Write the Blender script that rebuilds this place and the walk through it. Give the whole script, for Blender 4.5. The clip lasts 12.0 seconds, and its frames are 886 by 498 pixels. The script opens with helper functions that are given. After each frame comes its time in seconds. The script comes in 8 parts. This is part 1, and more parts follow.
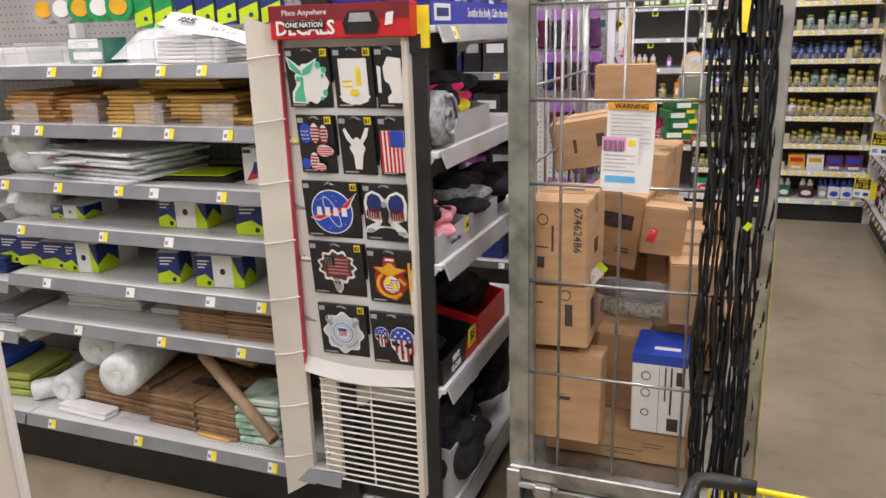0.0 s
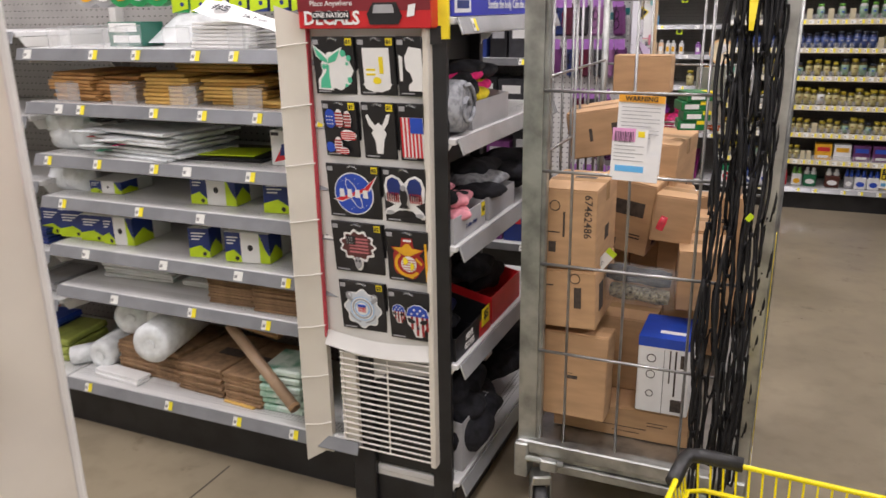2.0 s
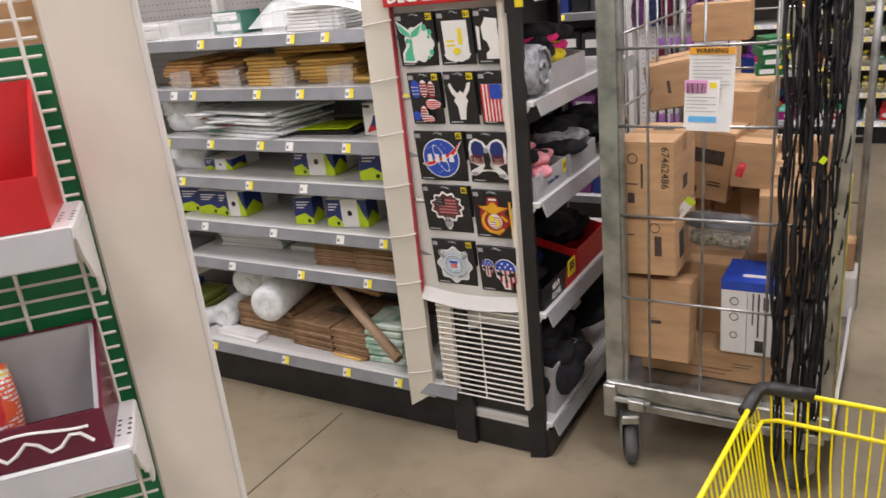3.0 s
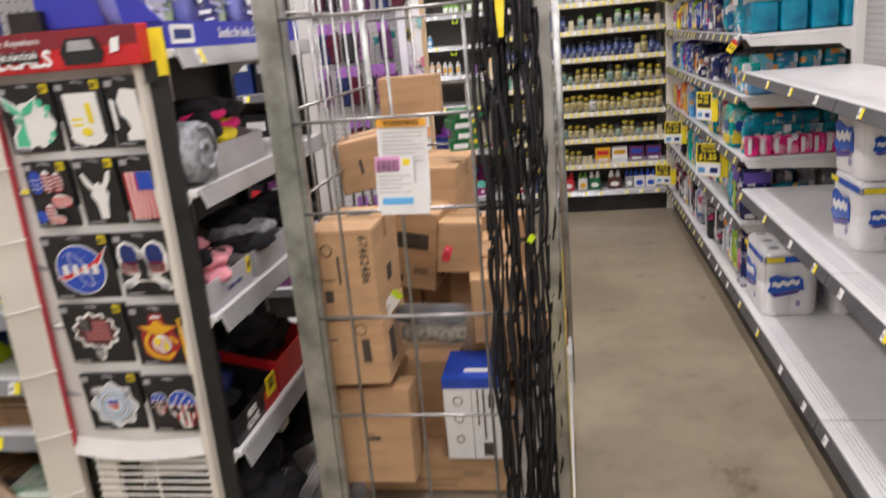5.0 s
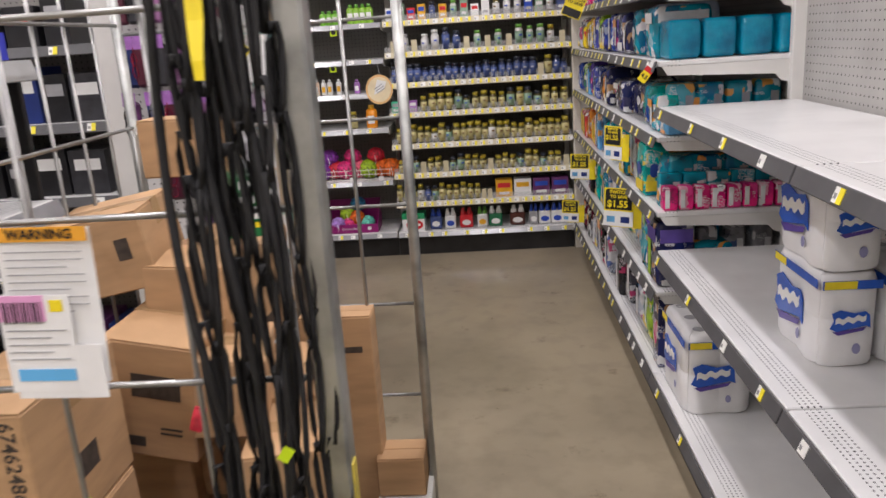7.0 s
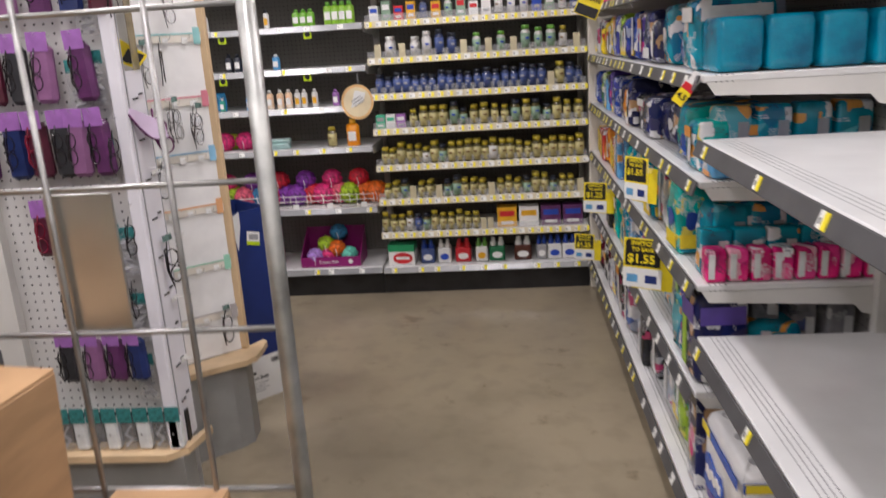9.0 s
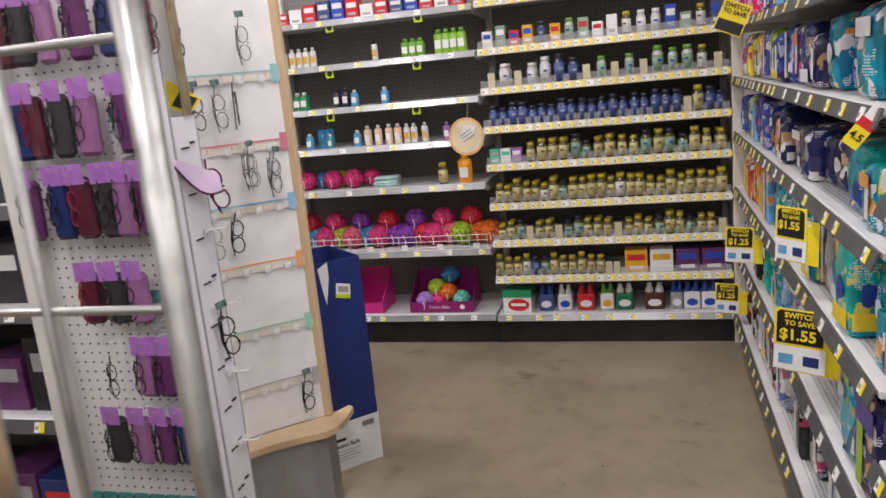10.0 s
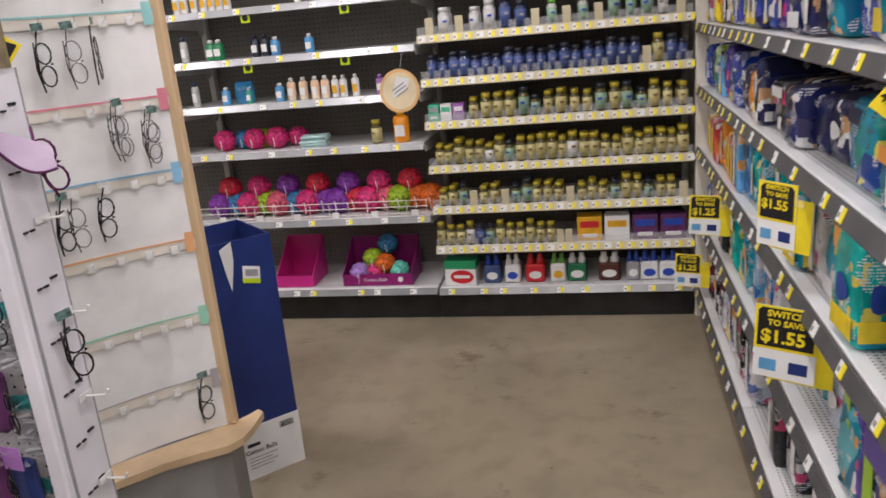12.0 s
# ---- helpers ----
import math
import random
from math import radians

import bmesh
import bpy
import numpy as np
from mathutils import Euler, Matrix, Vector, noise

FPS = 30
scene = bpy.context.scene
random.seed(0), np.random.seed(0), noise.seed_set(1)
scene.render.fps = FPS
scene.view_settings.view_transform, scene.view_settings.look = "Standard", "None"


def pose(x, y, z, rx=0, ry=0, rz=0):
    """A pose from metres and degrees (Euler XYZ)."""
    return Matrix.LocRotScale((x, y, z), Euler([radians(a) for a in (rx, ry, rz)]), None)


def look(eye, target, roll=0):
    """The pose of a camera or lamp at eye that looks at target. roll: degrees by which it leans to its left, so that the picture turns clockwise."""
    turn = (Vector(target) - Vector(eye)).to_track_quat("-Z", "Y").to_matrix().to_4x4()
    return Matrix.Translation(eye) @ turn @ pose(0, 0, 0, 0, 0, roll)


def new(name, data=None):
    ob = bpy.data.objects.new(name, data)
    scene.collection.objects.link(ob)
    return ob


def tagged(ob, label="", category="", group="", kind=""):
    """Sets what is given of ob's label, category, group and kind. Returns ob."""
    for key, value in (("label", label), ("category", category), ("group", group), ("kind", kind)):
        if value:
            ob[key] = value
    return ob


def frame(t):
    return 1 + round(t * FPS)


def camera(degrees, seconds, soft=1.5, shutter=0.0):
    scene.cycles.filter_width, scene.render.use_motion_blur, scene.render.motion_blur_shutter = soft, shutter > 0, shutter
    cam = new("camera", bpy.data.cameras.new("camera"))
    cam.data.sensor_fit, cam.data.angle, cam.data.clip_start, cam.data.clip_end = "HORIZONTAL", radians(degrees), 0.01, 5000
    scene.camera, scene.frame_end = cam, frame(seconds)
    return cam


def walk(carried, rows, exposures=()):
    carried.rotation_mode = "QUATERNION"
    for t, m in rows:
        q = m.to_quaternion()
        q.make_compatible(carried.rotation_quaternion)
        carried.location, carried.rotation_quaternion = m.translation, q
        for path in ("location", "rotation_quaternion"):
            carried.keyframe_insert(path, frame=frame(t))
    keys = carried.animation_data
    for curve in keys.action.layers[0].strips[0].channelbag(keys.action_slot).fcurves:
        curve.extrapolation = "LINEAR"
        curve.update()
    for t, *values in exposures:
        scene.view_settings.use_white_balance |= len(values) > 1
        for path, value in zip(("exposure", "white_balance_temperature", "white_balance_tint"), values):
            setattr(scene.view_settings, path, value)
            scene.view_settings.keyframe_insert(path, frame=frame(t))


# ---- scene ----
cam = camera(59.4, 12.0, shutter=0.5)
METRES, EYE, TILT, LEAN, TURN = 3.3, 1.42, 0.0, 0.0, 23.6
PATH = [
    (0, (-0.066, -0.041, 1.438), (-0.77, 1.75, 0.895), -1.7),
    (0.5, (-0.066, -0.041, 1.438), (-0.758, 1.754, 0.893), -1.6),
    (1, (-0.067, -0.04, 1.438), (-0.759, 1.755, 0.89), -1.5),
    (1.5, (-0.056, -0.052, 1.443), (-0.785, 1.722, 0.874), -1.7),
    (2, (-0.001, -0.113, 1.469), (-0.767, 1.637, 0.879), -0.9),
    (2.5, (0.08, -0.209, 1.511), (-0.864, 1.432, 0.865), -3.8),
    (2.7, (0.101, -0.233, 1.52), (-0.902, 1.359, 0.843), -6.1),
    (4.5, (0.007, -0.017, 1.419), (-0.478, 1.831, 0.827), -4.6),
    (5, (0.038, 0.159, 1.434), (-0.289, 2.058, 0.899), -5.1),
    (5.5, (0.12, 0.383, 1.463), (-0.211, 2.311, 1.046), -5.9),
    (6, (0.142, 0.574, 1.44), (-0.069, 2.511, 0.989), -4.6),
    (6.5, (0.13, 0.797, 1.45), (0.028, 2.741, 0.991), -2.4),
    (6.7, (0.15, 0.871, 1.444), (0.051, 2.807, 0.952), -3.3),
    (8.3, (0.326, 1.504, 1.439), (0.134, 3.412, 0.872), -3.3),
    (8.5, (0.318, 1.591, 1.438), (0.167, 3.508, 0.89), -2.7),
    (9, (0.322, 1.769, 1.43), (0.145, 3.693, 0.914), -3.6),
    (9.5, (0.375, 2.005, 1.459), (-0.017, 3.932, 1.096), -4.9),
    (10, (0.39, 2.188, 1.438), (-0.134, 4.07, 1.007), -5.5),
    (10.5, (0.392, 2.349, 1.441), (-0.045, 4.246, 0.984), -3.9),
    (11, (0.378, 2.455, 1.433), (0.003, 4.361, 0.958), -3.5),
    (11.5, (0.377, 2.535, 1.424), (0.031, 4.436, 0.907), -4.5),
    (12, (0.379, 2.602, 1.417), (-0.035, 4.476, 0.855), -5.3),
]
walk(cam, [(t, look(eye, target, roll)) for t, eye, target, roll in PATH], exposures=[(0, 0.1), (2.5, 0.0), (4.5, 0.16), (5.5, 0.07), (6.0, 0.1), (6.5, 0.03), (8.5, -0.06), (9.0, -0.04), (10.0, 0.0), (12, 0.0)])

# ---------- light ----------
world = bpy.data.worlds.new("world")
scene.world = world
world.use_nodes = True
world.node_tree.nodes["Background"].inputs[0].default_value = (0.9, 0.95, 1.0, 1)
world.node_tree.nodes["Background"].inputs[1].default_value = 0.12


# ---------- materials ----------
def mat(name, col, rough=0.5, metal=0.0, vary=0.08, scale=8.0, bump=0.0, bscale=60.0, col2=None, trans=0.0, alpha=1.0, rand=0.0, coat=0.0, stretch=None):
    """Principled material: base colour with two scales of noise, fine bump, optional change from piece to piece."""
    m = bpy.data.materials.new(name)
    m.use_nodes = True
    nt = m.node_tree
    p = nt.nodes["Principled BSDF"]
    p.inputs["Roughness"].default_value = rough
    p.inputs["Metallic"].default_value = metal
    p.inputs["Transmission Weight"].default_value = trans
    p.inputs["Alpha"].default_value = alpha
    p.inputs["Coat Weight"].default_value = coat
    tc = nt.nodes.new("ShaderNodeTexCoord")
    vec = tc.outputs["Object"]
    if stretch:
        mp = nt.nodes.new("ShaderNodeMapping")
        mp.inputs["Scale"].default_value = stretch
        nt.links.new(vec, mp.inputs[0])
        vec = mp.outputs[0]
    n1 = nt.nodes.new("ShaderNodeTexNoise")
    n1.inputs["Scale"].default_value = scale
    n1.inputs["Detail"].default_value = 5
    nt.links.new(vec, n1.inputs["Vector"])
    mix = nt.nodes.new("ShaderNodeMix")
    mix.data_type = "RGBA"
    c2 = col2 or tuple(max(0.0, c * (1 - 2.2 * vary)) for c in col)
    c1 = tuple(min(1.0, c * (1 + vary)) for c in col)
    mix.inputs["A"].default_value = (*c2, 1)
    mix.inputs["B"].default_value = (*c1, 1)
    mr = nt.nodes.new("ShaderNodeMapRange")
    mr.inputs["From Min"].default_value = 0.3
    mr.inputs["From Max"].default_value = 0.6
    nt.links.new(n1.outputs["Fac"], mr.inputs["Value"])
    nt.links.new(mr.outputs[0], mix.inputs["Factor"])
    out = mix.outputs["Result"]
    if rand:
        oi = nt.nodes.new("ShaderNodeObjectInfo")
        hs = nt.nodes.new("ShaderNodeHueSaturation")
        mr2 = nt.nodes.new("ShaderNodeMapRange")
        mr2.inputs["To Min"].default_value = 1 - rand
        mr2.inputs["To Max"].default_value = 1 + rand
        nt.links.new(oi.outputs["Random"], mr2.inputs["Value"])
        nt.links.new(mr2.outputs[0], hs.inputs["Value"])
        nt.links.new(out, hs.inputs["Color"])
        out = hs.outputs["Color"]
    nt.links.new(out, p.inputs["Base Color"])
    if bump:
        n2 = nt.nodes.new("ShaderNodeTexNoise")
        n2.inputs["Scale"].default_value = bscale
        n2.inputs["Detail"].default_value = 4
        nt.links.new(vec, n2.inputs["Vector"])
        b = nt.nodes.new("ShaderNodeBump")
        b.inputs["Strength"].default_value = bump
        b.inputs["Distance"].default_value = 0.004
        nt.links.new(n2.outputs["Fac"], b.inputs["Height"])
        nt.links.new(b.outputs[0], p.inputs["Normal"])
    return m


def holes(m, u, v, pu, pv, radius, dark, lo=None, hi=None, axis_lim=1, stagger=False):
    """Adds round punched holes to a material: pitch pu, pv along the object's axes u and v, only between lo and hi along axis_lim."""
    nt = m.node_tree
    p = nt.nodes["Principled BSDF"]
    src = p.inputs["Base Color"].links[0].from_socket
    tc = nt.nodes.new("ShaderNodeTexCoord")
    sep = nt.nodes.new("ShaderNodeSeparateXYZ")
    nt.links.new(tc.outputs["Object"], sep.inputs[0])

    def op(kind, a, b=0.0, c=None):
        n = nt.nodes.new("ShaderNodeMath")
        n.operation = kind
        for i, val in enumerate((a, b) if c is None else (a, b, c)):
            if hasattr(val, "is_linked"):
                nt.links.new(val, n.inputs[i])
            else:
                n.inputs[i].default_value = val
        return n.outputs[0]
    du = op("SUBTRACT", op("FRACT", op("DIVIDE", sep.outputs[u], pu)), 0.5)
    dv = op("SUBTRACT", op("FRACT", op("DIVIDE", sep.outputs[v], pv)), 0.5)
    du, dv = op("MULTIPLY", du, pu), op("MULTIPLY", dv, pv)
    d = op("SQRT", op("ADD", op("MULTIPLY", du, du), op("MULTIPLY", dv, dv)))
    mask = op("LESS_THAN", d, radius)
    if lo is not None:
        mask = op("MULTIPLY", mask, op("MULTIPLY", op("GREATER_THAN", sep.outputs[axis_lim], lo), op("LESS_THAN", sep.outputs[axis_lim], hi)))
    mix = nt.nodes.new("ShaderNodeMix")
    mix.data_type = "RGBA"
    nt.links.new(mask, mix.inputs["Factor"])
    nt.links.new(src, mix.inputs["A"])
    mix.inputs["B"].default_value = (*dark, 1)
    nt.links.new(mix.outputs["Result"], p.inputs["Base Color"])
    return m


WHITE = mat("white_paint", (0.64, 0.63, 0.6), 0.38, 0, 0.04, 5, 0.02)
SHELF = holes(mat("shelf_enamel", (0.68, 0.68, 0.67), 0.3, 0, 0.05, 4, 0.02), 0, 1, 0.0127, 0.0127, 0.0026, (0.05, 0.05, 0.05), 0.03, 0.075)
BEIGE = mat("beige_paint", (0.66, 0.62, 0.54), 0.45, 0, 0.04, 5, 0.02)
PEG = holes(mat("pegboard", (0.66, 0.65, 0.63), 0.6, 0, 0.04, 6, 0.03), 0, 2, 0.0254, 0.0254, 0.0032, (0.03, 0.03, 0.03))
# PEG darkened: weaker light on the right run's backs put into the colour
PEG_R_DIM = holes(mat("pegboard_dimmed", (0.36, 0.35, 0.33), 0.6, 0, 0.04, 6, 0.03), 0, 2, 0.0254, 0.0254, 0.0032, (0.03, 0.03, 0.03))
# grey back panel with the shade deep between shelves mixed into its colour
PEG_SHADED = holes(mat("back_panel_shaded", (0.2, 0.19, 0.175), 0.6, 0, 0.06, 6, 0.03), 0, 2, 0.0254, 0.0254, 0.003, (0.015, 0.015, 0.015))
PEG_GREY = holes(mat("back_panel_grey", (0.32, 0.31, 0.295), 0.6, 0, 0.06, 6, 0.03), 0, 2, 0.0254, 0.0254, 0.003, (0.02, 0.02, 0.02))
STRIP = mat("price_strip_grey", (0.25, 0.26, 0.28), 0.28, 0.3, 0.08, 9, 0.02)
STRIP_DARK = mat("price_strip_dark", (0.075, 0.075, 0.078), 0.5, 0.0, 0.1, 9)
STRIP_CREAM = mat("price_strip_cream", (0.6, 0.54, 0.36), 0.4, 0, 0.06, 9)
STRIP_CLEAR = mat("price_strip_silver", (0.44, 0.45, 0.46), 0.22, 0.4, 0.06, 9)
TAG_Y = mat("yellow_tag", (0.85, 0.72, 0.03), 0.5, 0, 0.05, 30)
CS_TAG = mat("tag_print", (0.25, 0.25, 0.25), 0.5)
TAG_W = mat("white_tag", (0.78, 0.78, 0.74), 0.5, 0, 0.05, 30)
BLACK = mat("black_metal", (0.012, 0.012, 0.013), 0.42, 0, 0.3, 12, 0.04)
BLACK_CLOTH = mat("black_cloth", (0.012, 0.012, 0.016), 0.95, 0, 0.4, 30, 0.5, 120)
ZINC = mat("galvanised_steel", (0.43, 0.44, 0.42), 0.4, 0.9, 0.18, 14, 0.05, 40)
WIRE = mat("zinc_wire", (0.36, 0.36, 0.35), 0.34, 0.85, 0.1, 20)
WIRE_W = mat("white_wire", (0.75, 0.72, 0.66), 0.4, 0, 0.06, 20)
CARD = mat("cardboard", (0.47, 0.29, 0.15), 0.85, 0, 0.07, 7, 0.06, 90, rand=0.09, stretch=(1, 1, 5))
CARD_D = mat("cardboard_edge", (0.33, 0.2, 0.1), 0.9, 0, 0.18, 40, 0.3, 200)
TAPE = mat("packing_tape", (0.42, 0.27, 0.14), 0.25, 0, 0.06, 10)
INK = mat("print_ink", (0.06, 0.045, 0.035), 0.7, 0, 0.2, 60)
PAPER = mat("white_paper", (0.8, 0.8, 0.79), 0.6, 0, 0.03, 14)
WOOD = mat("maple_wood", (0.68, 0.5, 0.3), 0.4, 0, 0.1, 6, 0.05, 60, stretch=(1, 1, 0.12))
GREY_LAM = mat("grey_laminate", (0.27, 0.27, 0.26), 0.5, 0, 0.05, 10, 0.03)
GREEN = mat("green_back_panel", (0.005, 0.19, 0.06), 0.5, 0, 0.08, 6)
RED = mat("red_card", (0.55, 0.015, 0.02), 0.35, 0, 0.06, 12)
BLUE = mat("blue_card", (0.03, 0.04, 0.4), 0.4, 0, 0.06, 10)
NAVY = mat("navy_card", (0.012, 0.03, 0.16), 0.4, 0, 0.08, 8)
YELLOW = mat("yellow_coated_wire", (0.85, 0.72, 0.0), 0.35, 0, 0.05, 20)
PLASTIC_K = mat("black_plastic", (0.02, 0.02, 0.02), 0.38, 0, 0.15, 20, 0.1, 200)
RUBBER = mat("grey_rubber", (0.09, 0.09, 0.09), 0.7, 0, 0.15, 20)
STRAP = mat("black_strap", (0.008, 0.008, 0.009), 0.65, 0, 0.3, 40, 0.2, 200)
CEIL = mat("ceiling_tile", (0.75, 0.75, 0.72), 0.9, 0, 0.06, 12, 0.2, 80)
WALLM = mat("wall_paint", (0.62, 0.6, 0.55), 0.8, 0, 0.05, 3, 0.05)


def floor_material():
    m = mat("polished_concrete", (0.31, 0.26, 0.182), 0.3, 0, 0.12, 1.3, 0.04, 18, coat=0.12)
    nt = m.node_tree
    p = nt.nodes["Principled BSDF"]
    src = p.inputs["Base Color"].links[0].from_socket
    tc = nt.nodes.new("ShaderNodeTexCoord")
    n = nt.nodes.new("ShaderNodeTexNoise")
    n.inputs["Scale"].default_value, n.inputs["Detail"].default_value = 9.0, 8
    nt.links.new(tc.outputs["Object"], n.inputs["Vector"])
    r = nt.nodes.new("ShaderNodeValToRGB")
    r.color_ramp.elements[0].position, r.color_ramp.elements[0].color = 0.34, (0.86, 0.86, 0.86, 1)
    r.color_ramp.elements[1].position, r.color_ramp.elements[1].color = 0.52, (1, 1, 1, 1)
    nt.links.new(n.outputs["Fac"], r.inputs[0])
    v = nt.nodes.new("ShaderNodeMix")
    v.data_type, v.blend_type = "RGBA", "MULTIPLY"
    v.inputs["Factor"].default_value = 1
    nt.links.new(src, v.inputs["A"])
    nt.links.new(r.outputs[0], v.inputs["B"])
    nt.links.new(v.outputs["Result"], p.inputs["Base Color"])
    sp = nt.nodes.new("ShaderNodeTexNoise")
    sp.inputs["Scale"].default_value, sp.inputs["Detail"].default_value, sp.inputs["Roughness"].default_value = 3.1, 9, 0.72
    nt.links.new(tc.outputs["Object"], sp.inputs["Vector"])
    r2 = nt.nodes.new("ShaderNodeValToRGB")
    r2.color_ramp.elements[0].position, r2.color_ramp.elements[0].color = 0.33, (0.55, 0.52, 0.48, 1)
    r2.color_ramp.elements[1].position, r2.color_ramp.elements[1].color = 0.41, (1, 1, 1, 1)
    nt.links.new(sp.outputs["Fac"], r2.inputs[0])
    v2 = nt.nodes.new("ShaderNodeMix")
    v2.data_type, v2.blend_type = "RGBA", "MULTIPLY"
    v2.inputs["Factor"].default_value = 1
    nt.links.new(v.outputs["Result"], v2.inputs["A"])
    nt.links.new(r2.outputs[0], v2.inputs["B"])
    nt.links.new(v2.outputs["Result"], p.inputs["Base Color"])
    rr = nt.nodes.new("ShaderNodeMapRange")
    rr.inputs["To Min"].default_value, rr.inputs["To Max"].default_value = 0.22, 0.42
    nt.links.new(n.outputs["Fac"], rr.inputs["Value"])
    nt.links.new(rr.outputs[0], p.inputs["Roughness"])
    return m


CONCRETE = floor_material()


# ---------- mesh tools ----------
class Geo:
    """Collects simple solids into one mesh."""

    def __init__(self):
        self.v, self.f = [], []

    def add(self, verts, faces):
        n = len(self.v)
        self.v += [tuple(p) for p in verts]
        self.f += [tuple(i + n for i in q) for q in faces]
        return self

    def box(self, a, b, r=0.0, m=None):
        """A box from corner a to corner b, its edges cut by r."""
        a, b = [min(p, q) for p, q in zip(a, b)], [max(p, q) for p, q in zip(a, b)]
        if r <= 0:
            vs = [(x, y, z) for x in (a[0], b[0]) for y in (a[1], b[1]) for z in (a[2], b[2])]
            fs = [(0, 1, 3, 2), (4, 6, 7, 5), (0, 4, 5, 1), (2, 3, 7, 6), (0, 2, 6, 4), (1, 5, 7, 3)]
        else:
            r = min(r, min(q - p for p, q in zip(a, b)) * 0.45)
            vs, idx = [], {}
            for i in (0, 1):
                for j in (0, 1):
                    for k in (0, 1):
                        for ax in range(3):
                            c = [(a, b)[i][0], (a, b)[j][1], (a, b)[k][2]]
                            for o in range(3):
                                if o != ax:
                                    c[o] += r if (i, j, k)[o] == 0 else -r
                            idx[i, j, k, ax] = len(vs)
                            vs.append(c)
            fs = []
            for ax in range(3):
                u, w = [q for q in range(3) if q != ax]
                for s in (0, 1):
                    ring = []
                    for p, q in ((0, 0), (1, 0), (1, 1), (0, 1)):
                        key = [0, 0, 0]
                        key[ax], key[u], key[w] = s, p, q
                        ring.append(idx[(*key, ax)])
                    fs.append(ring)
                for p in (0, 1):
                    for q in (0, 1):
                        k0, k1 = [0, 0, 0], [0, 0, 0]
                        k0[ax], k0[u], k0[w] = 0, p, q
                        k1[ax], k1[u], k1[w] = 1, p, q
                        fs.append([idx[(*k0, u)], idx[(*k1, u)], idx[(*k1, w)], idx[(*k0, w)]])
            for i in (0, 1):
                for j in (0, 1):
                    for k in (0, 1):
                        fs.append([idx[i, j, k, 0], idx[i, j, k, 1], idx[i, j, k, 2]])
        if m is not None:
            vs = [m @ Vector(p) for p in vs]
        return self.add(vs, fs)

    def tube(self, pts, r, n=6, closed=False):
        """A round bar along the points."""
        pts = [Vector(p) for p in pts]
        rings = []
        for i, p in enumerate(pts):
            a = pts[i - 1] if i or closed else p
            b = pts[(i + 1) % len(pts)] if i + 1 < len(pts) or closed else p
            d = (b - a).normalized()
            s = d.cross(Vector((0, 0, 1)))
            if s.length < 0.2:
                s = d.cross(Vector((0, 1, 0)))
            s.normalize()
            t = s.cross(d)
            rings.append([p + r * (math.cos(2 * math.pi * k / n) * s + math.sin(2 * math.pi * k / n) * t) for k in range(n)])
        vs = [q for ring in rings for q in ring]
        fs = []
        m = len(rings)
        for i in range(m if closed else m - 1):
            for k in range(n):
                j = (i + 1) % m
                fs.append((i * n + k, i * n + (k + 1) % n, j * n + (k + 1) % n, j * n + k))
        if not closed:
            fs += [tuple(range(n - 1, -1, -1)), tuple(range((m - 1) * n, m * n))]
        return self.add(vs, fs)

    def lathe(self, prof, n=12, c=(0, 0, 0), m=None):
        """A turned body: prof is a list of (radius, height)."""
        vs = [Vector((c[0] + r * math.cos(2 * math.pi * k / n), c[1] + r * math.sin(2 * math.pi * k / n), c[2] + h)) for r, h in prof for k in range(n)]
        if m is not None:
            vs = [m @ p for p in vs]
        fs = [(i * n + k, i * n + (k + 1) % n, (i + 1) * n + (k + 1) % n, (i + 1) * n + k) for i in range(len(prof) - 1) for k in range(n)]
        fs += [tuple(range(n - 1, -1, -1)), tuple(range((len(prof) - 1) * n, len(prof) * n))]
        return self.add(vs, fs)

    def prism(self, poly, ax, lo, hi, m=None):
        """A flat outline pulled along an axis (0 x, 1 y, 2 z) from lo to hi."""
        def put(p, h):
            q = list(p)
            q.insert(ax, h)
            return Vector(q)
        n = len(poly)
        vs = [put(p, lo) for p in poly] + [put(p, hi) for p in poly]
        if m is not None:
            vs = [m @ p for p in vs]
        fs = [tuple(range(n - 1, -1, -1)), tuple(range(n, 2 * n))] + [(i, (i + 1) % n, n + (i + 1) % n, n + i) for i in range(n)]
        return self.add(vs, fs)

    def grid(self, fn, nu, nv):
        """A sheet: fn(u, v) for u, v from 0 to 1."""
        vs = [fn(i / nu, j / nv) for i in range(nu + 1) for j in range(nv + 1)]
        fs = [(i * (nv + 1) + j, (i + 1) * (nv + 1) + j, (i + 1) * (nv + 1) + j + 1, i * (nv + 1) + j + 1) for i in range(nu) for j in range(nv)]
        return self.add(vs, fs)

    def pair(self):
        return self.v, self.f

    def mesh(self, name, material, smooth=False):
        me = bpy.data.meshes.new(name)
        me.from_pydata(self.v, [], self.f)
        bm = bmesh.new()
        bm.from_mesh(me)
        bmesh.ops.recalc_face_normals(bm, faces=bm.faces)
        bm.to_mesh(me)
        bm.free()
        me.materials.append(material)
        if smooth:
            me.shade_smooth()
        return me


def part(name, geo, material, parent=None, label="", smooth=False, m=None):
    """Links a mesh as one object under a thing or a part."""
    me = geo if isinstance(geo, bpy.types.Mesh) else geo.mesh(name, material, smooth)
    ob = new(name, me)
    if parent is not None:
        ob.parent = parent
    if m is not None:
        ob.matrix_basis = m
    if label:
        tagged(ob, label)
    return ob


def thing(name, m, label, category, group="", kind=""):
    ob = new(name)
    ob.empty_display_size = 0.05
    ob.matrix_basis = m
    return tagged(ob, label, category, group, kind)


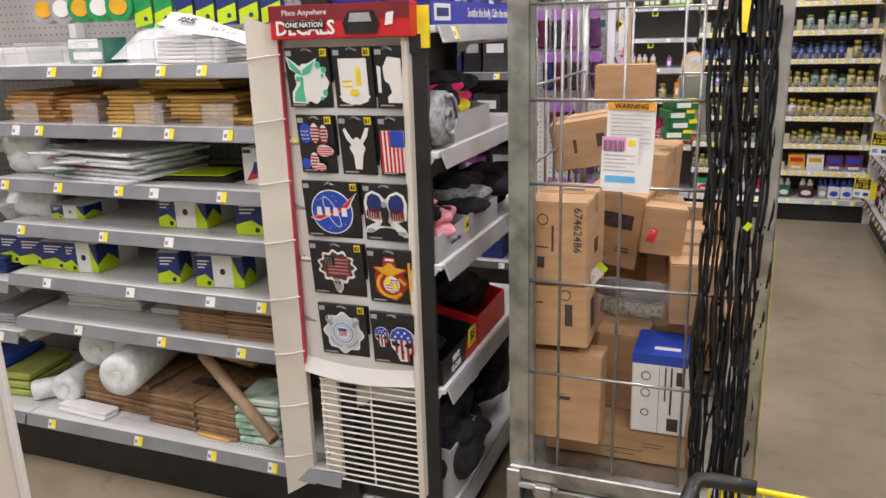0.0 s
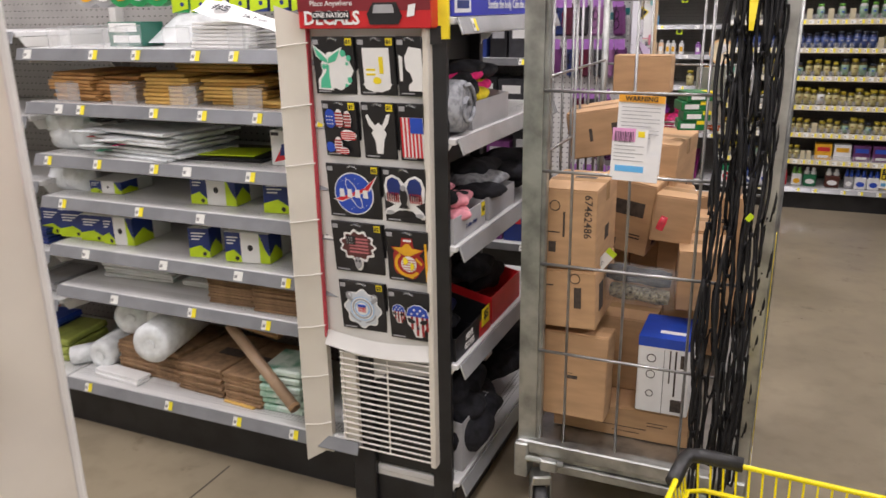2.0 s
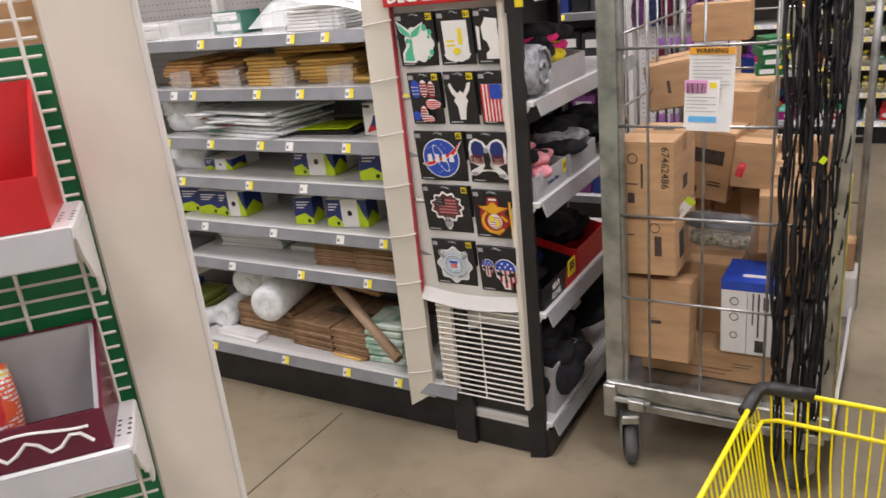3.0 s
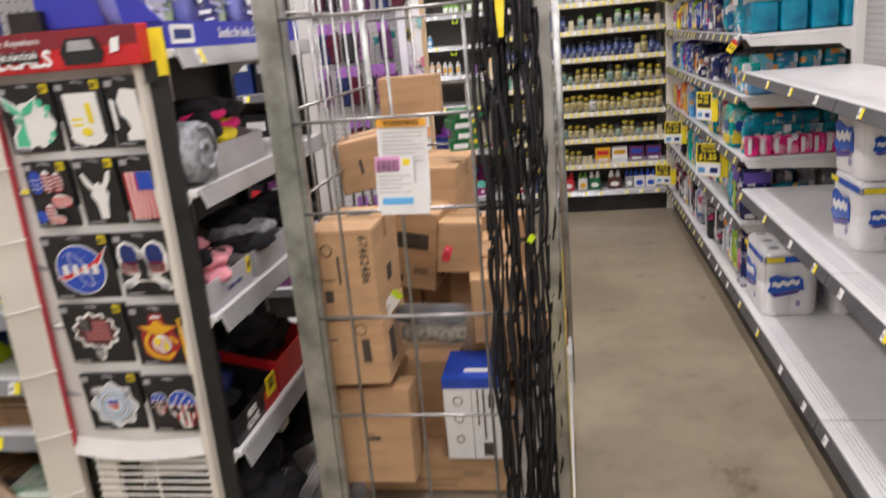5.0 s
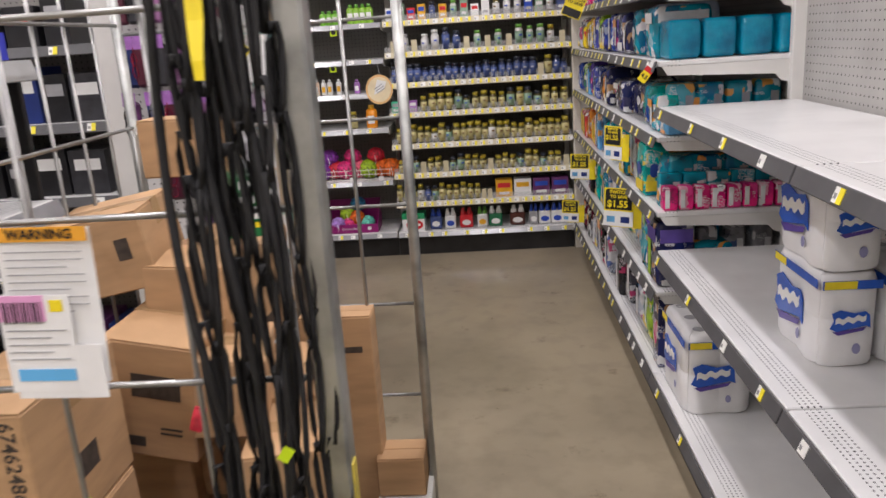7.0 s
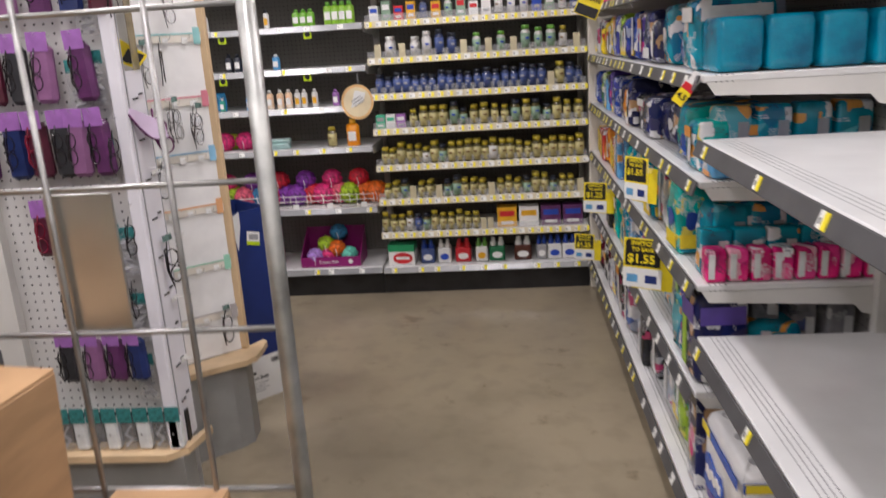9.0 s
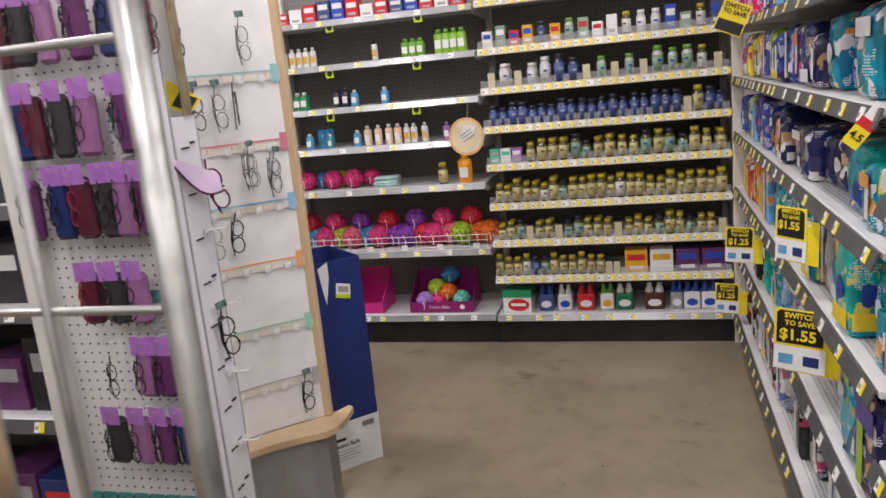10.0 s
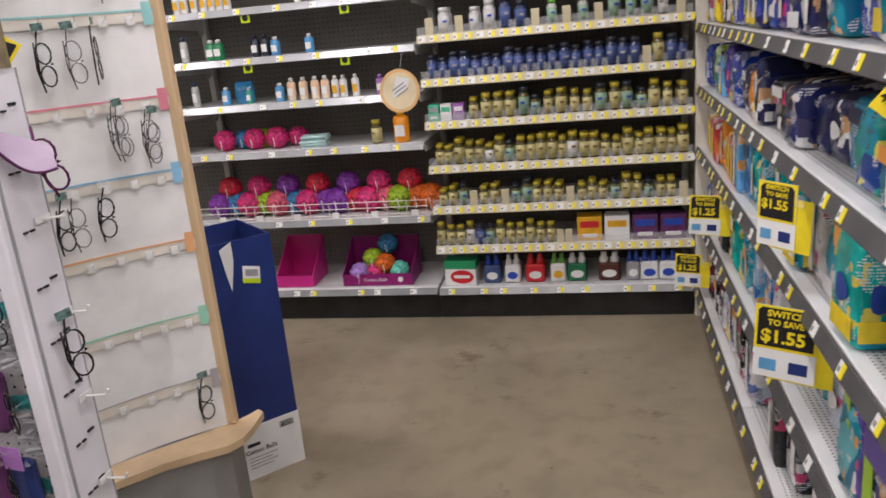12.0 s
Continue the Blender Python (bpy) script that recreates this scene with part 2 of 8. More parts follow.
def text(words, size, material, parent, m, name="lettering", bold=0.0, squeeze=1.0):
    """Raised flat lettering, in the local x-y plane of m, centred."""
    cu = bpy.data.curves.new(name, "FONT")
    cu.body, cu.size, cu.align_x, cu.align_y, cu.extrude, cu.offset, cu.resolution_u = words, size, "CENTER", "CENTER", 0.0004, bold, 2
    tmp = bpy.data.objects.new(name, cu)
    scene.collection.objects.link(tmp)
    me = bpy.data.meshes.new_from_object(tmp.evaluated_get(bpy.context.evaluated_depsgraph_get()))
    bpy.data.objects.remove(tmp)
    me.name = name
    me.materials.clear()
    me.materials.append(material)
    ob = new(name, me)
    ob.parent = parent
    ob.matrix_basis = m @ Matrix.Diagonal((squeeze, 1, 1, 1))
    return ob


FRONT = pose(0, 0, 0, 90, 0, 0)          # lettering that faces -y
SIDE = pose(0, 0, 0, 90, 0, 90)          # lettering that faces +x

# ---------- structure ----------
X0, X1, Y0, Y1, H = -6.0, 3.6, -4.0, 6.75, 3.9
tagged(part("floor", Geo().box((X0, Y0, -0.1), (X1, Y1, 0)), CONCRETE), "worn polished grey-brown concrete store floor", "floor", kind="structure")
for nm, a, b in (("wall_north", (X0, Y1, 0), (X1, Y1 + 0.15, H)), ("wall_south", (X0, Y0 - 0.15, 0), (X1, Y0, H)),
                 ("wall_west", (X0 - 0.15, Y0, 0), (X0, Y1, H)), ("wall_east", (X1, Y0, 0), (X1 + 0.15, Y1, H))):
    tagged(part(nm, Geo().box(a, b), WALLM), "plain painted store wall", "wall", kind="structure")
tagged(part("ceiling", Geo().box((X0, Y0, H), (X1, Y1, H + 0.1)), CEIL), "white store ceiling", "ceiling", kind="structure")
joint = Geo()
for k in range(3):
    joint.box((X0, 1.02 - 3.0 * k + 0.0, 0.0), (X1, 1.026 - 3.0 * k, 0.0015))
joint.box((-1.6, Y0, 0.0), (-1.594, 1.7, 0.0015))
tagged(part("floor_joint", joint, mat("joint_filler", (0.12, 0.1, 0.08), 0.8)), "dark saw-cut joints in the concrete floor", "floor joint", kind="structure")

# ceiling lights: long fluorescent fixtures in rows
TUBE = bpy.data.materials.new("lit_diffuser")
TUBE.use_nodes = True
TUBE.node_tree.nodes["Principled BSDF"].inputs["Emission Color"].default_value = (1, 0.97, 0.9, 1)
TUBE.node_tree.nodes["Principled BSDF"].inputs["Emission Strength"].default_value = 4.0
POWER = 39.5
for lx, ly in [(x, y) for x in (-3.9, -1.9, 2.9) for y in (-2.4, 0.2, 2.8, 5.0)] + [(0.1, y) for y in (-1.6, 1.2, 3.6)]:
    th = thing("ceiling_light", pose(lx, ly, H), "white fluorescent strip light under the ceiling", "light", "ceiling lights")
    part("housing", Geo().box((-0.09, -0.62, -0.07), (0.09, 0.62, 0.0), 0.01), WHITE, th)
    part("diffuser", Geo().box((-0.075, -0.6, -0.095), (0.075, 0.6, -0.071), 0.008), TUBE, th)
    la = bpy.data.lights.new("tube_light", "AREA")
    la.shape, la.size, la.size_y, la.energy, la.color = "RECTANGLE", 0.16, 1.2, POWER * (0.82 if lx < -1 else 1.0), (0.985, 0.92, 0.975)
    ob = new("tube_light", la)
    ob.matrix_basis = pose(lx, ly, H - 0.11)

# ---------- shelving ----------
TAG_MESH = {}


def tag_mesh(w, h, yellow):
    key = (w, h, yellow)
    if key not in TAG_MESH:
        me = Geo().box((-w / 2, -0.0015, -h / 2), (0.0, 0, h / 2)).box((0.0, -0.0016, -h / 2), (w / 2, 0, h / 2)).box((-w * 0.4, -0.002, -h * 0.25), (-w * 0.1, -0.0015, h * 0.1)).mesh("price_tag", TAG_W)
        me.materials.append(TAG_Y if yellow else TAG_W)
        me.materials.append(CS_TAG)
        for i, pg in enumerate(me.polygons):
            pg.material_index = min(2, i // 6)
        TAG_MESH[key] = me
    return TAG_MESH[key]


def shelf(unit, z, width, depth, strip, lip=0.04, tilt=-20, y0=0.0, tags=(), tagw=0.032, material=None, board=0.018):
    """A steel shelf whose lip's upper edge stands at height z, front at y0; tags: (x, yellow)."""
    x0, x1 = 0.004, width - 0.004
    sh = part("shelf", Geo().box((x0, 0, -board), (x1, depth, 0), 0.003), material or SHELF, unit, m=pose(0, y0, z))
    flange = [(0.01, -board), (depth, -board), (depth, -0.12), (depth - 0.025, -0.12), (depth - 0.035, -0.09), (depth - 0.055, -0.085), (depth - 0.075, -board - 0.045), (0.03, -board - 0.03)]
    for bx0 in (x0, x1 - 0.004):
        part("bracket", Geo().prism(flange, 0, bx0, bx0 + 0.004), WHITE, sh)
    st = pose(0, -0.004, -0.001, tilt)
    part("price_strip", Geo().box((x0, -0.006, -lip), (x1, 0, 0), 0.0015, st), strip, sh)
    for x, yel in tags:
        part("price_tag", tag_mesh(tagw, lip * 0.72, yel), None, sh, m=st @ pose(x, -0.0065, -lip / 2))
    return sh


def gondola(name, m, label, width, depth, height, shelves, back=PEG_GREY, strip=STRIP, kick=BLACK, base=0.17, lip=0.04, post=WHITE, deep=None, ends=(True, True)):
    """A run of shop shelving: back panel, kick, uprights and shelves. shelves: (z, depth, tags)."""
    u = thing(name, m, label, "shelving", "store shelving")
    part("back_panel", Geo().box((0, depth + 0.01, 0.02), (width, depth + 0.03, height)), back, u)
    part("kick_plate", Geo().box((0, 0.03, 0), (width, 0.05, base - 0.03)), kick, u)
    for x, on in ((0.0, ends[0]), (width, ends[1])):
        if on:
            part("upright", Geo().box((x - 0.016, depth - 0.03, 0), (x + 0.016, depth + 0.045, height), 0.003), post, u)
    for z, d, tags in shelves:
        shelf(u, z, width, d, strip, lip, y0=depth - d, tags=tags)
    return u


def spread(n, width, seed, share=0.5):
    rg = random.Random(seed)
    return [(width * (i + 0.5 + rg.uniform(-0.3, 0.3)) / n, rg.random() < share) for i in range(n)]


# mailing supplies gondola, faces -y
LW, LX = 1.22, -2.29
gondola("shelving_unit", pose(LX, 1.72, 0), "white steel gondola shelving with half-empty mailing supply shelves", LW, 0.44, 1.9,
        [(1.369, 0.44, spread(6, LW, 1, 0.8)), (1.199, 0.44, spread(6, LW, 2, 0.8)), (1.027, 0.44, spread(6, LW, 3, 0.8)),
         (0.883, 0.44, spread(4, LW, 4, 0.4)), (0.712, 0.44, spread(4, LW, 5, 0.5)), (0.562, 0.44, spread(3, LW, 6, 0.8)), (0.218, 0.47, spread(4, LW, 7, 1))], back=PEG_GREY, base=0.2, ends=(False, True))
gondola("shelving_unit", pose(LX - 1.22, 1.72, 0), "white steel gondola shelving with stationery", LW, 0.44, 1.9,
        [(1.42, 0.44, spread(5, LW, 11)), (1.15, 0.44, spread(5, LW, 12)), (0.93, 0.44, spread(5, LW, 13)), (0.68, 0.44, spread(4, LW, 14)), (0.5, 0.44, spread(4, LW, 15)), (0.218, 0.47, spread(4, LW, 16))], base=0.2)
# rear side of the same run, faces +y
gondola("shelving_unit", pose(-1.07, 2.63, 0, 0, 0, 180), "rear side of the white gondola shelving", LW, 0.4, 1.9,
        [(z, 0.4, spread(5, LW, 20 + i)) for i, z in enumerate((1.5, 1.2, 0.9, 0.6, 0.218))], base=0.2)
# end cap with gloves, faces +x
EW = 0.91
gondola("end_cap_shelving", pose(-0.765, 1.72, 0, 0, 0, 90), "end-of-aisle shelving with gloves and a black side frame", EW, 0.3, 1.55,
        [(1.45, 0.3, spread(2, EW, 31)), (1.15, 0.3, ()), (0.86, 0.3, ()), (0.512, 0.3, ()), (0.13, 0.3, ())], back=BLACK, strip=STRIP_CLEAR, base=0.1, post=BLACK, lip=0.045)

# back wall: vitamins and toiletries, face -y
VW = 1.2
vit = [(z, 0.4, [(0.03 + i * 0.0525, (i * 7 + k * 3) % 5 != 0) for i in range(23)]) for k, z in enumerate((0.372, 0.569, 0.767, 0.973, 1.167, 1.361, 1.556, 1.79))]
gondola("vitamin_shelving", pose(-0.435, 6.115, 0), "wall shelving with a shade-darkened back, full of vitamin bottles with cream price strips", VW, 0.42, 2.3,
        vit, back=PEG_SHADED, strip=STRIP_CREAM, base=0.15, lip=0.038)
gondola("toiletry_shelving", pose(-1.655, 6.115, 0), "wall shelving with sparse toiletries and bath puffs", 1.218, 0.42, 2.3,
        [(z, 0.42, spread(7, 1.22, 40 + i, 0.6)) for i, z in enumerate((0.17, 0.535, 0.885, 1.115, 1.33, 1.555, 1.78))], back=PEG_SHADED, strip=STRIP_CLEAR, base=0.15, lip=0.035, ends=(True, False))
gondola("toiletry_shelving", pose(-2.875, 6.115, 0), "wall shelving with toiletries", 1.22, 0.42, 2.3,
        [(z, 0.42, spread(7, 1.22, 50 + i, 0.6)) for i, z in enumerate((0.17, 0.52, 0.87, 1.1, 1.32, 1.54, 1.76))], back=PEG_SHADED, strip=STRIP_CLEAR, base=0.15, lip=0.035, ends=(True, False))
bsh = thing("base_shelf", pose(-0.435, 6.115, 0), "lowest shelf of the vitamin wall with drinks", "shelf")
shelf(bsh, 0.165, VW, 0.42, STRIP_CLEAR, 0.035, tags=spread(9, VW, 61, 0.8))

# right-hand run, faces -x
def right_run(y, label, zs, seed, n, strip, width=1.22, back=PEG_R_DIM, height=1.95):
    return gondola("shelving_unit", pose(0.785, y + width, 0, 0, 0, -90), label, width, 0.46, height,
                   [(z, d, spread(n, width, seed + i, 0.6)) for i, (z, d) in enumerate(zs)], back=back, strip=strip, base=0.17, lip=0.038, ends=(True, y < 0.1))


PADS = [(1.8, 0.46), (1.555, 0.46), (1.315, 0.46), (1.06, 0.46), (0.795, 0.46), (0.5, 0.46), (0.185, 0.47)]
right_run(4.9, "white gondola shelving packed with hygiene products", PADS, 70, 10, STRIP_DARK)
right_run(3.68, "white gondola shelving packed with pads and wipes", PADS, 80, 7, STRIP_DARK)
right_run(2.46, "white gondola shelving with a few toilet paper packs", [(1.165, 0.46), (0.66, 0.46), (0.185, 0.47)], 90, 4, STRIP_DARK)
right_run(1.24, "empty white gondola shelving", [(1.165, 0.46), (0.66, 0.46), (0.185, 0.47)], 95, 4, STRIP_DARK)
right_run(0.02, "empty white gondola shelving", [(1.165, 0.46), (0.66, 0.46), (0.185, 0.47)], 99, 4, STRIP_DARK)

# ---------- colours for goods ----------
CW = mat("white_print", (0.8, 0.8, 0.78), 0.45, 0, 0.02, 20)
CK = mat("black_card", (0.012, 0.012, 0.014), 0.35, 0, 0.2, 20)
CB = mat("blue_print", (0.02, 0.07, 0.45), 0.4, 0, 0.05, 20)
CN = mat("dark_blue_print", (0.012, 0.03, 0.16), 0.4, 0, 0.05, 20)
CR = mat("red_print", (0.6, 0.02, 0.03), 0.4, 0, 0.05, 20)
CG = mat("sea_green_print", (0.08, 0.5, 0.3), 0.4, 0, 0.06, 20)
CY = mat("yellow_print", (0.85, 0.68, 0.02), 0.4, 0, 0.05, 20)
CL = mat("lime_print", (0.5, 0.68, 0.01), 0.4, 0, 0.05, 20)
CO = mat("gold_print", (0.75, 0.4, 0.02), 0.4, 0, 0.1, 20)
CS = mat("grey_print", (0.35, 0.35, 0.36), 0.5, 0, 0.08, 20)
PINK = mat("pink_knit", (0.75, 0.3, 0.35), 0.9, 0, 0.12, 40, 0.5, 150)
HOTPINK = mat("hot_pink_knit", (0.8, 0.02, 0.2), 0.9, 0, 0.12, 40, 0.5, 150)
YKNIT = mat("yellow_knit", (0.75, 0.6, 0.02), 0.9, 0, 0.12, 40, 0.5, 150)
GREYFUR = mat("grey_plush", (0.33, 0.34, 0.36), 1.0, 0, 0.2, 60, 0.8, 220)
GREYCARD = mat("grey_tray_card", (0.42, 0.42, 0.43), 0.6, 0, 0.05, 10)
POLY = mat("clear_poly", (0.75, 0.77, 0.78), 0.12, 0, 0.1, 20, 0.4, 30, alpha=0.13)
CLEAR = mat("clear_plastic", (0.85, 0.87, 0.88), 0.08, 0, 0.05, 10, alpha=0.16)
BUBBLE = mat("bubble_wrap", (0.74, 0.77, 0.78), 0.28, 0, 0.08, 30, 0.6, 110)
KRAFT = mat("kraft_paper", (0.55, 0.3, 0.11), 0.8, 0, 0.12, 20, 0.1, rand=0.1)
MANILA = mat("manila_paper", (0.68, 0.43, 0.12), 0.75, 0, 0.1, 20, 0.1, rand=0.08)


def slab(poly, t=0.0015):
    """A flat shape that faces -y, outline in x and z."""
    return Geo().prism([(p[0], p[1]) for p in poly], 1, -t, 0)


def ring_poly(rx, rz, n=20, wob=0.0, k=5, cx=0.0, cz=0.0, ph=0.0):
    return [(cx + rx * (1 + wob * math.cos(k * a + ph)) * math.cos(a), cz + rz * (1 + wob * math.cos(k * a + ph)) * math.sin(a)) for a in [2 * math.pi * i / n for i in range(n)]]


def rect_poly(x0, z0, x1, z1):
    return [(x0, z0), (x1, z0), (x1, z1), (x0, z1)]


# ---------- decal display wing ----------
YW = 1.69
dw = thing("decal_display", pose(0, 0, 0), "white side-wing rack with hanging decal cards and a red header", "display rack")
part("panel", Geo().grid(lambda u, v: (-1.17 + 0.345 * u, YW + 0.012 * (1 - math.sin(math.pi * u)), 0.545 + 0.88 * v), 10, 2), WHITE, dw, smooth=True)
part("backing", Geo().box((-1.172, YW + 0.014, 0.53), (-0.825, YW + 0.02, 1.43)), WHITE, dw)
part("lip", Geo().grid(lambda u, v: (-1.17 + 0.345 * u, YW + 0.01 - 0.022 * (1 - v) - 0.012 * math.sin(math.pi * u), 0.53 + 0.04 * v - 0.01 * math.sin(math.pi * u)), 10, 2), WHITE, dw, smooth=True)
hd = part("header", Geo().box((-1.175, YW - 0.03, 1.425), (-0.8, YW + 0.02, 1.505), 0.003), RED, dw, "red header card with white lettering")
part("header_band", slab(rect_poly(-1.175, 1.468, -0.8, 1.5045), 0.001), mat("dark_red_print", (0.2, 0.012, 0.02), 0.4), hd, m=pose(0, YW - 0.0305, 0))
text("Place Anywhere", 0.019, CW, hd, pose(-1.075, YW - 0.033, 1.487) @ FRONT)
text("DECALS", 0.046, CW, hd, pose(-1.075, YW - 0.033, 1.45) @ FRONT, bold=0.0012)
nb = part("name_bar", slab(rect_poly(-1.13, 1.448, -1.02, 1.468), 0.001), CK, hd, m=pose(0, YW - 0.0335, 0))
text("ONE NATION", 0.0165, CW, hd, pose(-1.075, YW - 0.036, 1.458) @ FRONT, bold=0.0003)
part("car_picture", slab([(-0.965, 1.435), (-0.885, 1.435), (-0.875, 1.455), (-0.89, 1.487), (-0.955, 1.487), (-0.972, 1.46)], 0.001), CK, hd, m=pose(0, YW - 0.033, 0))
part("car_window", slab([(-0.955, 1.462), (-0.895, 1.462), (-0.9, 1.482), (-0.95, 1.482)], 0.001), CS, hd, m=pose(0, YW - 0.0345, 0))
part("phone_picture", slab([(-0.862, 1.452), (-0.842, 1.455), (-0.838, 1.483), (-0.857, 1.48)], 0.001), CW, hd, m=pose(0, YW - 0.033, 0))
part("edge_rail", Geo().box((-0.835, YW - 0.012, 0.19), (-0.818, YW + 0.02, 1.43), 0.003), BEIGE, dw)
rail = part("side_rail", Geo().grid(lambda u, v: (-1.245 + 0.075 * u, YW - 0.035 + 0.03 * u, 0.135 + 1.35 * v + 0.045 * u * (1 - v) - 0.03 * u * v), 3, 12), BEIGE, dw)
part("side_rail_back", Geo().box((-1.24, YW + 0.0, 0.16), (-1.172, YW + 0.02, 1.45)), BEIGE, dw)
for k in range(8):
    z = 0.26 + 0.16 * k
    part("cross_wire", Geo().tube([(-1.245, YW - 0.037, z), (-1.2, YW - 0.03, z + 0.006), (-1.165, YW - 0.008, z + 0.01)], 0.0022, 5), WIRE_W, dw)
part("red_edge", Geo().box((-1.174, YW - 0.006, 0.55), (-1.169, YW + 0.01, 1.43)), mat("red_edge", (0.5, 0.05, 0.07), 0.5), dw)
for k in range(17):
    z = 0.205 + k * 0.0192
    part("grid_wire", Geo().tube([(-1.125, YW - 0.008, z), (-0.83, YW - 0.008, z)], 0.0028, 5), WIRE_W, dw)
for x in (-1.12, -0.97):
    part("grid_upright", Geo().tube([(x, YW - 0.004, 0.2), (x, YW - 0.004, 0.53)], 0.003, 5), WIRE_W, dw)
part("slotted_post", Geo().box((-1.13, YW, 0.2), (-1.075, YW + 0.02, 0.53), 0.003), BEIGE, dw)



def decal_card(cx, cz, w, h, price, shapes, label):
    th = thing("decal_card", pose(cx, YW - 0.004, cz, 6, 0, random.uniform(-1.5, 1.5)), label, "decal", "hanging decal cards")
    part("card", Geo().box((-w / 2, -0.006, -h / 2), (w / 2, 0, h / 2), 0.001), CK, th)
    part("second_card", Geo().box((-w / 2 + 0.006, 0.002, -h / 2 + 0.003), (w / 2 + 0.006, 0.006, h / 2 - 0.002), 0.001), CK, th)
    part("hang_tab", Geo().tube([(-0.012, -0.007, h / 2 - 0.008), (0.0, -0.012, h / 2 - 0.002), (0.016, -0.007, h / 2 - 0.01)], 0.0026, 6), CLEAR, th)
    part("flag_mark", slab(rect_poly(-w / 2 + 0.004, h / 2 - 0.02, -w / 2 + 0.02, h / 2 - 0.008)), CS, th, m=pose(0, -0.0062, 0))
    if price:
        px = w / 2 - 0.013
        pr = part("price_mark", slab(rect_poly(px - 0.009, h / 2 - 0.022, px + 0.009, h / 2 - 0.004)), CY, th, m=pose(0, -0.0062, 0))
        text("$" + price, 0.014, CK, pr, pose(px, -0.0025, h / 2 - 0.013) @ FRONT, bold=0.0004)
    part("small_print", slab(rect_poly(-w / 2 + 0.008, -h / 2 + 0.005, -w / 2 + 0.045, -h / 2 + 0.008)), CS, th, m=pose(0, -0.0062, 0))
    for i, (poly, material) in enumerate(shapes):
        part("printed_shape", slab(poly, 0.0008), material, th, m=pose(0, -0.0062 - 0.0003 * (i + 1), -0.006))
    return th


def stripes(x0, z0, x1, z1, n, upright):
    out = [(rect_poly(x0, z0, x1, z1), CW)]
    for i in range(n):
        a = (i + 0.0) / n
        b = (i + 0.5) / n
        out.append((rect_poly(x0 + (x1 - x0) * a, z0, x0 + (x1 - x0) * b, z1) if upright else rect_poly(x0, z0 + (z1 - z0) * a, x1, z0 + (z1 - z0) * b), CR))
    return out


PALEW = mat("pale_grey_print", (0.6, 0.64, 0.68), 0.4)
BROWNP, PALEB, DKRED, PINKP = mat("brown_print", (0.1, 0.03, 0.03), 0.4), mat("pale_blue_print", (0.3, 0.5, 0.75), 0.4), mat("deep_red_print", (0.35, 0.02, 0.02), 0.4), mat("faded_red_print", (0.5, 0.16, 0.17), 0.4)


def hoop(rx, rz, t, n=28, cx=0.0, cz=0.0, a0=0.0, a1=6.2832, lean=0.0):
    """A thin band along an ellipse."""
    arcp = [a0 + (a1 - a0) * i / n for i in range(n + 1)]
    put = lambda k, a: (cx + (rx + k) * math.cos(a) * math.cos(lean) - (rz + k) * math.sin(a) * math.sin(lean), cz + (rx + k) * math.cos(a) * math.sin(lean) + (rz + k) * math.sin(a) * math.cos(lean))
    return [put(t / 2, a) for a in arcp] + [put(-t / 2, a) for a in reversed(arcp)]


def flip(poly):
    return [(-x, z) for x, z in reversed(poly)]


def bars(x0, z0, x1, z1, n, material, upright=True, fill=0.5):
    out = []
    for i in range(n):
        a, b = i / n, (i + fill) / n
        out.append((rect_poly(x0 + (x1 - x0) * a, z0, x0 + (x1 - x0) * b, z1) if upright else rect_poly(x0, z0 + (z1 - z0) * a, x1, z0 + (z1 - z0) * b), material))
    return out


def skull(cx, cz, k):
    """A flag-coloured skull shape."""
    put = lambda pts: [(cx + k * x, cz + k * z) for x, z in pts]
    face = [(-0.2, -0.95), (0.2, -0.95), (0.38, -0.45), (0.62, -0.2), (0.7, 0.3), (0.55, 0.75), (0.2, 0.98), (-0.2, 0.98), (-0.55, 0.75), (-0.7, 0.3), (-0.62, -0.2), (-0.38, -0.45)]
    out = [(put(face), CW)]
    for x in (-0.42, -0.12, 0.2, 0.46):
        out.append((put(rect_poly(x, -0.5 if abs(x) > 0.3 else -0.85, x + 0.14, 0.3)), DKRED))
    out.append((put([(-0.66, 0.3), (0.64, 0.3), (0.52, 0.72), (0.2, 0.94), (-0.2, 0.94), (-0.52, 0.72)]), CB))
    for x, z in ((-0.35, 0.45), (0.0, 0.5), (0.35, 0.45), (-0.18, 0.7), (0.18, 0.7)):
        out.append((put(ring_poly(0.07, 0.07, 6, 0, 1, x, z)), CW))
    for q in (-1, 1):
        out.append((put([(q * 0.1, 0.02), (q * 0.3, -0.14), (q * 0.55, -0.02), (q * 0.58, 0.2), (q * 0.3, 0.16)]), CK))
    out.append((put([(-0.1, -0.42), (0.1, -0.42), (0.0, -0.12)]), CK))
    return out


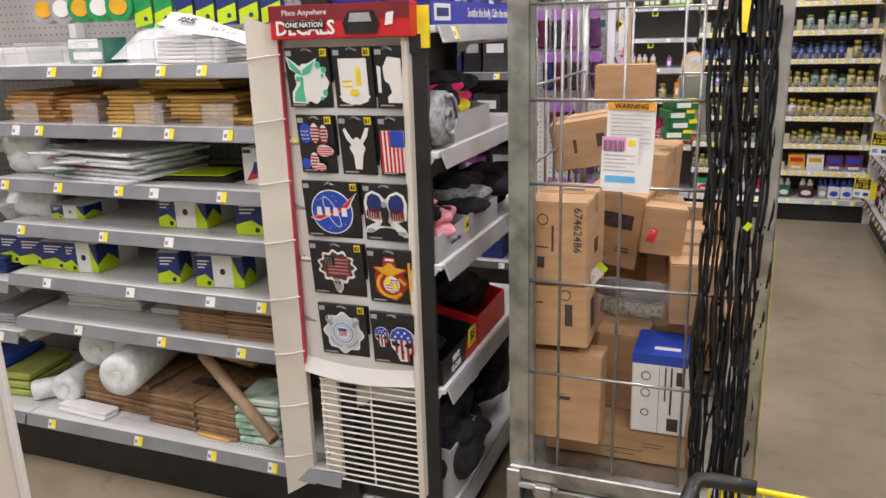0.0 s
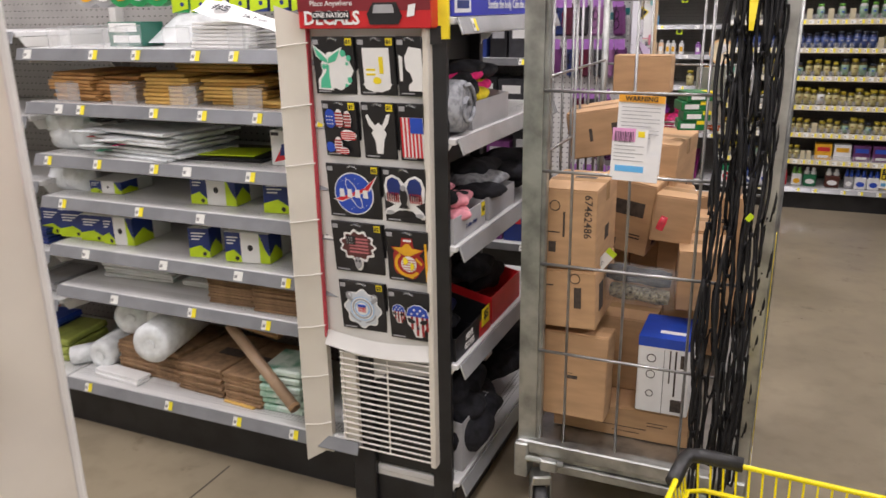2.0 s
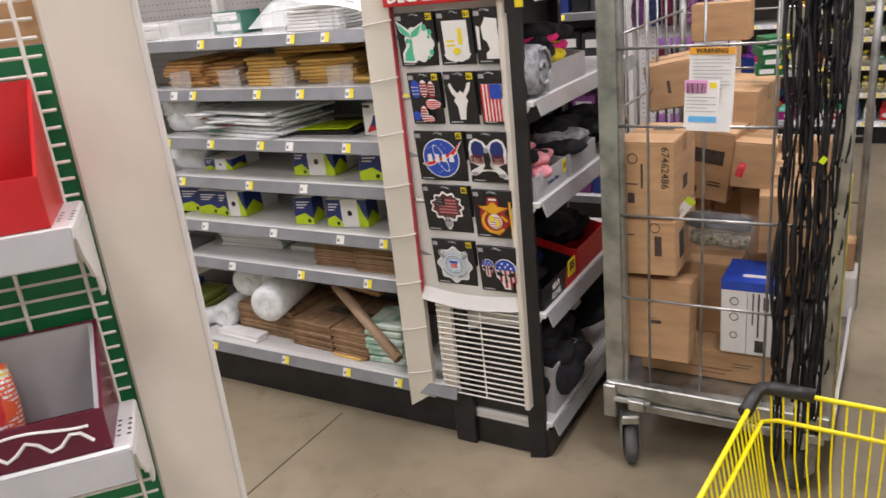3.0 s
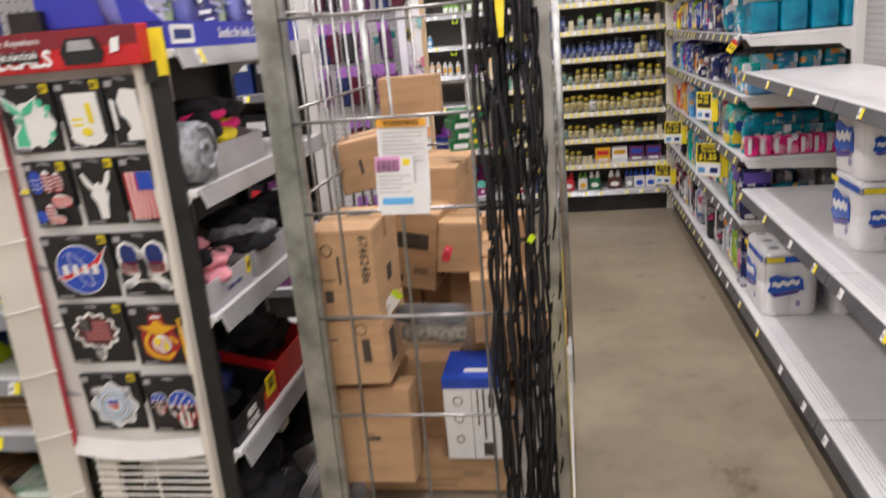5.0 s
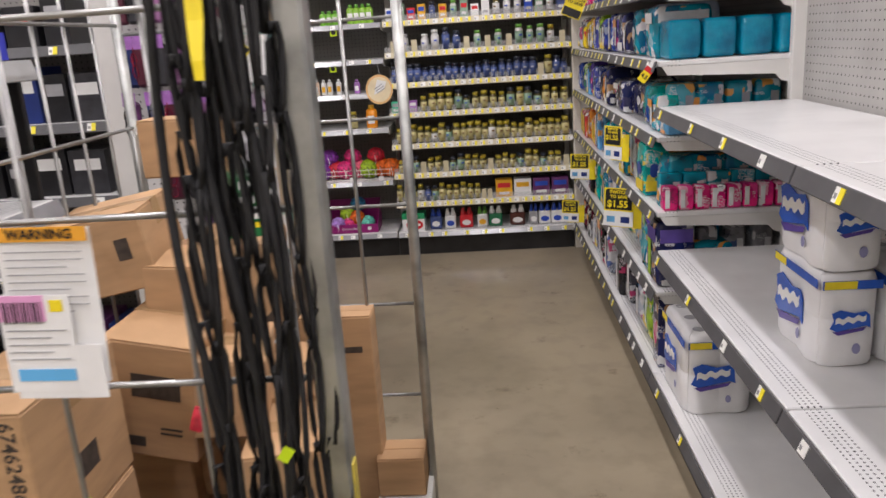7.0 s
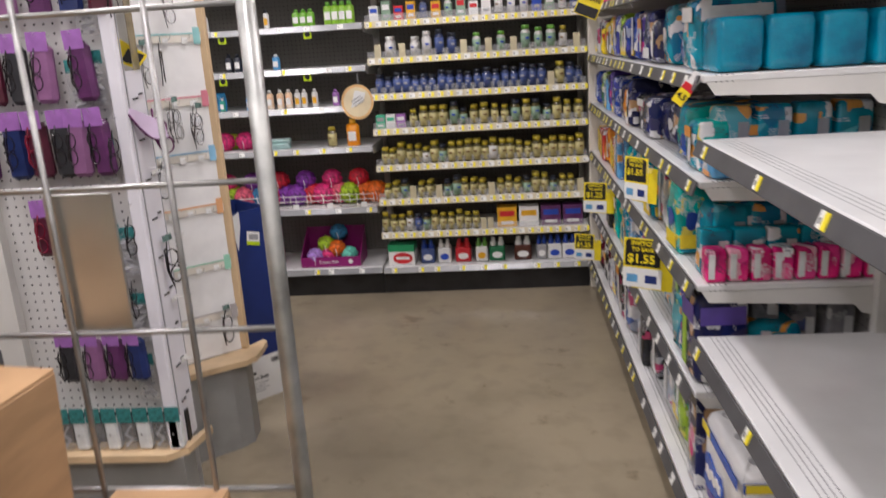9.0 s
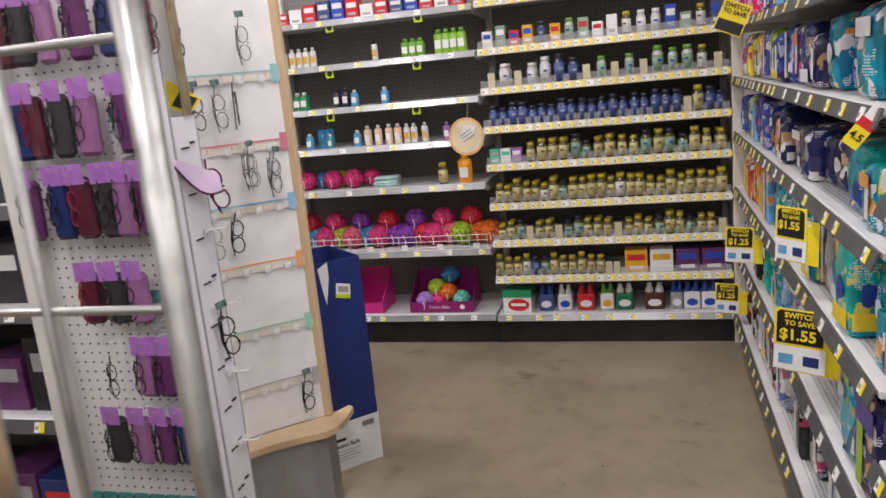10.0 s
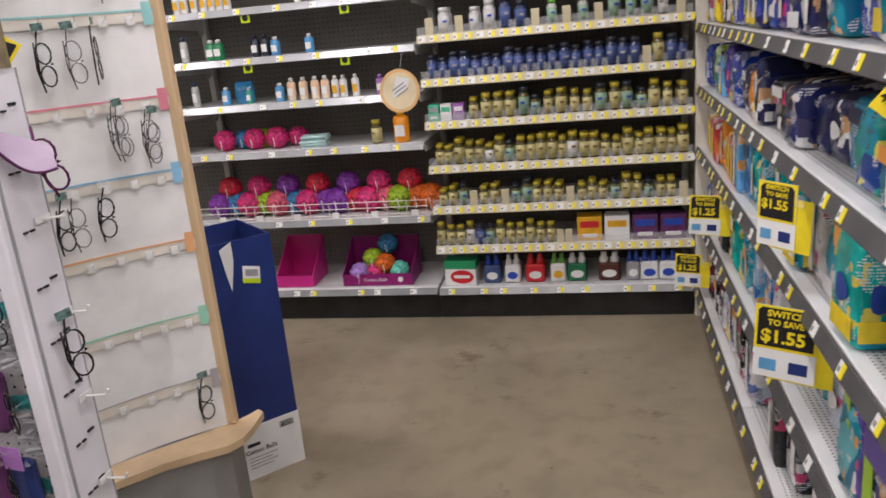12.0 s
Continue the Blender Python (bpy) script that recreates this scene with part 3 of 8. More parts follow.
decal_card(-1.088, 1.333, 0.122, 0.148, "1", [(ring_poly(0.046, 0.05, 36, 0.06, 9, 0.008, -0.006), CW), ([(-0.058, 0.06), (-0.018, 0.032), (0.028, 0.054), (0.014, 0.02), (-0.01, 0.008), (-0.012, -0.02), (-0.008, -0.058), (-0.052, -0.056), (-0.05, -0.03), (-0.034, -0.01), (-0.026, 0.012), (-0.05, 0.03)], CW), ([(-0.046, -0.052), (-0.014, -0.053), (-0.016, -0.024), (-0.014, 0.006), (-0.022, 0.012), (-0.024, -0.01), (-0.042, -0.03)], CG), ([(-0.053, 0.054), (-0.02, 0.024), (-0.016, 0.012), (-0.036, 0.02), (-0.048, 0.034)], CG), ([(0.022, 0.048), (-0.014, 0.026), (-0.016, 0.012), (0.006, 0.018), (0.014, 0.03)], CG),
           (ring_poly(0.008, 0.009, 10, 0, 1, 0.03, 0.038), CG), (ring_poly(0.007, 0.008, 10, 0, 1, 0.046, 0.026), CG), (ring_poly(0.004, 0.005, 8, 0, 1, 0.04, 0.012), CG), (ring_poly(0.007, 0.008, 10, 0, 1, 0.045, -0.03), CG), (ring_poly(0.005, 0.005, 8, 0, 1, 0.034, -0.044), CG), (ring_poly(0.006, 0.007, 8, 0, 1, -0.028, 0.004), CG)], "black decal card with a green fish-tail and white shape")
decal_card(-0.963, 1.333, 0.106, 0.148, "1", [(rect_poly(-0.038, -0.045, 0.038, 0.052), CW), (ring_poly(0.04, 0.02, 24, 0.06, 10, 0, -0.04), CW), (rect_poly(-0.03, -0.005, -0.004, 0.0), CY), (rect_poly(-0.03, -0.017, -0.004, -0.012), CY), (rect_poly(0.008, -0.012, 0.02, 0.03), CY), (ring_poly(0.012, 0.009, 14, 0, 1, 0.0, -0.03), CY)], "black decal card with a white plaque and yellow print")
decal_card(-0.868, 1.333, 0.072, 0.148, "", [([(-0.03, -0.03), (-0.022, -0.03), (-0.02, 0.03), (-0.03, 0.035)], CW), ([(-0.012, 0.0), (0.0, -0.01), (0.006, -0.03), (-0.006, -0.04), (-0.006, -0.055), (0.034, -0.055), (0.034, 0.05), (0.0, 0.055), (-0.014, 0.03)], CW)], "black decal card with a white silhouette")
decal_card(-1.078, 1.168, 0.104, 0.15, "1", [(ring_poly(0.017, 0.026, 18, 0.04, 3, -0.028, 0.034), CB)] + [(ring_poly(0.0022, 0.0022, 5, 0, 1, -0.038 + 0.008 * (k % 3), 0.02 + 0.01 * (k // 3)), CW) for k in range(9)] + [(ring_poly(0.012, 0.026, 16, 0.03, 2, 0.0, 0.036), CW), (ring_poly(0.011, 0.024, 16, 0.03, 2, 0.026, 0.034), CW)] + bars(-0.011, 0.014, 0.012, 0.056, 5, DKRED, False) + bars(0.016, 0.012, 0.036, 0.054, 5, DKRED, False) + [(ring_poly(0.024, 0.015, 18, 0.06, 3, 0.026, -0.008), CW)] + bars(0.004, -0.02, 0.048, 0.004, 4, CR, False) + [(ring_poly(0.014, 0.014, 14, 0.08, 3, -0.03, -0.042), CB), (ring_poly(0.012, 0.024, 14, 0.03, 2, -0.006, -0.036), CW)] + bars(-0.016, -0.056, 0.004, -0.016, 5, DKRED, False) + [(ring_poly(0.014, 0.01, 14, 0.03, 2, 0.012, -0.05), CW)] + bars(0.0, -0.058, 0.024, -0.042, 3, CR, False), "black decal card with flag-patterned sandals")
decal_card(-0.963, 1.168, 0.096, 0.15, "1", [([(-0.01, -0.055), (0.008, -0.055), (0.014, -0.02), (0.022, 0.0), (0.016, 0.01), (0.03, 0.03), (0.036, 0.052), (0.026, 0.05), (0.016, 0.03), (0.01, 0.02), (0.0, 0.028), (-0.01, 0.02), (-0.018, 0.03), (-0.03, 0.05), (-0.036, 0.045), (-0.028, 0.022), (-0.016, 0.008), (-0.022, 0.0), (-0.012, -0.02)], CW)], "black decal card with a white deer head")
decal_card(-0.868, 1.168, 0.072, 0.15, "", stripes(-0.03, -0.06, 0.034, 0.045, 6, True) + [(rect_poly(-0.002, 0.005, 0.034, 0.045), CB)], "black decal card with a striped flag")
decal_card(-1.047, 1.0, 0.16, 0.152, "2", [(ring_poly(0.06, 0.06, 36), CW), (ring_poly(0.057, 0.057, 36), CB), (hoop(0.014, 0.044, 0.002, lean=0.45), CW), ([(-0.066, -0.018), (-0.03, -0.008), (0.03, 0.016), (0.076, 0.056), (0.05, 0.012), (0.0, -0.008), (-0.04, -0.026)], CW), ([(-0.06, -0.018), (-0.02, -0.004), (0.034, 0.018), (0.07, 0.05), (0.046, 0.013), (0.0, -0.006), (-0.038, -0.022)], CR)] + [([(x - 0.008, -0.01), (x + 0.008, -0.01), (x + 0.006, 0.013), (x - 0.006, 0.013)], CW) for x in (-0.036, -0.012, 0.012, 0.036)] + [(ring_poly(0.0012, 0.0012, 5, 0, 1, 0.009 * ((k * 7) % 9 - 4), 0.032 + 0.006 * (k % 3) - 0.075 * (k % 2)), CW) for k in range(9)], "black decal card with a blue disc and red chevron")
WING = [(-0.052, 0.03), (-0.047, 0.048), (-0.034, 0.056), (-0.016, 0.05), (-0.008, 0.03), (-0.012, 0.01), (-0.03, 0.004), (-0.048, 0.01)]
decal_card(-0.893, 1.0, 0.125, 0.152, "", [([(-0.06, 0.03), (-0.052, 0.054), (-0.034, 0.063), (-0.014, 0.055), (0.0, 0.04), (0.014, 0.055), (0.034, 0.063), (0.052, 0.054), (0.06, 0.03), (0.056, -0.01), (0.03, -0.02), (0.05, -0.036), (0.06, -0.056), (0.046, -0.058), (0.02, -0.036), (0.0, -0.034), (-0.02, -0.036), (-0.046, -0.05), (-0.062, -0.048), (-0.058, -0.034), (-0.03, -0.02), (-0.056, -0.01)], CW), (WING, CN), (flip(WING), CN)] + bars(-0.052, -0.012, -0.014, 0.014, 6, DKRED) + bars(0.016, -0.012, 0.054, 0.014, 6, DKRED) + bars(-0.052, -0.004, -0.014, 0.012, 5, CK, True, 0.25) + bars(0.016, -0.004, 0.054, 0.012, 5, CK, True, 0.25) + [(ring_poly(0.011, 0.026, 16, 0.05, 5, 0, 0.006), CK), (ring_poly(0.008, 0.008, 10, 0, 1, 0.0, 0.03), CS), (ring_poly(0.012, 0.006, 10, 0, 1, -0.042, -0.04), CS), (ring_poly(0.012, 0.006, 10, 0, 1, 0.044, -0.044), CS), ([(-0.016, -0.026), (0.016, -0.026), (0.006, -0.012), (-0.006, -0.012)], CK)], "black decal card with a winged emblem")
decal_card(-1.043, 0.84, 0.156, 0.15, "2", [(ring_poly(0.054, 0.046, 66, 0.09, 11, 0, 0.012), CW), ([(-0.016, -0.02), (0.016, -0.02), (0.012, -0.05), (0.004, -0.062), (-0.004, -0.062), (-0.012, -0.05)], CW), (ring_poly(0.047, 0.038, 66, 0.1, 11, 0, 0.013), BROWNP), ([(-0.034, 0.044), (0.034, 0.044), (0.036, 0.02), (0.018, -0.012), (-0.018, -0.012), (-0.036, 0.02)], BROWNP)] + bars(-0.026, -0.008, 0.034, 0.042, 5, PINKP, False) + [(rect_poly(-0.034, 0.016, -0.004, 0.042), CK)] + [(ring_poly(0.0022, 0.0022, 5, 0, 1, -0.03 + 0.008 * (k % 3), 0.021 + 0.008 * (k // 3)), CS) for k in range(9)] + [(ring_poly(0.011, 0.018, 12, 0.08, 3, 0, -0.036), CS), (ring_poly(0.003, 0.004, 8, 0, 1, -0.005, -0.03), CK), (ring_poly(0.003, 0.004, 8, 0, 1, 0.005, -0.03), CK)], "black decal card with a horned skull emblem")
decal_card(-0.89, 0.832, 0.125, 0.15, "", [(ring_poly(0.046, 0.046, 40, 0.07, 5, 0, -0.012), DKRED), ([(-0.048, 0.032), (-0.02, 0.032), (-0.014, 0.06), (0.016, 0.06), (0.02, 0.032), (0.05, 0.03), (0.03, 0.008), (-0.03, 0.008)], DKRED), ([(-0.044, 0.03), (-0.016, 0.032), (-0.004, 0.044), (0.006, 0.044), (0.016, 0.032), (0.046, 0.028), (0.022, 0.016), (0.008, 0.008), (-0.008, 0.008), (-0.024, 0.016)], CO), (rect_poly(-0.01, 0.05, 0.014, 0.056), CW), (hoop(0.036, 0.034, 0.009, 20, 0, -0.016, 2.2, 5.6), CO), ([(0.026, 0.006), (0.044, -0.01), (0.04, -0.016), (0.022, 0.0)], CO), ([(0.0, -0.054), (0.024, -0.044), (0.012, -0.058)], CO), (ring_poly(0.023, 0.023, 24, 0, 1, 0.003, -0.015), CW)] + bars(-0.016, -0.034, 0.022, 0.004, 5, PINKP, False, 0.35) + [(ring_poly(0.008, 0.011, 9, 0.2, 3, -0.006, -0.006), CY), (ring_poly(0.006, 0.012, 9, 0.2, 3, 0.013, -0.02), CY), (rect_poly(0.053, -0.06, 0.06, 0.05), CO)], "black decal card with a gold globe emblem")
ANCH = [(-0.05, 0.03), (-0.044, 0.04), (-0.012, 0.012), (-0.018, 0.004)]
decal_card(-1.037, 0.668, 0.14, 0.152, "2", [(ring_poly(0.056, 0.058, 48, 0.09, 8, 0, -0.002, 0.4), CW), (ring_poly(0.052, 0.054, 48, 0.09, 8, 0, -0.002, 0.4), PALEW), (hoop(0.009, 0.009, 0.003, 14, -0.04, 0.038), CS), (hoop(0.009, 0.009, 0.003, 14, 0.04, 0.038), CS), (ANCH, CS), (flip(ANCH), CS), (hoop(0.042, 0.036, 0.004, 16, 0, -0.008, 3.4, 4.5), CS), (hoop(0.042, 0.036, 0.004, 16, 0, -0.008, 4.9, 6.0), CS), (ring_poly(0.036, 0.036, 32), CW), (hoop(0.036, 0.036, 0.0025), PALEB), (hoop(0.029, 0.029, 0.005, 32), CS), (hoop(0.022, 0.022, 0.004), PALEB), ([(-0.013, 0.014), (0.013, 0.014), (0.013, -0.006), (0.0, -0.018), (-0.013, -0.006)], CW)] + bars(-0.012, -0.01, 0.013, 0.008, 5, CR) + [(rect_poly(-0.013, 0.006, 0.013, 0.014), CB)], "black decal card with a white and blue round seal")
decal_card(-0.89, 0.66, 0.125, 0.15, "", skull(-0.032, 0.008, 0.03) + skull(0.028, -0.006, 0.052), "black decal card with flag-coloured skull shapes")

# ---------- end cap frame and goods ----------
fr = thing("black_end_post", pose(0, 0, 0), "tall black end post of the glove shelves with yellow label", "shelf frame")
part("side_plate", Geo().prism([(-0.836, 1.70), (-0.785, 1.718), (-0.785, 1.733), (-0.836, 1.716)], 2, 0.0, 1.43), BLACK, fr)
lb = part("top_label", Geo().prism([(-0.836, 1.69), (-0.776, 1.712), (-0.776, 1.722), (-0.836, 1.7)], 2, 1.398, 1.495), CY, fr, "yellow label holder")
part("label_mark", slab(rect_poly(-0.014, -0.022, 0.014, 0.022), 0.002), CK, lb, m=pose(-0.806, 1.7, 1.408, 0, 0, 20))
part("side_plate", Geo().box((-0.83, 2.62, 0.0), (-0.79, 2.635, 1.45), 0.003), BLACK, fr)
part("inner_panel", Geo().box((-1.07, 1.725, 0.14), (-0.83, 1.735, 1.42)), BLACK, fr)
part("base_box", Geo().box((-1.06, 1.722, 0.0), (-0.775, 2.63, 0.1), 0.004), BLACK, fr)


def tray(name, m, w, d, h, h2, material, label, category="display tray"):
    """Open card tray, front (local -y) lower than the back."""
    th = thing(name, m, label, category)
    t = 0.004
    part("base", Geo().box((0, 0, 0), (w, d, t)), material, th)
    part("front", Geo().box((0, 0, t), (w, t, h)), material, th)
    part("back", Geo().box((0, d - t, t), (w, d, h2)), material, th)
    for x in (0, w - t):
        part("side", Geo().prism([(t, t), (d - t, t), (d - t, h2), (t, h)], 0, x, x + t), material, th)
    return th


def cloth_pile(name, m, w, d, h, material, seed, label, category, n=5):
    """A loose pile of knitted pieces: rounded folds over one another."""
    rg = random.Random(seed)
    th = thing(name, m, label, category)
    for i in range(n):
        cx, cy, cz = rg.uniform(0.15, 0.85) * w, rg.uniform(0.25, 0.75) * d, h * (0.25 + 0.6 * i / n)
        sz = (5.0 / n) ** 0.4
        rx, ry, rz, ph = w * sz * rg.uniform(0.25, 0.42), d * sz * rg.uniform(0.28, 0.45), h * sz * rg.uniform(0.16, 0.28), rg.uniform(0, 6)
        def fn(u, v, cx=cx, cy=cy, cz=cz, rx=rx, ry=ry, rz=rz, ph=ph):
            a, b = 2 * math.pi * u, math.pi * (v - 0.5)
            k = 1 + 0.12 * math.sin(3 * a + ph) + 0.08 * math.sin(7 * a - ph)
            return (cx + rx * k * math.cos(b) * math.cos(a), cy + ry * k * math.cos(b) * math.sin(a), cz + rz * (math.sin(b) + 0.25 * math.sin(4 * a + ph) * math.cos(b)))
        part("folded_piece", Geo().grid(fn, 16, 8), material[i % len(material)], th, smooth=True)
    return th


EF = lambda y, z, rz=90: pose(-0.775, y, z, 0, 0, rz)     # places on the end cap: local x runs along +y, local y runs into the shelf
tw = thing("grey_throw", pose(-0.86, 1.79, 1.225, 0, 0, 0), "rolled grey plush throw on the glove shelf", "blanket")
part("outer_roll", Geo().lathe([(0.001, -0.1), (0.055, -0.1), (0.068, -0.09), (0.072, 0), (0.068, 0.09), (0.055, 0.1), (0.001, 0.1)], 20, m=pose(0, 0, 0, 0, 90, 0)), GREYFUR, tw, smooth=True)
part("spiral_edge", Geo().tube([(0.104, (0.012 + 0.0032 * i) * math.cos(i * 0.55), (0.012 + 0.0032 * i) * math.sin(i * 0.55)) for i in range(16)], 0.006, 6), GREYFUR, tw, smooth=True)
tray("display_tray", EF(1.87, 1.151), 0.3, 0.24, 0.075, 0.11, GREYCARD, "grey card tray of knitted hats and gloves")
cloth_pile("knit_hats", pose(-1.0, 1.87, 1.17), 0.22, 0.3, 0.17, [BLACK_CLOTH, BLACK_CLOTH, YKNIT, BLACK_CLOTH, BLACK_CLOTH, HOTPINK, BLACK_CLOTH, BLACK_CLOTH, YKNIT, BLACK_CLOTH, HOTPINK, BLACK_CLOTH], 3, "pile of black, yellow and hot pink knitwear in a tray", "knitwear", 14)
tray("display_tray", EF(1.73, 0.862), 0.24, 0.26, 0.07, 0.09, GREYCARD, "silver patterned card tray of winter hats")
pt = part("price_mark", Geo().box((-0.012, -0.002, -0.02), (0.012, 0, 0.02)), CY, bpy.data.objects["display_tray.001"], m=pose(0.22, 0, 0.05))
text("$1", 0.02, CK, pt, pose(0, -0.003, 0) @ FRONT, bold=0.0005)
text("Ladies Hats", 0.018, CN, bpy.data.objects["display_tray.001"], pose(0.13, -0.001, 0.03) @ FRONT)
tray("display_tray", EF(2.0, 0.862), 0.24, 0.26, 0.07, 0.09, GREYCARD, "silver card tray of dark gloves")
cloth_pile("pink_scarves", pose(-0.97, 1.75, 0.885), 0.19, 0.2, 0.13, [BLACK_CLOTH, PINK, BLACK_CLOTH, PINK, GREYFUR, BLACK_CLOTH, PINK], 8, "pink and dark knitted hats in a silver tray", "knitwear", 11)
cloth_pile("dark_gloves", pose(-1.0, 2.0, 0.885), 0.22, 0.24, 0.14, [BLACK_CLOTH, BLACK_CLOTH, GREYFUR, BLACK_CLOTH], 9, "dark gloves heaped in a tray", "gloves", 4)
cloth_pile("dark_gloves", pose(-1.0, 2.28, 0.87), 0.22, 0.3, 0.15, [BLACK_CLOTH], 10, "dark gloves heaped on the shelf", "gloves", 4)
mg = tray("display_tray", EF(1.735, 0.514), 0.28, 0.27, 0.07, 0.13, CK, "black and red card tray lettered men's gloves")
part("red_side", Geo().prism([(0.004, 0.02), (0.266, 0.004), (0.266, 0.12), (0.004, 0.065)], 0, 0.2765, 0.2785), RED, mg)
text("MEN'S", 0.026, CW, mg, pose(0.1, -0.002, 0.047) @ FRONT, bold=0.0006, squeeze=0.8)
text("GLOVES", 0.026, CW, mg, pose(0.1, -0.002, 0.02) @ FRONT, bold=0.0006, squeeze=0.8)
part("red_corner", slab([(0.18, 0.0), (0.28, 0.0), (0.28, 0.07), (0.19, 0.05)], 0.0012), RED, mg)
pm = part("price_mark", Geo().box((0.2, -0.004, 0.03), (0.262, -0.002, 0.085)), CY, mg)
text("$5", 0.036, CK, pm, pose(0.231, -0.005, 0.062) @ FRONT, bold=0.001)
cloth_pile("mens_gloves", pose(-1.0, 1.76, 0.53), 0.2, 0.24, 0.15, [BLACK_CLOTH, CN, BLACK_CLOTH], 12, "dark men's gloves in a black tray", "gloves", 5)
rt = tray("display_tray", EF(2.03, 0.514), 0.28, 0.27, 0.09, 0.15, RED, "red card tray of dark gloves")
cloth_pile("dark_gloves", pose(-1.0, 2.05, 0.54), 0.2, 0.26, 0.2, [BLACK_CLOTH], 14, "dark gloves heaped in a red tray", "gloves", 5)
tray("display_tray", EF(1.78, 0.132), 0.22, 0.26, 0.16, 0.2, GREYCARD, "grey card tray of black thermal wear")
cloth_pile("thermal_wear", pose(-1.02, 1.78, 0.15), 0.26, 0.36, 0.3, [BLACK_CLOTH], 15, "black padded gloves bundled in a grey tray", "gloves", 8)
cloth_pile("thermal_wear", pose(-1.02, 2.15, 0.14), 0.26, 0.4, 0.3, [BLACK_CLOTH], 16, "black padded gloves on the lowest shelf", "gloves", 8)
pk = thing("glove_pack", pose(-0.83, 2.13, 0.335, -8, 0, 90), "white and black glove pack standing on end", "glove pack")
part("card", Geo().box((0, 0, 0), (0.06, 0.02, 0.17), 0.002), CW, pk)
part("print", slab(rect_poly(0.006, 0.02, 0.054, 0.07), 0.001), CK, pk)
part("print", slab(rect_poly(0.006, 0.11, 0.054, 0.15), 0.001), CB, pk)
for i in range(4):
    cp = thing("orange_pack", pose(-0.83, 2.1, 0.36 + 0.026 * i, 0, 0, 90), "copper-orange sock pack in a stack", "sock pack", "orange packs")
    part("pack", Geo().box((0, 0, 0), (0.2, 0.14, 0.024), 0.006), mat("copper_card", (0.5, 0.12, 0.04), 0.5), cp)
# bath salts tray on the top
bt = tray("display_tray", EF(1.73, 1.452), 0.85, 0.28, 0.055, 0.1, BLUE, "dark blue card tray of bath salt bags")
part("front_print", slab(rect_poly(0.02, 0.008, 0.13, 0.048), 0.001), CW, bt)
part("brand_bar", slab(rect_poly(0.035, 0.018, 0.115, 0.038), 0.0018), CN, bt)
text("Soothe the body, Calm the mind", 0.034, CW, bt, pose(0.45, -0.002, 0.027) @ FRONT, bold=0.0003, squeeze=0.86)
part("side_wing", Geo().prism([(0.0, 0.055), (0.28, 0.06), (0.28, 0.3), (0.2, 0.28), (0.06, 0.12)], 0, -0.004, 0.0), BLUE, bt)
BAG = [mat("blue_foil", (0.12, 0.13, 0.36), 0.18, 0.2, 0.3, 14, 0.6, 25, col2=(0.012, 0.012, 0.09)), mat("white_foil", (0.75, 0.76, 0.8), 0.2, 0.1, 0.2, 12, 0.5, 25), mat("green_foil", (0.4, 0.5, 0.26), 0.25, 0, 0.3, 18, 0.6, 25, col2=(0.06, 0.07, 0.1))]


def pouch(name, m, w, h, d, material, label, category, group="", band=None):
    """A soft filled bag: pillow shape with crimped top."""
    th = thing(name, m, label, category, group)
    def fn(u, v):
        a = 2 * math.pi * u
        k = max(0.06, math.sin(math.pi * min(1, 0.08 + 0.92 * v)) ** 0.5)
        return (w / 2 * math.cos(a) * (0.86 + 0.14 * k), d / 2 * math.sin(a) * k * (1 + 0.12 * math.sin(5 * a + 9 * v)), h * v)
    part("bag", Geo().grid(fn, 18, 8), material, th, smooth=True)
    part("seal", Geo().box((-w * 0.43, -0.002, h * 0.985), (w * 0.43, 0.002, h * 1.05)), material, th)
    if band is not None:
        part("print", slab(ring_poly(w * 0.13, h * 0.09, 14, 0.16, 3, -w * 0.08, h * 0.52), 0.002), band, th, m=pose(0, -d / 2 - 0.001, 0, 6))
        part("print", slab(rect_poly(-w * 0.24, h * 0.3, w * 0.2, h * 0.345), 0.002), band, th, m=pose(0, -d / 2 - 0.001, 0, 6))
        part("print", slab(rect_poly(-w * 0.1, h * 0.22, w * 0.24, h * 0.245), 0.002), band, th, m=pose(0, -d / 2 - 0.001, 0, 6))
    return th


PALEL = mat("pale_lilac_print", (0.45, 0.42, 0.6), 0.35)
for i in range(8):
    pouch("bath_salt_bag", pose(-0.87 - 0.02 * (i % 3), 1.79 + 0.1 * i, 1.46 + 0.025 * (i % 3), -12, random.uniform(-8, 8), 90), 0.15, 0.21, 0.07, BAG[i % 3] if i % 4 else BAG[0], "shiny foil bag of bath salts in a blue tray", "bath salts", "bath salt bags", (CW, PALEL, CS)[i % 3])

# ---------- cage trolley ----------
NY, FY, LXC, RXC, TOP = 1.825, 2.715, -0.6, 0.0, 1.78
rc = thing("roll_cage", pose(0, 0, 0), "galvanised steel roll cage trolley on casters with black straps", "roll cage")
part("post", Geo().prism([(-0.612, NY - 0.014), (-0.56, NY - 0.014), (-0.56, NY - 0.008), (-0.606, NY - 0.008), (-0.606, NY + 0.02), (-0.612, NY + 0.02)], 2, 0.2, TOP), ZINC, rc)
part("post", Geo().box((-0.572, NY - 0.006, 0.25), (-0.548, NY + 0.02, TOP), 0.004), ZINC, rc)
part("post", Geo().box((-0.02, NY - 0.02, 0.2), (0.014, NY + 0.02, TOP), 0.004), ZINC, rc)
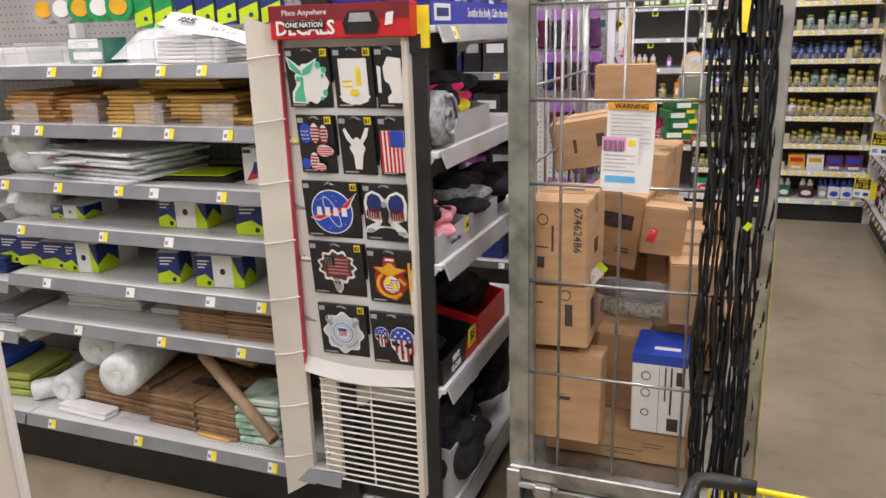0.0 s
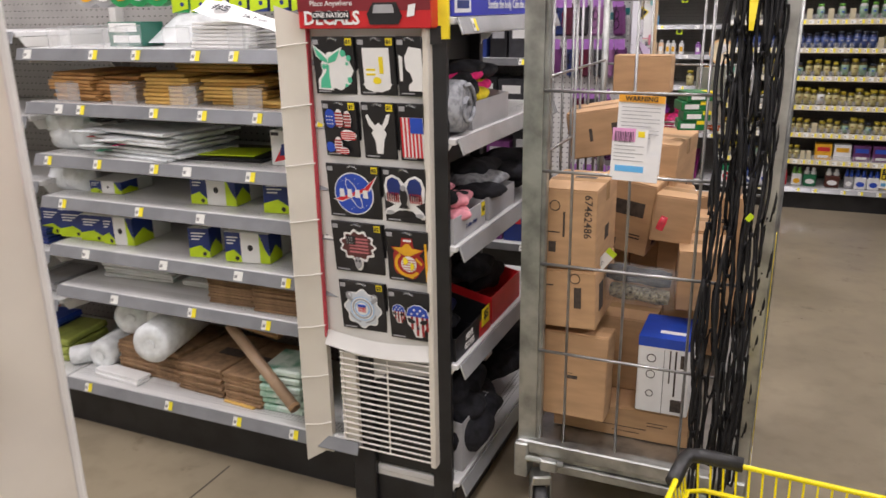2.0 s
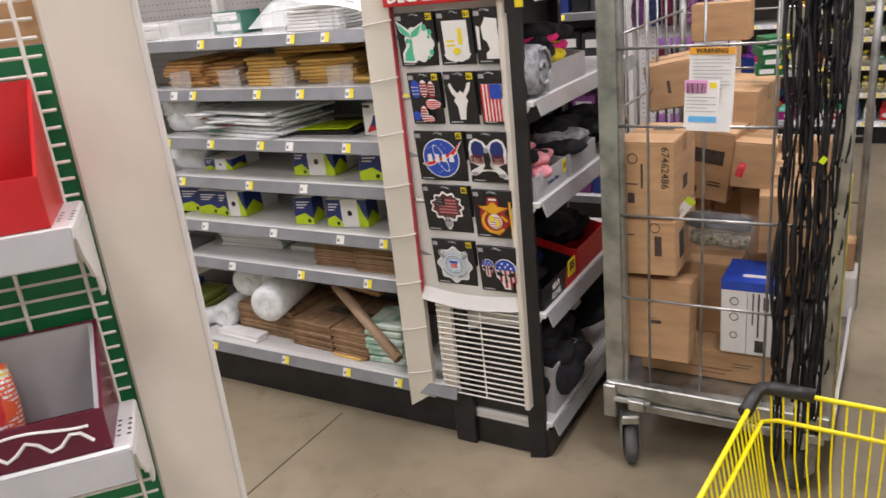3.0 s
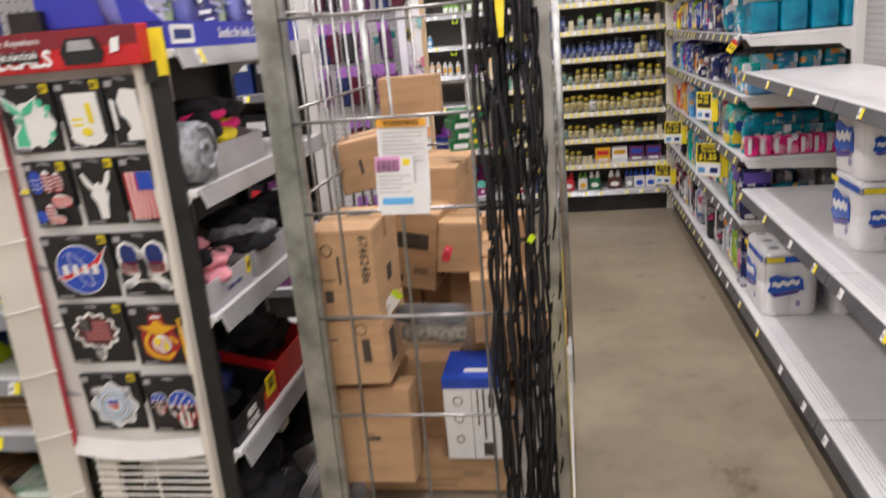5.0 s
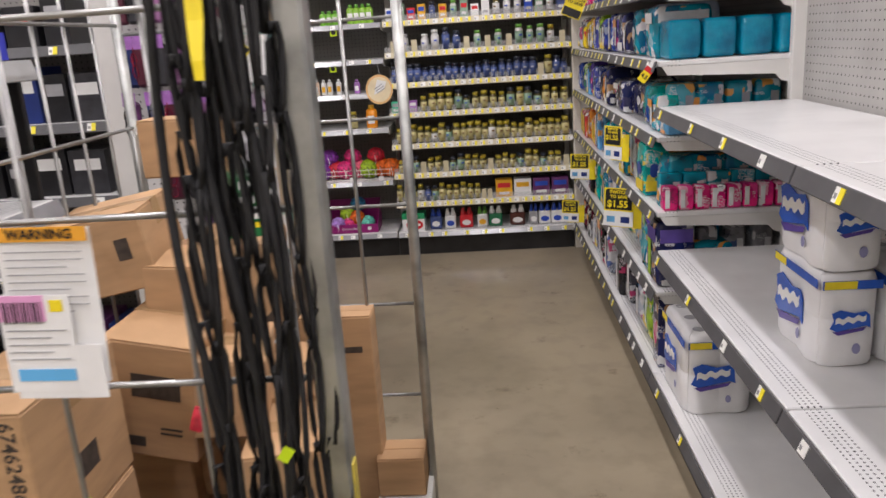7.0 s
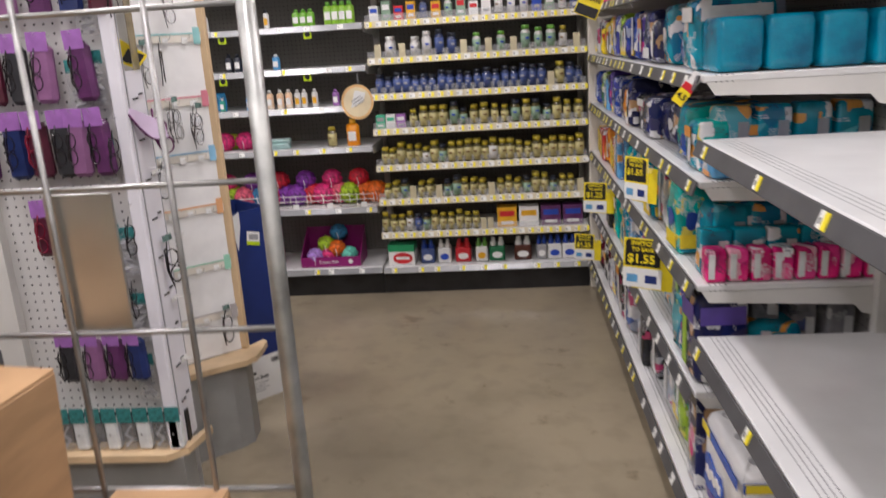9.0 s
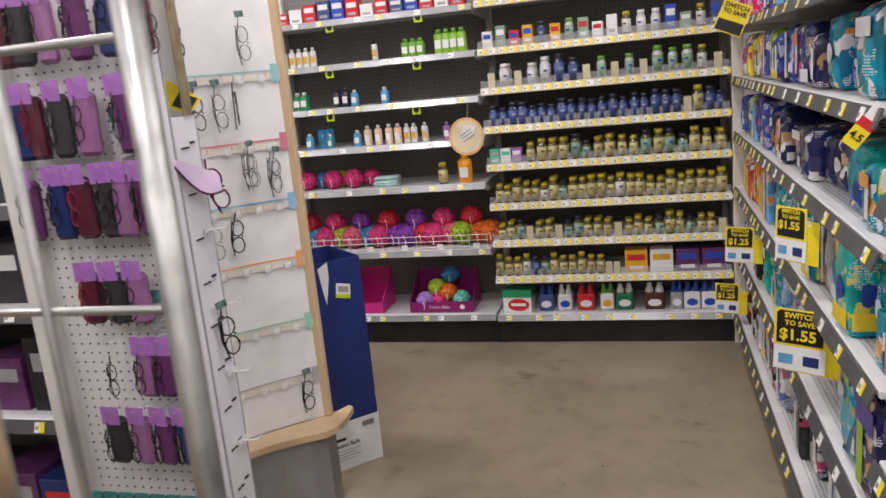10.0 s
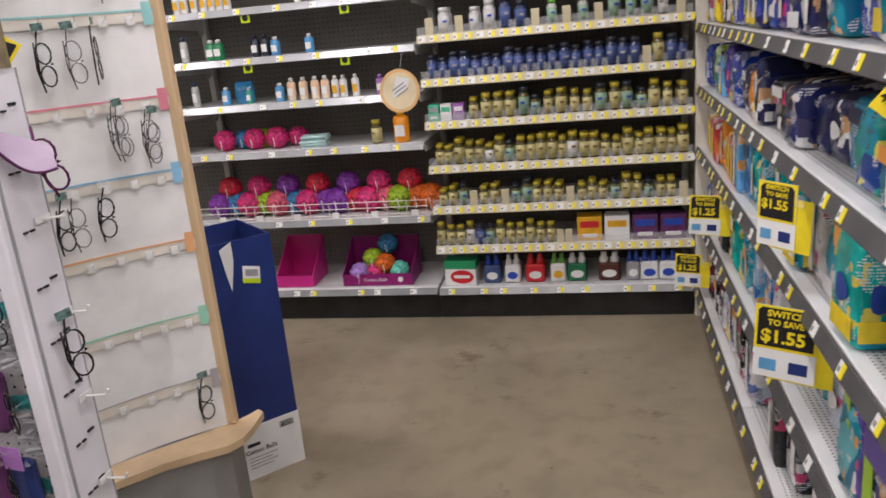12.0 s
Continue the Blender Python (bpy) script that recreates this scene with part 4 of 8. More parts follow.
part("yellow_edge", Geo().box((0.0145, NY - 0.016, 0.25), (0.017, NY + 0.004, 0.95), 0.0), mat("worn_yellow_paint", (0.5, 0.4, 0.06), 0.6, 0, 0.25, 25), rc)
part("post", Geo().tube([(0.018, FY, 0.2), (0.018, FY, TOP)], 0.0125, 8), ZINC, rc, smooth=True)
part("post", Geo().tube([(-0.6, FY, 0.2), (-0.6, FY, TOP)], 0.0125, 8), ZINC, rc, smooth=True)
for z in (1.7, 1.49, 1.268, 1.062, 0.808, 0.553):
    part("rung", Geo().tube([(-0.605, NY - 0.006, z), (-0.02, NY - 0.006, z)], 0.0042, 6), WIRE, rc, smooth=True)
    part("rung", Geo().tube([(-0.597, NY, z + 0.02), (-0.597, FY, z + 0.02)], 0.0042, 6), WIRE, rc, smooth=True)
for z in (1.7, 1.49, 1.275, 1.077, 0.838, 0.602, 0.36):
    part("rung", Geo().tube([(-0.6, FY, z), (0.018, FY, z)], 0.0042, 6), WIRE, rc, smooth=True)
for x in (-0.482, -0.335, -0.165):
    part("upright_wire", Geo().tube([(x, NY + 0.002, 0.27), (x, NY + 0.002, TOP)], 0.0038, 6), WIRE, rc, smooth=True)
for x in (-0.44, -0.27, -0.105):
    part("upright_wire", Geo().tube([(x, FY - 0.006, 0.27), (x, FY - 0.006, TOP)], 0.0045, 6), WIRE, rc, smooth=True)
for k in range(1, 8):
    y = NY + (FY - NY) * k / 8
    part("upright_wire", Geo().tube([(-0.603, y, 0.27), (-0.603, y, TOP)], 0.0042, 6), WIRE, rc, smooth=True)
part("top_bar", Geo().tube([(-0.6, FY, TOP), (-0.6, NY, TOP), (0.0, NY, TOP)], 0.011, 8), ZINC, rc)
part("front_rail", Geo().box((-0.61, NY - 0.03, 0.235), (0.012, NY + 0.01, 0.275), 0.004), ZINC, rc)
part("lower_rail", Geo().box((-0.55, NY - 0.012, 0.175), (0.0, NY + 0.015, 0.205), 0.004), ZINC, rc)
part("hinge_bolt", Geo().tube([(-0.58, NY - 0.04, 0.225), (-0.47, NY - 0.04, 0.225)], 0.009, 8), ZINC, rc)
part("hinge_plate", Geo().box((-0.535, NY - 0.055, 0.2), (-0.485, NY - 0.03, 0.235), 0.004), ZINC, rc)
part("corner_plate", Geo().box((-0.615, NY - 0.045, 0.16), (-0.575, NY + 0.02, 0.27), 0.004), ZINC, rc)
part("deck", Geo().box((-0.6, NY, 0.205), (0.01, FY, 0.23), 0.003), ZINC, rc)
part("far_rail", Geo().box((-0.61, FY - 0.02, 0.2), (0.03, FY + 0.015, 0.25), 0.004), ZINC, rc)
part("side_rail", Geo().prism([(NY, 0.2), (FY, 0.2), (FY, 0.3), (NY + 0.5, 0.24), (NY, 0.24)], 0, 0.01, 0.02), WHITE, rc)
for cx, cy, turn in ((-0.54, NY - 0.02, 24), (-0.06, NY + 0.03, -30), (-0.54, FY - 0.05, 10), (-0.05, FY - 0.05, 60)):
    ca = part("caster", Geo().box((-0.028, -0.03, 0.145), (0.028, 0.03, 0.175), 0.005).box((-0.03, -0.016, 0.05), (-0.024, 0.03, 0.15), 0.002).box((0.024, -0.016, 0.05), (0.03, 0.03, 0.15), 0.002), ZINC, rc, m=pose(cx, cy, 0, 0, 0, turn))
    part("wheel", Geo().lathe([(0.001, -0.018), (0.052, -0.018), (0.063, -0.01), (0.063, 0.01), (0.052, 0.018), (0.001, 0.018)], 20, m=pose(0, 0, 0.063, 0, 90, 0)), RUBBER, ca, smooth=True)

# hanging straps: chains of long flat loops
rs = random.Random(5)
for k in range(14):
    x0 = -0.128 + 0.0085 * k + rs.uniform(-0.004, 0.004)
    y0 = NY - 0.03 + rs.uniform(-0.028, 0.03)
    z, bot = TOP - rs.uniform(0.0, 0.05), rs.uniform(0.23, 0.4)
    st = part("strap", Geo().tube([(x0, y0, TOP), (x0, y0, z)], 0.004, 5), STRAP, rc)
    sway = rs.uniform(-0.012, 0.012)
    while z > bot:
        ln = rs.uniform(0.09, 0.2)
        wd = rs.uniform(0.004, 0.011)
        cx = x0 + sway * math.sin(z * 4 + k) + 0.03 * (1.3 - z) * (k - 7) / 15
        jog = rs.uniform(-0.004, 0.004)
        pts = []
        for i in range(10):
            a = 2 * math.pi * i / 10
            pts.append((cx + wd * math.cos(a) + jog * math.sin(a), y0 + 0.4 * wd * math.sin(a * 2), z - ln / 2 + (ln / 2 + 0.008) * math.sin(a)))
        part("strap_loop", Geo().tube(pts, 0.0038, 5, closed=True), STRAP, st, smooth=True)
        z -= ln
for k in range(3):
    x0 = -0.135 + 0.045 * k
    part("strap", Geo().tube([(x0 + 0.014 * math.sin(i * 0.7 + k), NY - 0.045 + 0.01 * math.cos(i + k), TOP - i * 0.07) for i in range(21)], 0.0055, 5), STRAP, rc, smooth=True)
part("yellow_tag", Geo().grid(lambda u, v: (-0.082 + 0.016 * (u - 0.5) * (1.2 - abs(v - 0.4)), NY - 0.07 + 0.006 * math.sin(5 * v), 1.53 - 0.115 * v), 3, 6), CY, rc, "dangling yellow plastic tag")
part("small_tag", Geo().box((-0.007, -0.001, -0.009), (0.006, 0.001, 0.009)), CL, rc, "small lime price sticker", m=pose(-0.045, NY - 0.075, 1.0, 0, 35, 0))
part("sign_plate", Geo().box((-0.285, FY + 0.004, 1.072), (-0.19, FY + 0.008, 1.268), 0.002), mat("brushed_plate", (0.5, 0.5, 0.47), 0.3, 0.9, 0.06, 6), rc, "brushed metal plate")
# delivery labels on the cage
wl = thing("warning_label", pose(-0.316, NY - 0.012, 1.172, 0, 1.5, 0), "white warning sheet with an orange band taped to the cage", "label")
part("sheet", Geo().grid(lambda u, v: (-0.055 + 0.11 * u, -0.003 * math.sin(3 * u + 2 * v), -0.1 + 0.19 * v), 5, 8), PAPER, wl)
ob = part("orange_band", Geo().box((-0.055, -0.0055, 0.075), (0.055, -0.0045, 0.092)), mat("orange_print", (0.75, 0.35, 0.03), 0.5), wl)
text("WARNING", 0.016, CK, ob, pose(0, -0.0065, 0.0835) @ FRONT, bold=0.0003)
for k in range(9):
    part("print_line", Geo().box((-0.046, -0.0052, 0.062 - k * 0.009), (0.046 - 0.02 * (k % 3 == 2), -0.0046, 0.0635 - k * 0.009)), CS, wl)
dl = thing("delivery_label", pose(-0.325, NY - 0.018, 1.122, 0, 1.5, 0), "white shipping label with a barcode, pink and blue bands", "label")
part("sheet", Geo().box((-0.056, -0.001, -0.06), (0.03, 0.0, 0.062)), PAPER, dl)
part("lower_sheet", Geo().box((-0.05, -0.0005, -0.068), (0.06, 0.0005, 0.0)), PAPER, dl)
part("pink_band", Geo().box((-0.056, -0.002, 0.03), (0.0, -0.0012, 0.062)), mat("pink_print", (0.75, 0.35, 0.6), 0.5), dl)
part("blue_band", Geo().box((-0.045, -0.002, -0.045), (0.025, -0.0012, -0.03)), mat("sky_blue_print", (0.12, 0.42, 0.75), 0.5), dl)
part("yellow_dot", Geo().box((0.006, -0.002, 0.042), (0.022, -0.0012, 0.056)), CY, dl)
for k in range(12):
    part("bar", Geo().box((-0.05 + k * 0.004, -0.003, 0.028), (-0.05 + k * 0.004 + (0.0012, 0.0022)[k % 3 == 0], -0.0022, 0.054)), CK, dl)
for k in range(5):
    part("print_line", Geo().box((-0.05, -0.002, 0.018 - k * 0.009), (0.022 - 0.02 * (k % 2), -0.0012, 0.0195 - k * 0.009)), CS, dl)


def carton(cx, cy, z0, w, d, h, label, tilt=(0, 0, 0), material=None, marks=(), open_flap=False, seam=True):
    """A shipping box with flaps, tape and printed marks. Local front faces -y, base at z0."""
    th = thing("cardboard_box", pose(cx, cy, z0, *tilt), label, "box", "boxes on the roll cage")
    c = material or CARD
    part("body", Geo().box((-w / 2, -d / 2, 0), (w / 2, d / 2, h - 0.003), 0.003), c, th)
    part("flap", Geo().box((-w / 2 + 0.001, -d / 2 + 0.001, h - 0.0028), (w / 2 - 0.001, -0.001, h), 0.001), c, th)
    part("flap", Geo().box((-w / 2 + 0.001, 0.001, h - 0.0028), (w / 2 - 0.001, d / 2 - 0.001, h), 0.001), c, th)
    if seam:
        part("tape", Geo().box((-w / 2 - 0.0006, -0.02, h - 0.002), (w / 2 + 0.0006, 0.02, h + 0.0006)), TAPE, th)
        part("tape_end", Geo().box((-w / 2 - 0.0008, -0.02, h - 0.05), (-w / 2, 0.02, h)), TAPE, th)
        part("tape_end", Geo().box((w / 2, -0.02, h - 0.05), (w / 2 + 0.0008, 0.02, h)), TAPE, th)
    for kind, *a in marks:
        if kind == "bar":
            part("printed_mark", slab(rect_poly(*a), 0.0008), INK, th, m=pose(0, -d / 2 - 0.0002, 0))
        elif kind == "ring":
            x, z, r = a
            part("printed_mark", Geo().tube([(x + r * math.cos(q * 0.524), -d / 2 - 0.0005, z + r * math.sin(q * 0.524)) for q in range(12)], 0.0014, 4, closed=True), INK, th)
        elif kind == "code":
            x, z, n, size, up = a
            text(n, size, INK, th, pose(x, -d / 2 - 0.0008, z) @ FRONT @ pose(0, 0, 0, 0, 0, up), bold=0.0002)
        elif kind == "topbar":
            x0, y0, x1, y1 = a
            part("printed_mark", Geo().box((x0, y0, h), (x1, y1, h + 0.0008)), INK, th)
        elif kind == "sidebar":
            y0, z0_, y1, z1_ = a
            part("printed_mark", Geo().box((w / 2, y0, z0_), (w / 2 + 0.0008, y1, z1_)), INK, th)
    return th


carton(-0.5, 1.99, 0.787, 0.158, 0.26, 0.222, "tan carton with black product code and print", marks=[("ring", -0.035, 0.175, 0.014), ("code", 0.055, 0.15, "67462486", 0.03, -90), ("bar", -0.05, 0.045, -0.03, 0.075), ("bar", -0.012, 0.09, -0.006, 0.16), ("bar", -0.055, 0.1, -0.02, 0.103), ("topbar", -0.02, 0.02, 0.04, 0.045), ("sidebar", -0.02, 0.06, 0.03, 0.1)])
carton(-0.5, 1.985, 0.615, 0.174, 0.25, 0.168, "tan carton with a slanted printed brand bar", tilt=(0, -1.5, 0), marks=[("bar", -0.075, 0.06, -0.055, 0.11), ("bar", -0.07, 0.12, -0.03, 0.124), ("bar", 0.028, 0.06, 0.048, 0.12), ("ring", 0.03, 0.145, 0.014), ("sidebar", -0.08, 0.04, -0.03, 0.12)])
carton(-0.473, 1.905, 0.338, 0.193, 0.10, 0.25, "plain tan carton leaning in the cage", tilt=(-6, 0, 0), marks=[("bar", -0.02, 0.115, 0.015, 0.125), ("bar", -0.025, 0.13, 0.0, 0.132)], seam=False)
carton(-0.355, 2.17, 0.232, 0.4, 0.36, 0.10, "wide flat tan carton at the cage's base", marks=[("bar", -0.02, 0.02, 0.06, 0.022), ("bar", -0.05, 0.035, 0.08, 0.037), ("bar", 0.08, 0.05, 0.13, 0.052), ("bar", 0.08, 0.06, 0.14, 0.062)])
carton(-0.375, 2.2, 0.334, 0.18, 0.2, 0.236, "plain tan carton stacked mid-cage")
carton(-0.41, 2.33, 0.76, 0.17, 0.28, 0.225, "tan carton with a printed brand block, upside down", tilt=(3, 8, -6), marks=[("bar", -0.03, 0.12, 0.06, 0.165), ("bar", -0.07, 0.02, -0.01, 0.04), ("bar", 0.02, 0.06, 0.06, 0.064), ("bar", 0.02, 0.05, 0.06, 0.054), ("sidebar", -0.08, 0.02, 0.02, 0.05)])
carton(-0.235, 2.43, 0.5, 0.18, 0.28, 0.31, "large plain tan carton", tilt=(0, 0, 3))
wb = carton(-0.236, 2.06, 0.342, 0.146, 0.18, 0.232, "white carton with blue top and grey print", material=CW, marks=[("bar", 0.0, 0.0, 0.0012, 0.2), ("bar", 0.03, 0.06, 0.035, 0.2), ("bar", 0.015, 0.1, 0.019, 0.2), ("bar", 0.025, 0.012, 0.055, 0.05), ("ring", -0.035, 0.17, 0.012), ("ring", -0.035, 0.12, 0.012), ("ring", -0.035, 0.06, 0.01), ("bar", 0.045, 0.15, 0.06, 0.19)], seam=False)
part("blue_top", Geo().box((-0.0732, -0.0905, 0.205), (0.0732, 0.0905, 0.2335)), CB, wb)
part("logo_bar", Geo().box((-0.02, -0.05, 0.2335), (0.05, -0.03, 0.2345)), CW, wb)
carton(-0.25, 2.43, 0.4, 0.13, 0.2, 0.095, "tan carton lying flat")
carton(-0.525, 2.42, 1.02, 0.19, 0.24, 0.145, "tan carton tilted on the stack", tilt=(0, -9, 8), marks=[("bar", 0.04, 0.06, 0.065, 0.1), ("bar", -0.03, 0.05, -0.02, 0.09)])
carton(-0.452, 2.66, 1.185, 0.19, 0.095, 0.125, "small tan carton on top of the stack", seam=False)
carton(-0.36, 2.47, 0.845, 0.17, 0.33, 0.225, "large tan carton on top", tilt=(0, 3, -4), marks=[("sidebar", -0.09, 0.03, 0.05, 0.07)])
carton(-0.285, 2.26, 0.8, 0.12, 0.2, 0.14, "tan carton with taped flaps", tilt=(0, 6, 10))
carton(-0.172, 2.675, 0.25, 0.168, 0.078, 0.59, "tall narrow tan carton against the cage end", marks=[("bar", -0.05, 0.5, 0.06, 0.515)], seam=False)
carton(-0.045, 2.66, 0.385, 0.115, 0.095, 0.1, "small tan carton on a white box", seam=False)
carton(-0.04, 2.63, 0.232, 0.13, 0.15, 0.15, "white carton at the cage's open side", material=CW, seam=False)
carton(-0.17, 2.2, 0.62, 0.15, 0.2, 0.18, "tan carton by the straps", tilt=(0, 0, 8))
carton(-0.5, 2.5, 0.232, 0.18, 0.38, 0.56, "tall tan carton at the back of the cage", seam=False)
carton(-0.36, 2.5, 0.57, 0.1, 0.3, 0.19, "plain tan carton wedged in the cage", seam=False)
for i in range(4):
    gb = thing("green_carton", pose(-0.262 + 0.012 * (i % 2), 2.4, 1.105 + 0.029 * i, 0, 0, 12 + 5 * i), "small green and yellow product carton on the stack", "carton", "green cartons")
    part("body", Geo().box((-0.04, -0.045, 0), (0.04, 0.045, 0.028), 0.002), mat("dark_green_print", (0.01, 0.14, 0.04), 0.35), gb)
    part("yellow_end", Geo().box((0.016, -0.0455, 0.018), (0.0405, 0.0, 0.0285)), CY, gb)
    part("white_print", slab(rect_poly(-0.03, 0.006, 0.012, 0.02), 0.0008), CW, gb, m=pose(0, -0.045, 0))
bg = thing("slipper_pack", pose(-0.325, 1.985, 0.72, 0, 3, 0), "clear bag with black and spotted slippers", "slippers")
part("bag", Geo().grid(lambda u, v: (-0.105 + 0.21 * u, -0.03 * math.sin(math.pi * u) ** 0.4 * math.sin(math.pi * v) + 0.004 * math.sin(14 * u + 9 * v), -0.06 + 0.12 * v), 18, 10), POLY, bg, smooth=True)
part("black_sole", Geo().lathe([(0.001, -0.09), (0.02, -0.088), (0.026, -0.06), (0.022, 0.0), (0.026, 0.06), (0.02, 0.088), (0.001, 0.09)], 12, m=pose(0.0, 0.012, 0.025, 0, 90, 0)), BLACK_CLOTH, bg, smooth=True)
part("spotted_upper", Geo().lathe([(0.001, -0.085), (0.02, -0.08), (0.024, -0.05), (0.02, 0.0), (0.024, 0.05), (0.02, 0.082), (0.001, 0.085)], 12, m=pose(0.005, 0.012, -0.028, 0, 90, 0)), mat("spotted_fabric", (0.3, 0.27, 0.2), 0.9, 0, 0.1, 90, col2=(0.02, 0.02, 0.02)), bg, smooth=True)
pl = thing("price_card", pose(-0.41, 1.93, 0.8, -10, 38, 0), "loose white and yellow hang card", "hang card")
part("card", Geo().box((-0.014, -0.001, -0.035), (0.014, 0.001, 0.035)), CW, pl)
part("yellow_top", Geo().box((-0.0142, -0.0015, 0.02), (0.0142, 0.0015, 0.036)), CL, pl)
text("5", 0.022, CS, pl, pose(0, -0.002, -0.012) @ FRONT)
rp = pouch("red_pack", pose(-0.29, 2.08, 0.86, 0, 20, 0), 0.022, 0.04, 0.014, mat("red_film", (0.7, 0.05, 0.08), 0.2, 0, 0.3, 30), "small crinkled red film pack", "pack")

# ---------- mailing supplies ----------
def flat_stack(name, m, w, d, n, t, material, label, category, seed, jitter=0.006, group=""):
    """A stack of flat pieces, each a part of its own."""
    rg = random.Random(seed)
    th = thing(name, m, label, category, group)
    me = Geo().box((0, 0, 0), (w, d, t * 0.86), t * 0.2).mesh("sheet", material)
    for i in range(n):
        part("sheet", me, None, th, m=pose(rg.uniform(-jitter, jitter), rg.uniform(-jitter, jitter), i * t, 0, 0, rg.uniform(-1.5, 1.5)))
    return th


def env_box(x, y, z, rz=0, w=0.105, d=0.2, h=0.1):
    """White envelope box with navy and lime printed ends."""
    th = thing("envelope_box", pose(x, y, z, 0, 0, rz), "white envelope box with navy and lime printed corners", "envelope box", "envelope boxes")
    part("body", Geo().box((0, 0, 0), (w, d, h), 0.002), CW, th)
    e = w * 0.36 if w > 0.1 else w
    part("navy_end", slab(rect_poly(0, 0.002, e, h - 0.002), 0.001), CN, th)
    part("lime_corner", slab([(0, 0.002), (e, 0.002), (e, h * 0.2), (e * 0.55, h * 0.42), (0, h * 0.3)], 0.002), CL, th)
    for k in range(3):
        part("print_line", slab(rect_poly(e * 0.15, h * (0.8 - 0.1 * k), e * (0.85 - 0.15 * k), h * (0.84 - 0.1 * k)), 0.002), CW, th)
    part("yellow_dot", slab(ring_poly(h * 0.07, h * 0.07, 10, 0, 1, e * 0.75, h * 0.14), 0.003), CK, th)
    if w > 0.1:
        part("lime_side", slab([(w * 0.78, 0.002), (w, 0.002), (w, h - 0.002), (w * 0.78, h - 0.002)], 0.001), CL, th)
        part("navy_side", slab([(w * 0.78, h - 0.002), (w, h - 0.002), (w, h * 0.25), (w * 0.9, h * 0.5)], 0.002), CN, th)
        part("round_mark", slab(ring_poly(h * 0.09, h * 0.1, 14, 0, 1, w * 0.57, h * 0.5), 0.001), CK, th)
    part("navy_end", Geo().box((w, 0.0, 0.002), (w + 0.001, d * 0.5, h - 0.002)), CN, th)
    part("lime_corner", Geo().prism([(0, 0.002), (d * 0.5, 0.002), (d * 0.5, h * 0.2), (d * 0.25, h * 0.55), (0, h * 0.3)], 0, w + 0.001, w + 0.002), CL, th)
    return th


env_box(-2.155, 1.8, 0.884, 4, 0.13, 0.16, 0.045), env_box(-1.71, 1.79, 0.884, 5, 0.165, 0.16, 0.1), env_box(-1.51, 1.93, 0.884, 8, 0.09), env_box(-1.415, 1.77, 0.884, 12, 0.085, 0.14, 0.105)
env_box(-2.42, 1.8, 0.713, 4, 0.09), env_box(-2.32, 1.79, 0.713, 8, 0.1), env_box(-2.21, 1.78, 0.713, 6, 0.1, 0.2, 0.095), env_box(-2.1, 1.775, 0.713, 5, 0.125), env_box(-1.89, 1.97, 0.713, 3, 0.09), env_box(-1.715, 1.76, 0.713, 12, 0.072, 0.16), env_box(-1.63, 1.92, 0.713, 6, 0.09), env_box(-1.575, 1.765, 0.713, 8, 0.155, 0.16, 0.1), env_box(-1.4, 1.9, 0.713, 3, 0.09)
for i, (x, n, w, mt) in enumerate(((-2.24, 8, 0.2, KRAFT), (-2.06, 7, 0.16, KRAFT), (-1.85, 8, 0.17, MANILA), (-1.62, 7, 0.22, MANILA), (-1.44, 2, 0.2, MANILA), (-1.8, 3, 0.3, MANILA))):
    flat_stack("envelope_stack", pose(x, 1.78 + 0.02 * (i % 2) + (0.08 if i == 5 else 0), 1.2 + (0.09 if i == 5 else 0), 0, 0, -4 + 3 * (i % 4)), w, 0.26, n, 0.0115, mt, "stack of padded kraft envelopes", "envelopes", 20 + i, 0.014, "envelope stacks")
flat_stack("mailer_stack", pose(-1.615, 1.76, 1.37, 0, 0, -2), 0.215, 0.25, 7, 0.0108, PAPER, "stack of white bubble mailers", "mailers", 31, 0.006)
flat_stack("mailer_stack", pose(-2.06, 1.78, 1.028, 0, 0, -8), 0.36, 0.25, 8, 0.0115, BUBBLE, "pile of white poly mailers with coloured print", "mailers", 32, 0.024)
for i, (x, z, c) in enumerate(((-2.05, 1.1, CR), (-2.03, 1.055, CG), (-1.98, 1.075, HOTPINK))):
    pouch("mailer_wrap", pose(x, 1.8, z, 82, 0, 12 * i), 0.11, 0.1, 0.018, BUBBLE, "crinkled clear mailer bag with coloured print", "mailer", "crinkled mailers", c)
flat_stack("paper_pad", pose(-1.74, 1.78, 1.028, 0, 0, 4), 0.3, 0.24, 2, 0.006, CK, "black and lime paper pads lying flat", "paper pad", 33, 0.02)
flat_stack("paper_pad", pose(-1.68, 1.8, 1.042, 0, 0, 10), 0.2, 0.14, 1, 0.004, CL, "lime paper pad lying flat", "paper pad", 30, 0.0)
flat_stack("paper_stack", pose(-2.2, 1.84, 0.563, 0, 0, 3), 0.3, 0.3, 5, 0.013, PAPER, "stack of white tissue paper", "paper", 34)
flat_stack("paper_stack", pose(-1.86, 1.86, 0.563, 0, 0, 1), 0.18, 0.3, 2, 0.011, PAPER, "stack of white tissue paper", "paper", 35)
CORR = mat("corrugated_edge", (0.27, 0.165, 0.09), 0.9, 0, 0.16, 30, 0.3, 180, rand=0.18)
flat_stack("folded_boxes", pose(-1.66, 1.76, 0.563, 0, 0, 1), 0.175, 0.3, 9, 0.0095, CORR, "stack of folded brown shipping cartons", "folded boxes", 36, 0.004, "folded cartons")
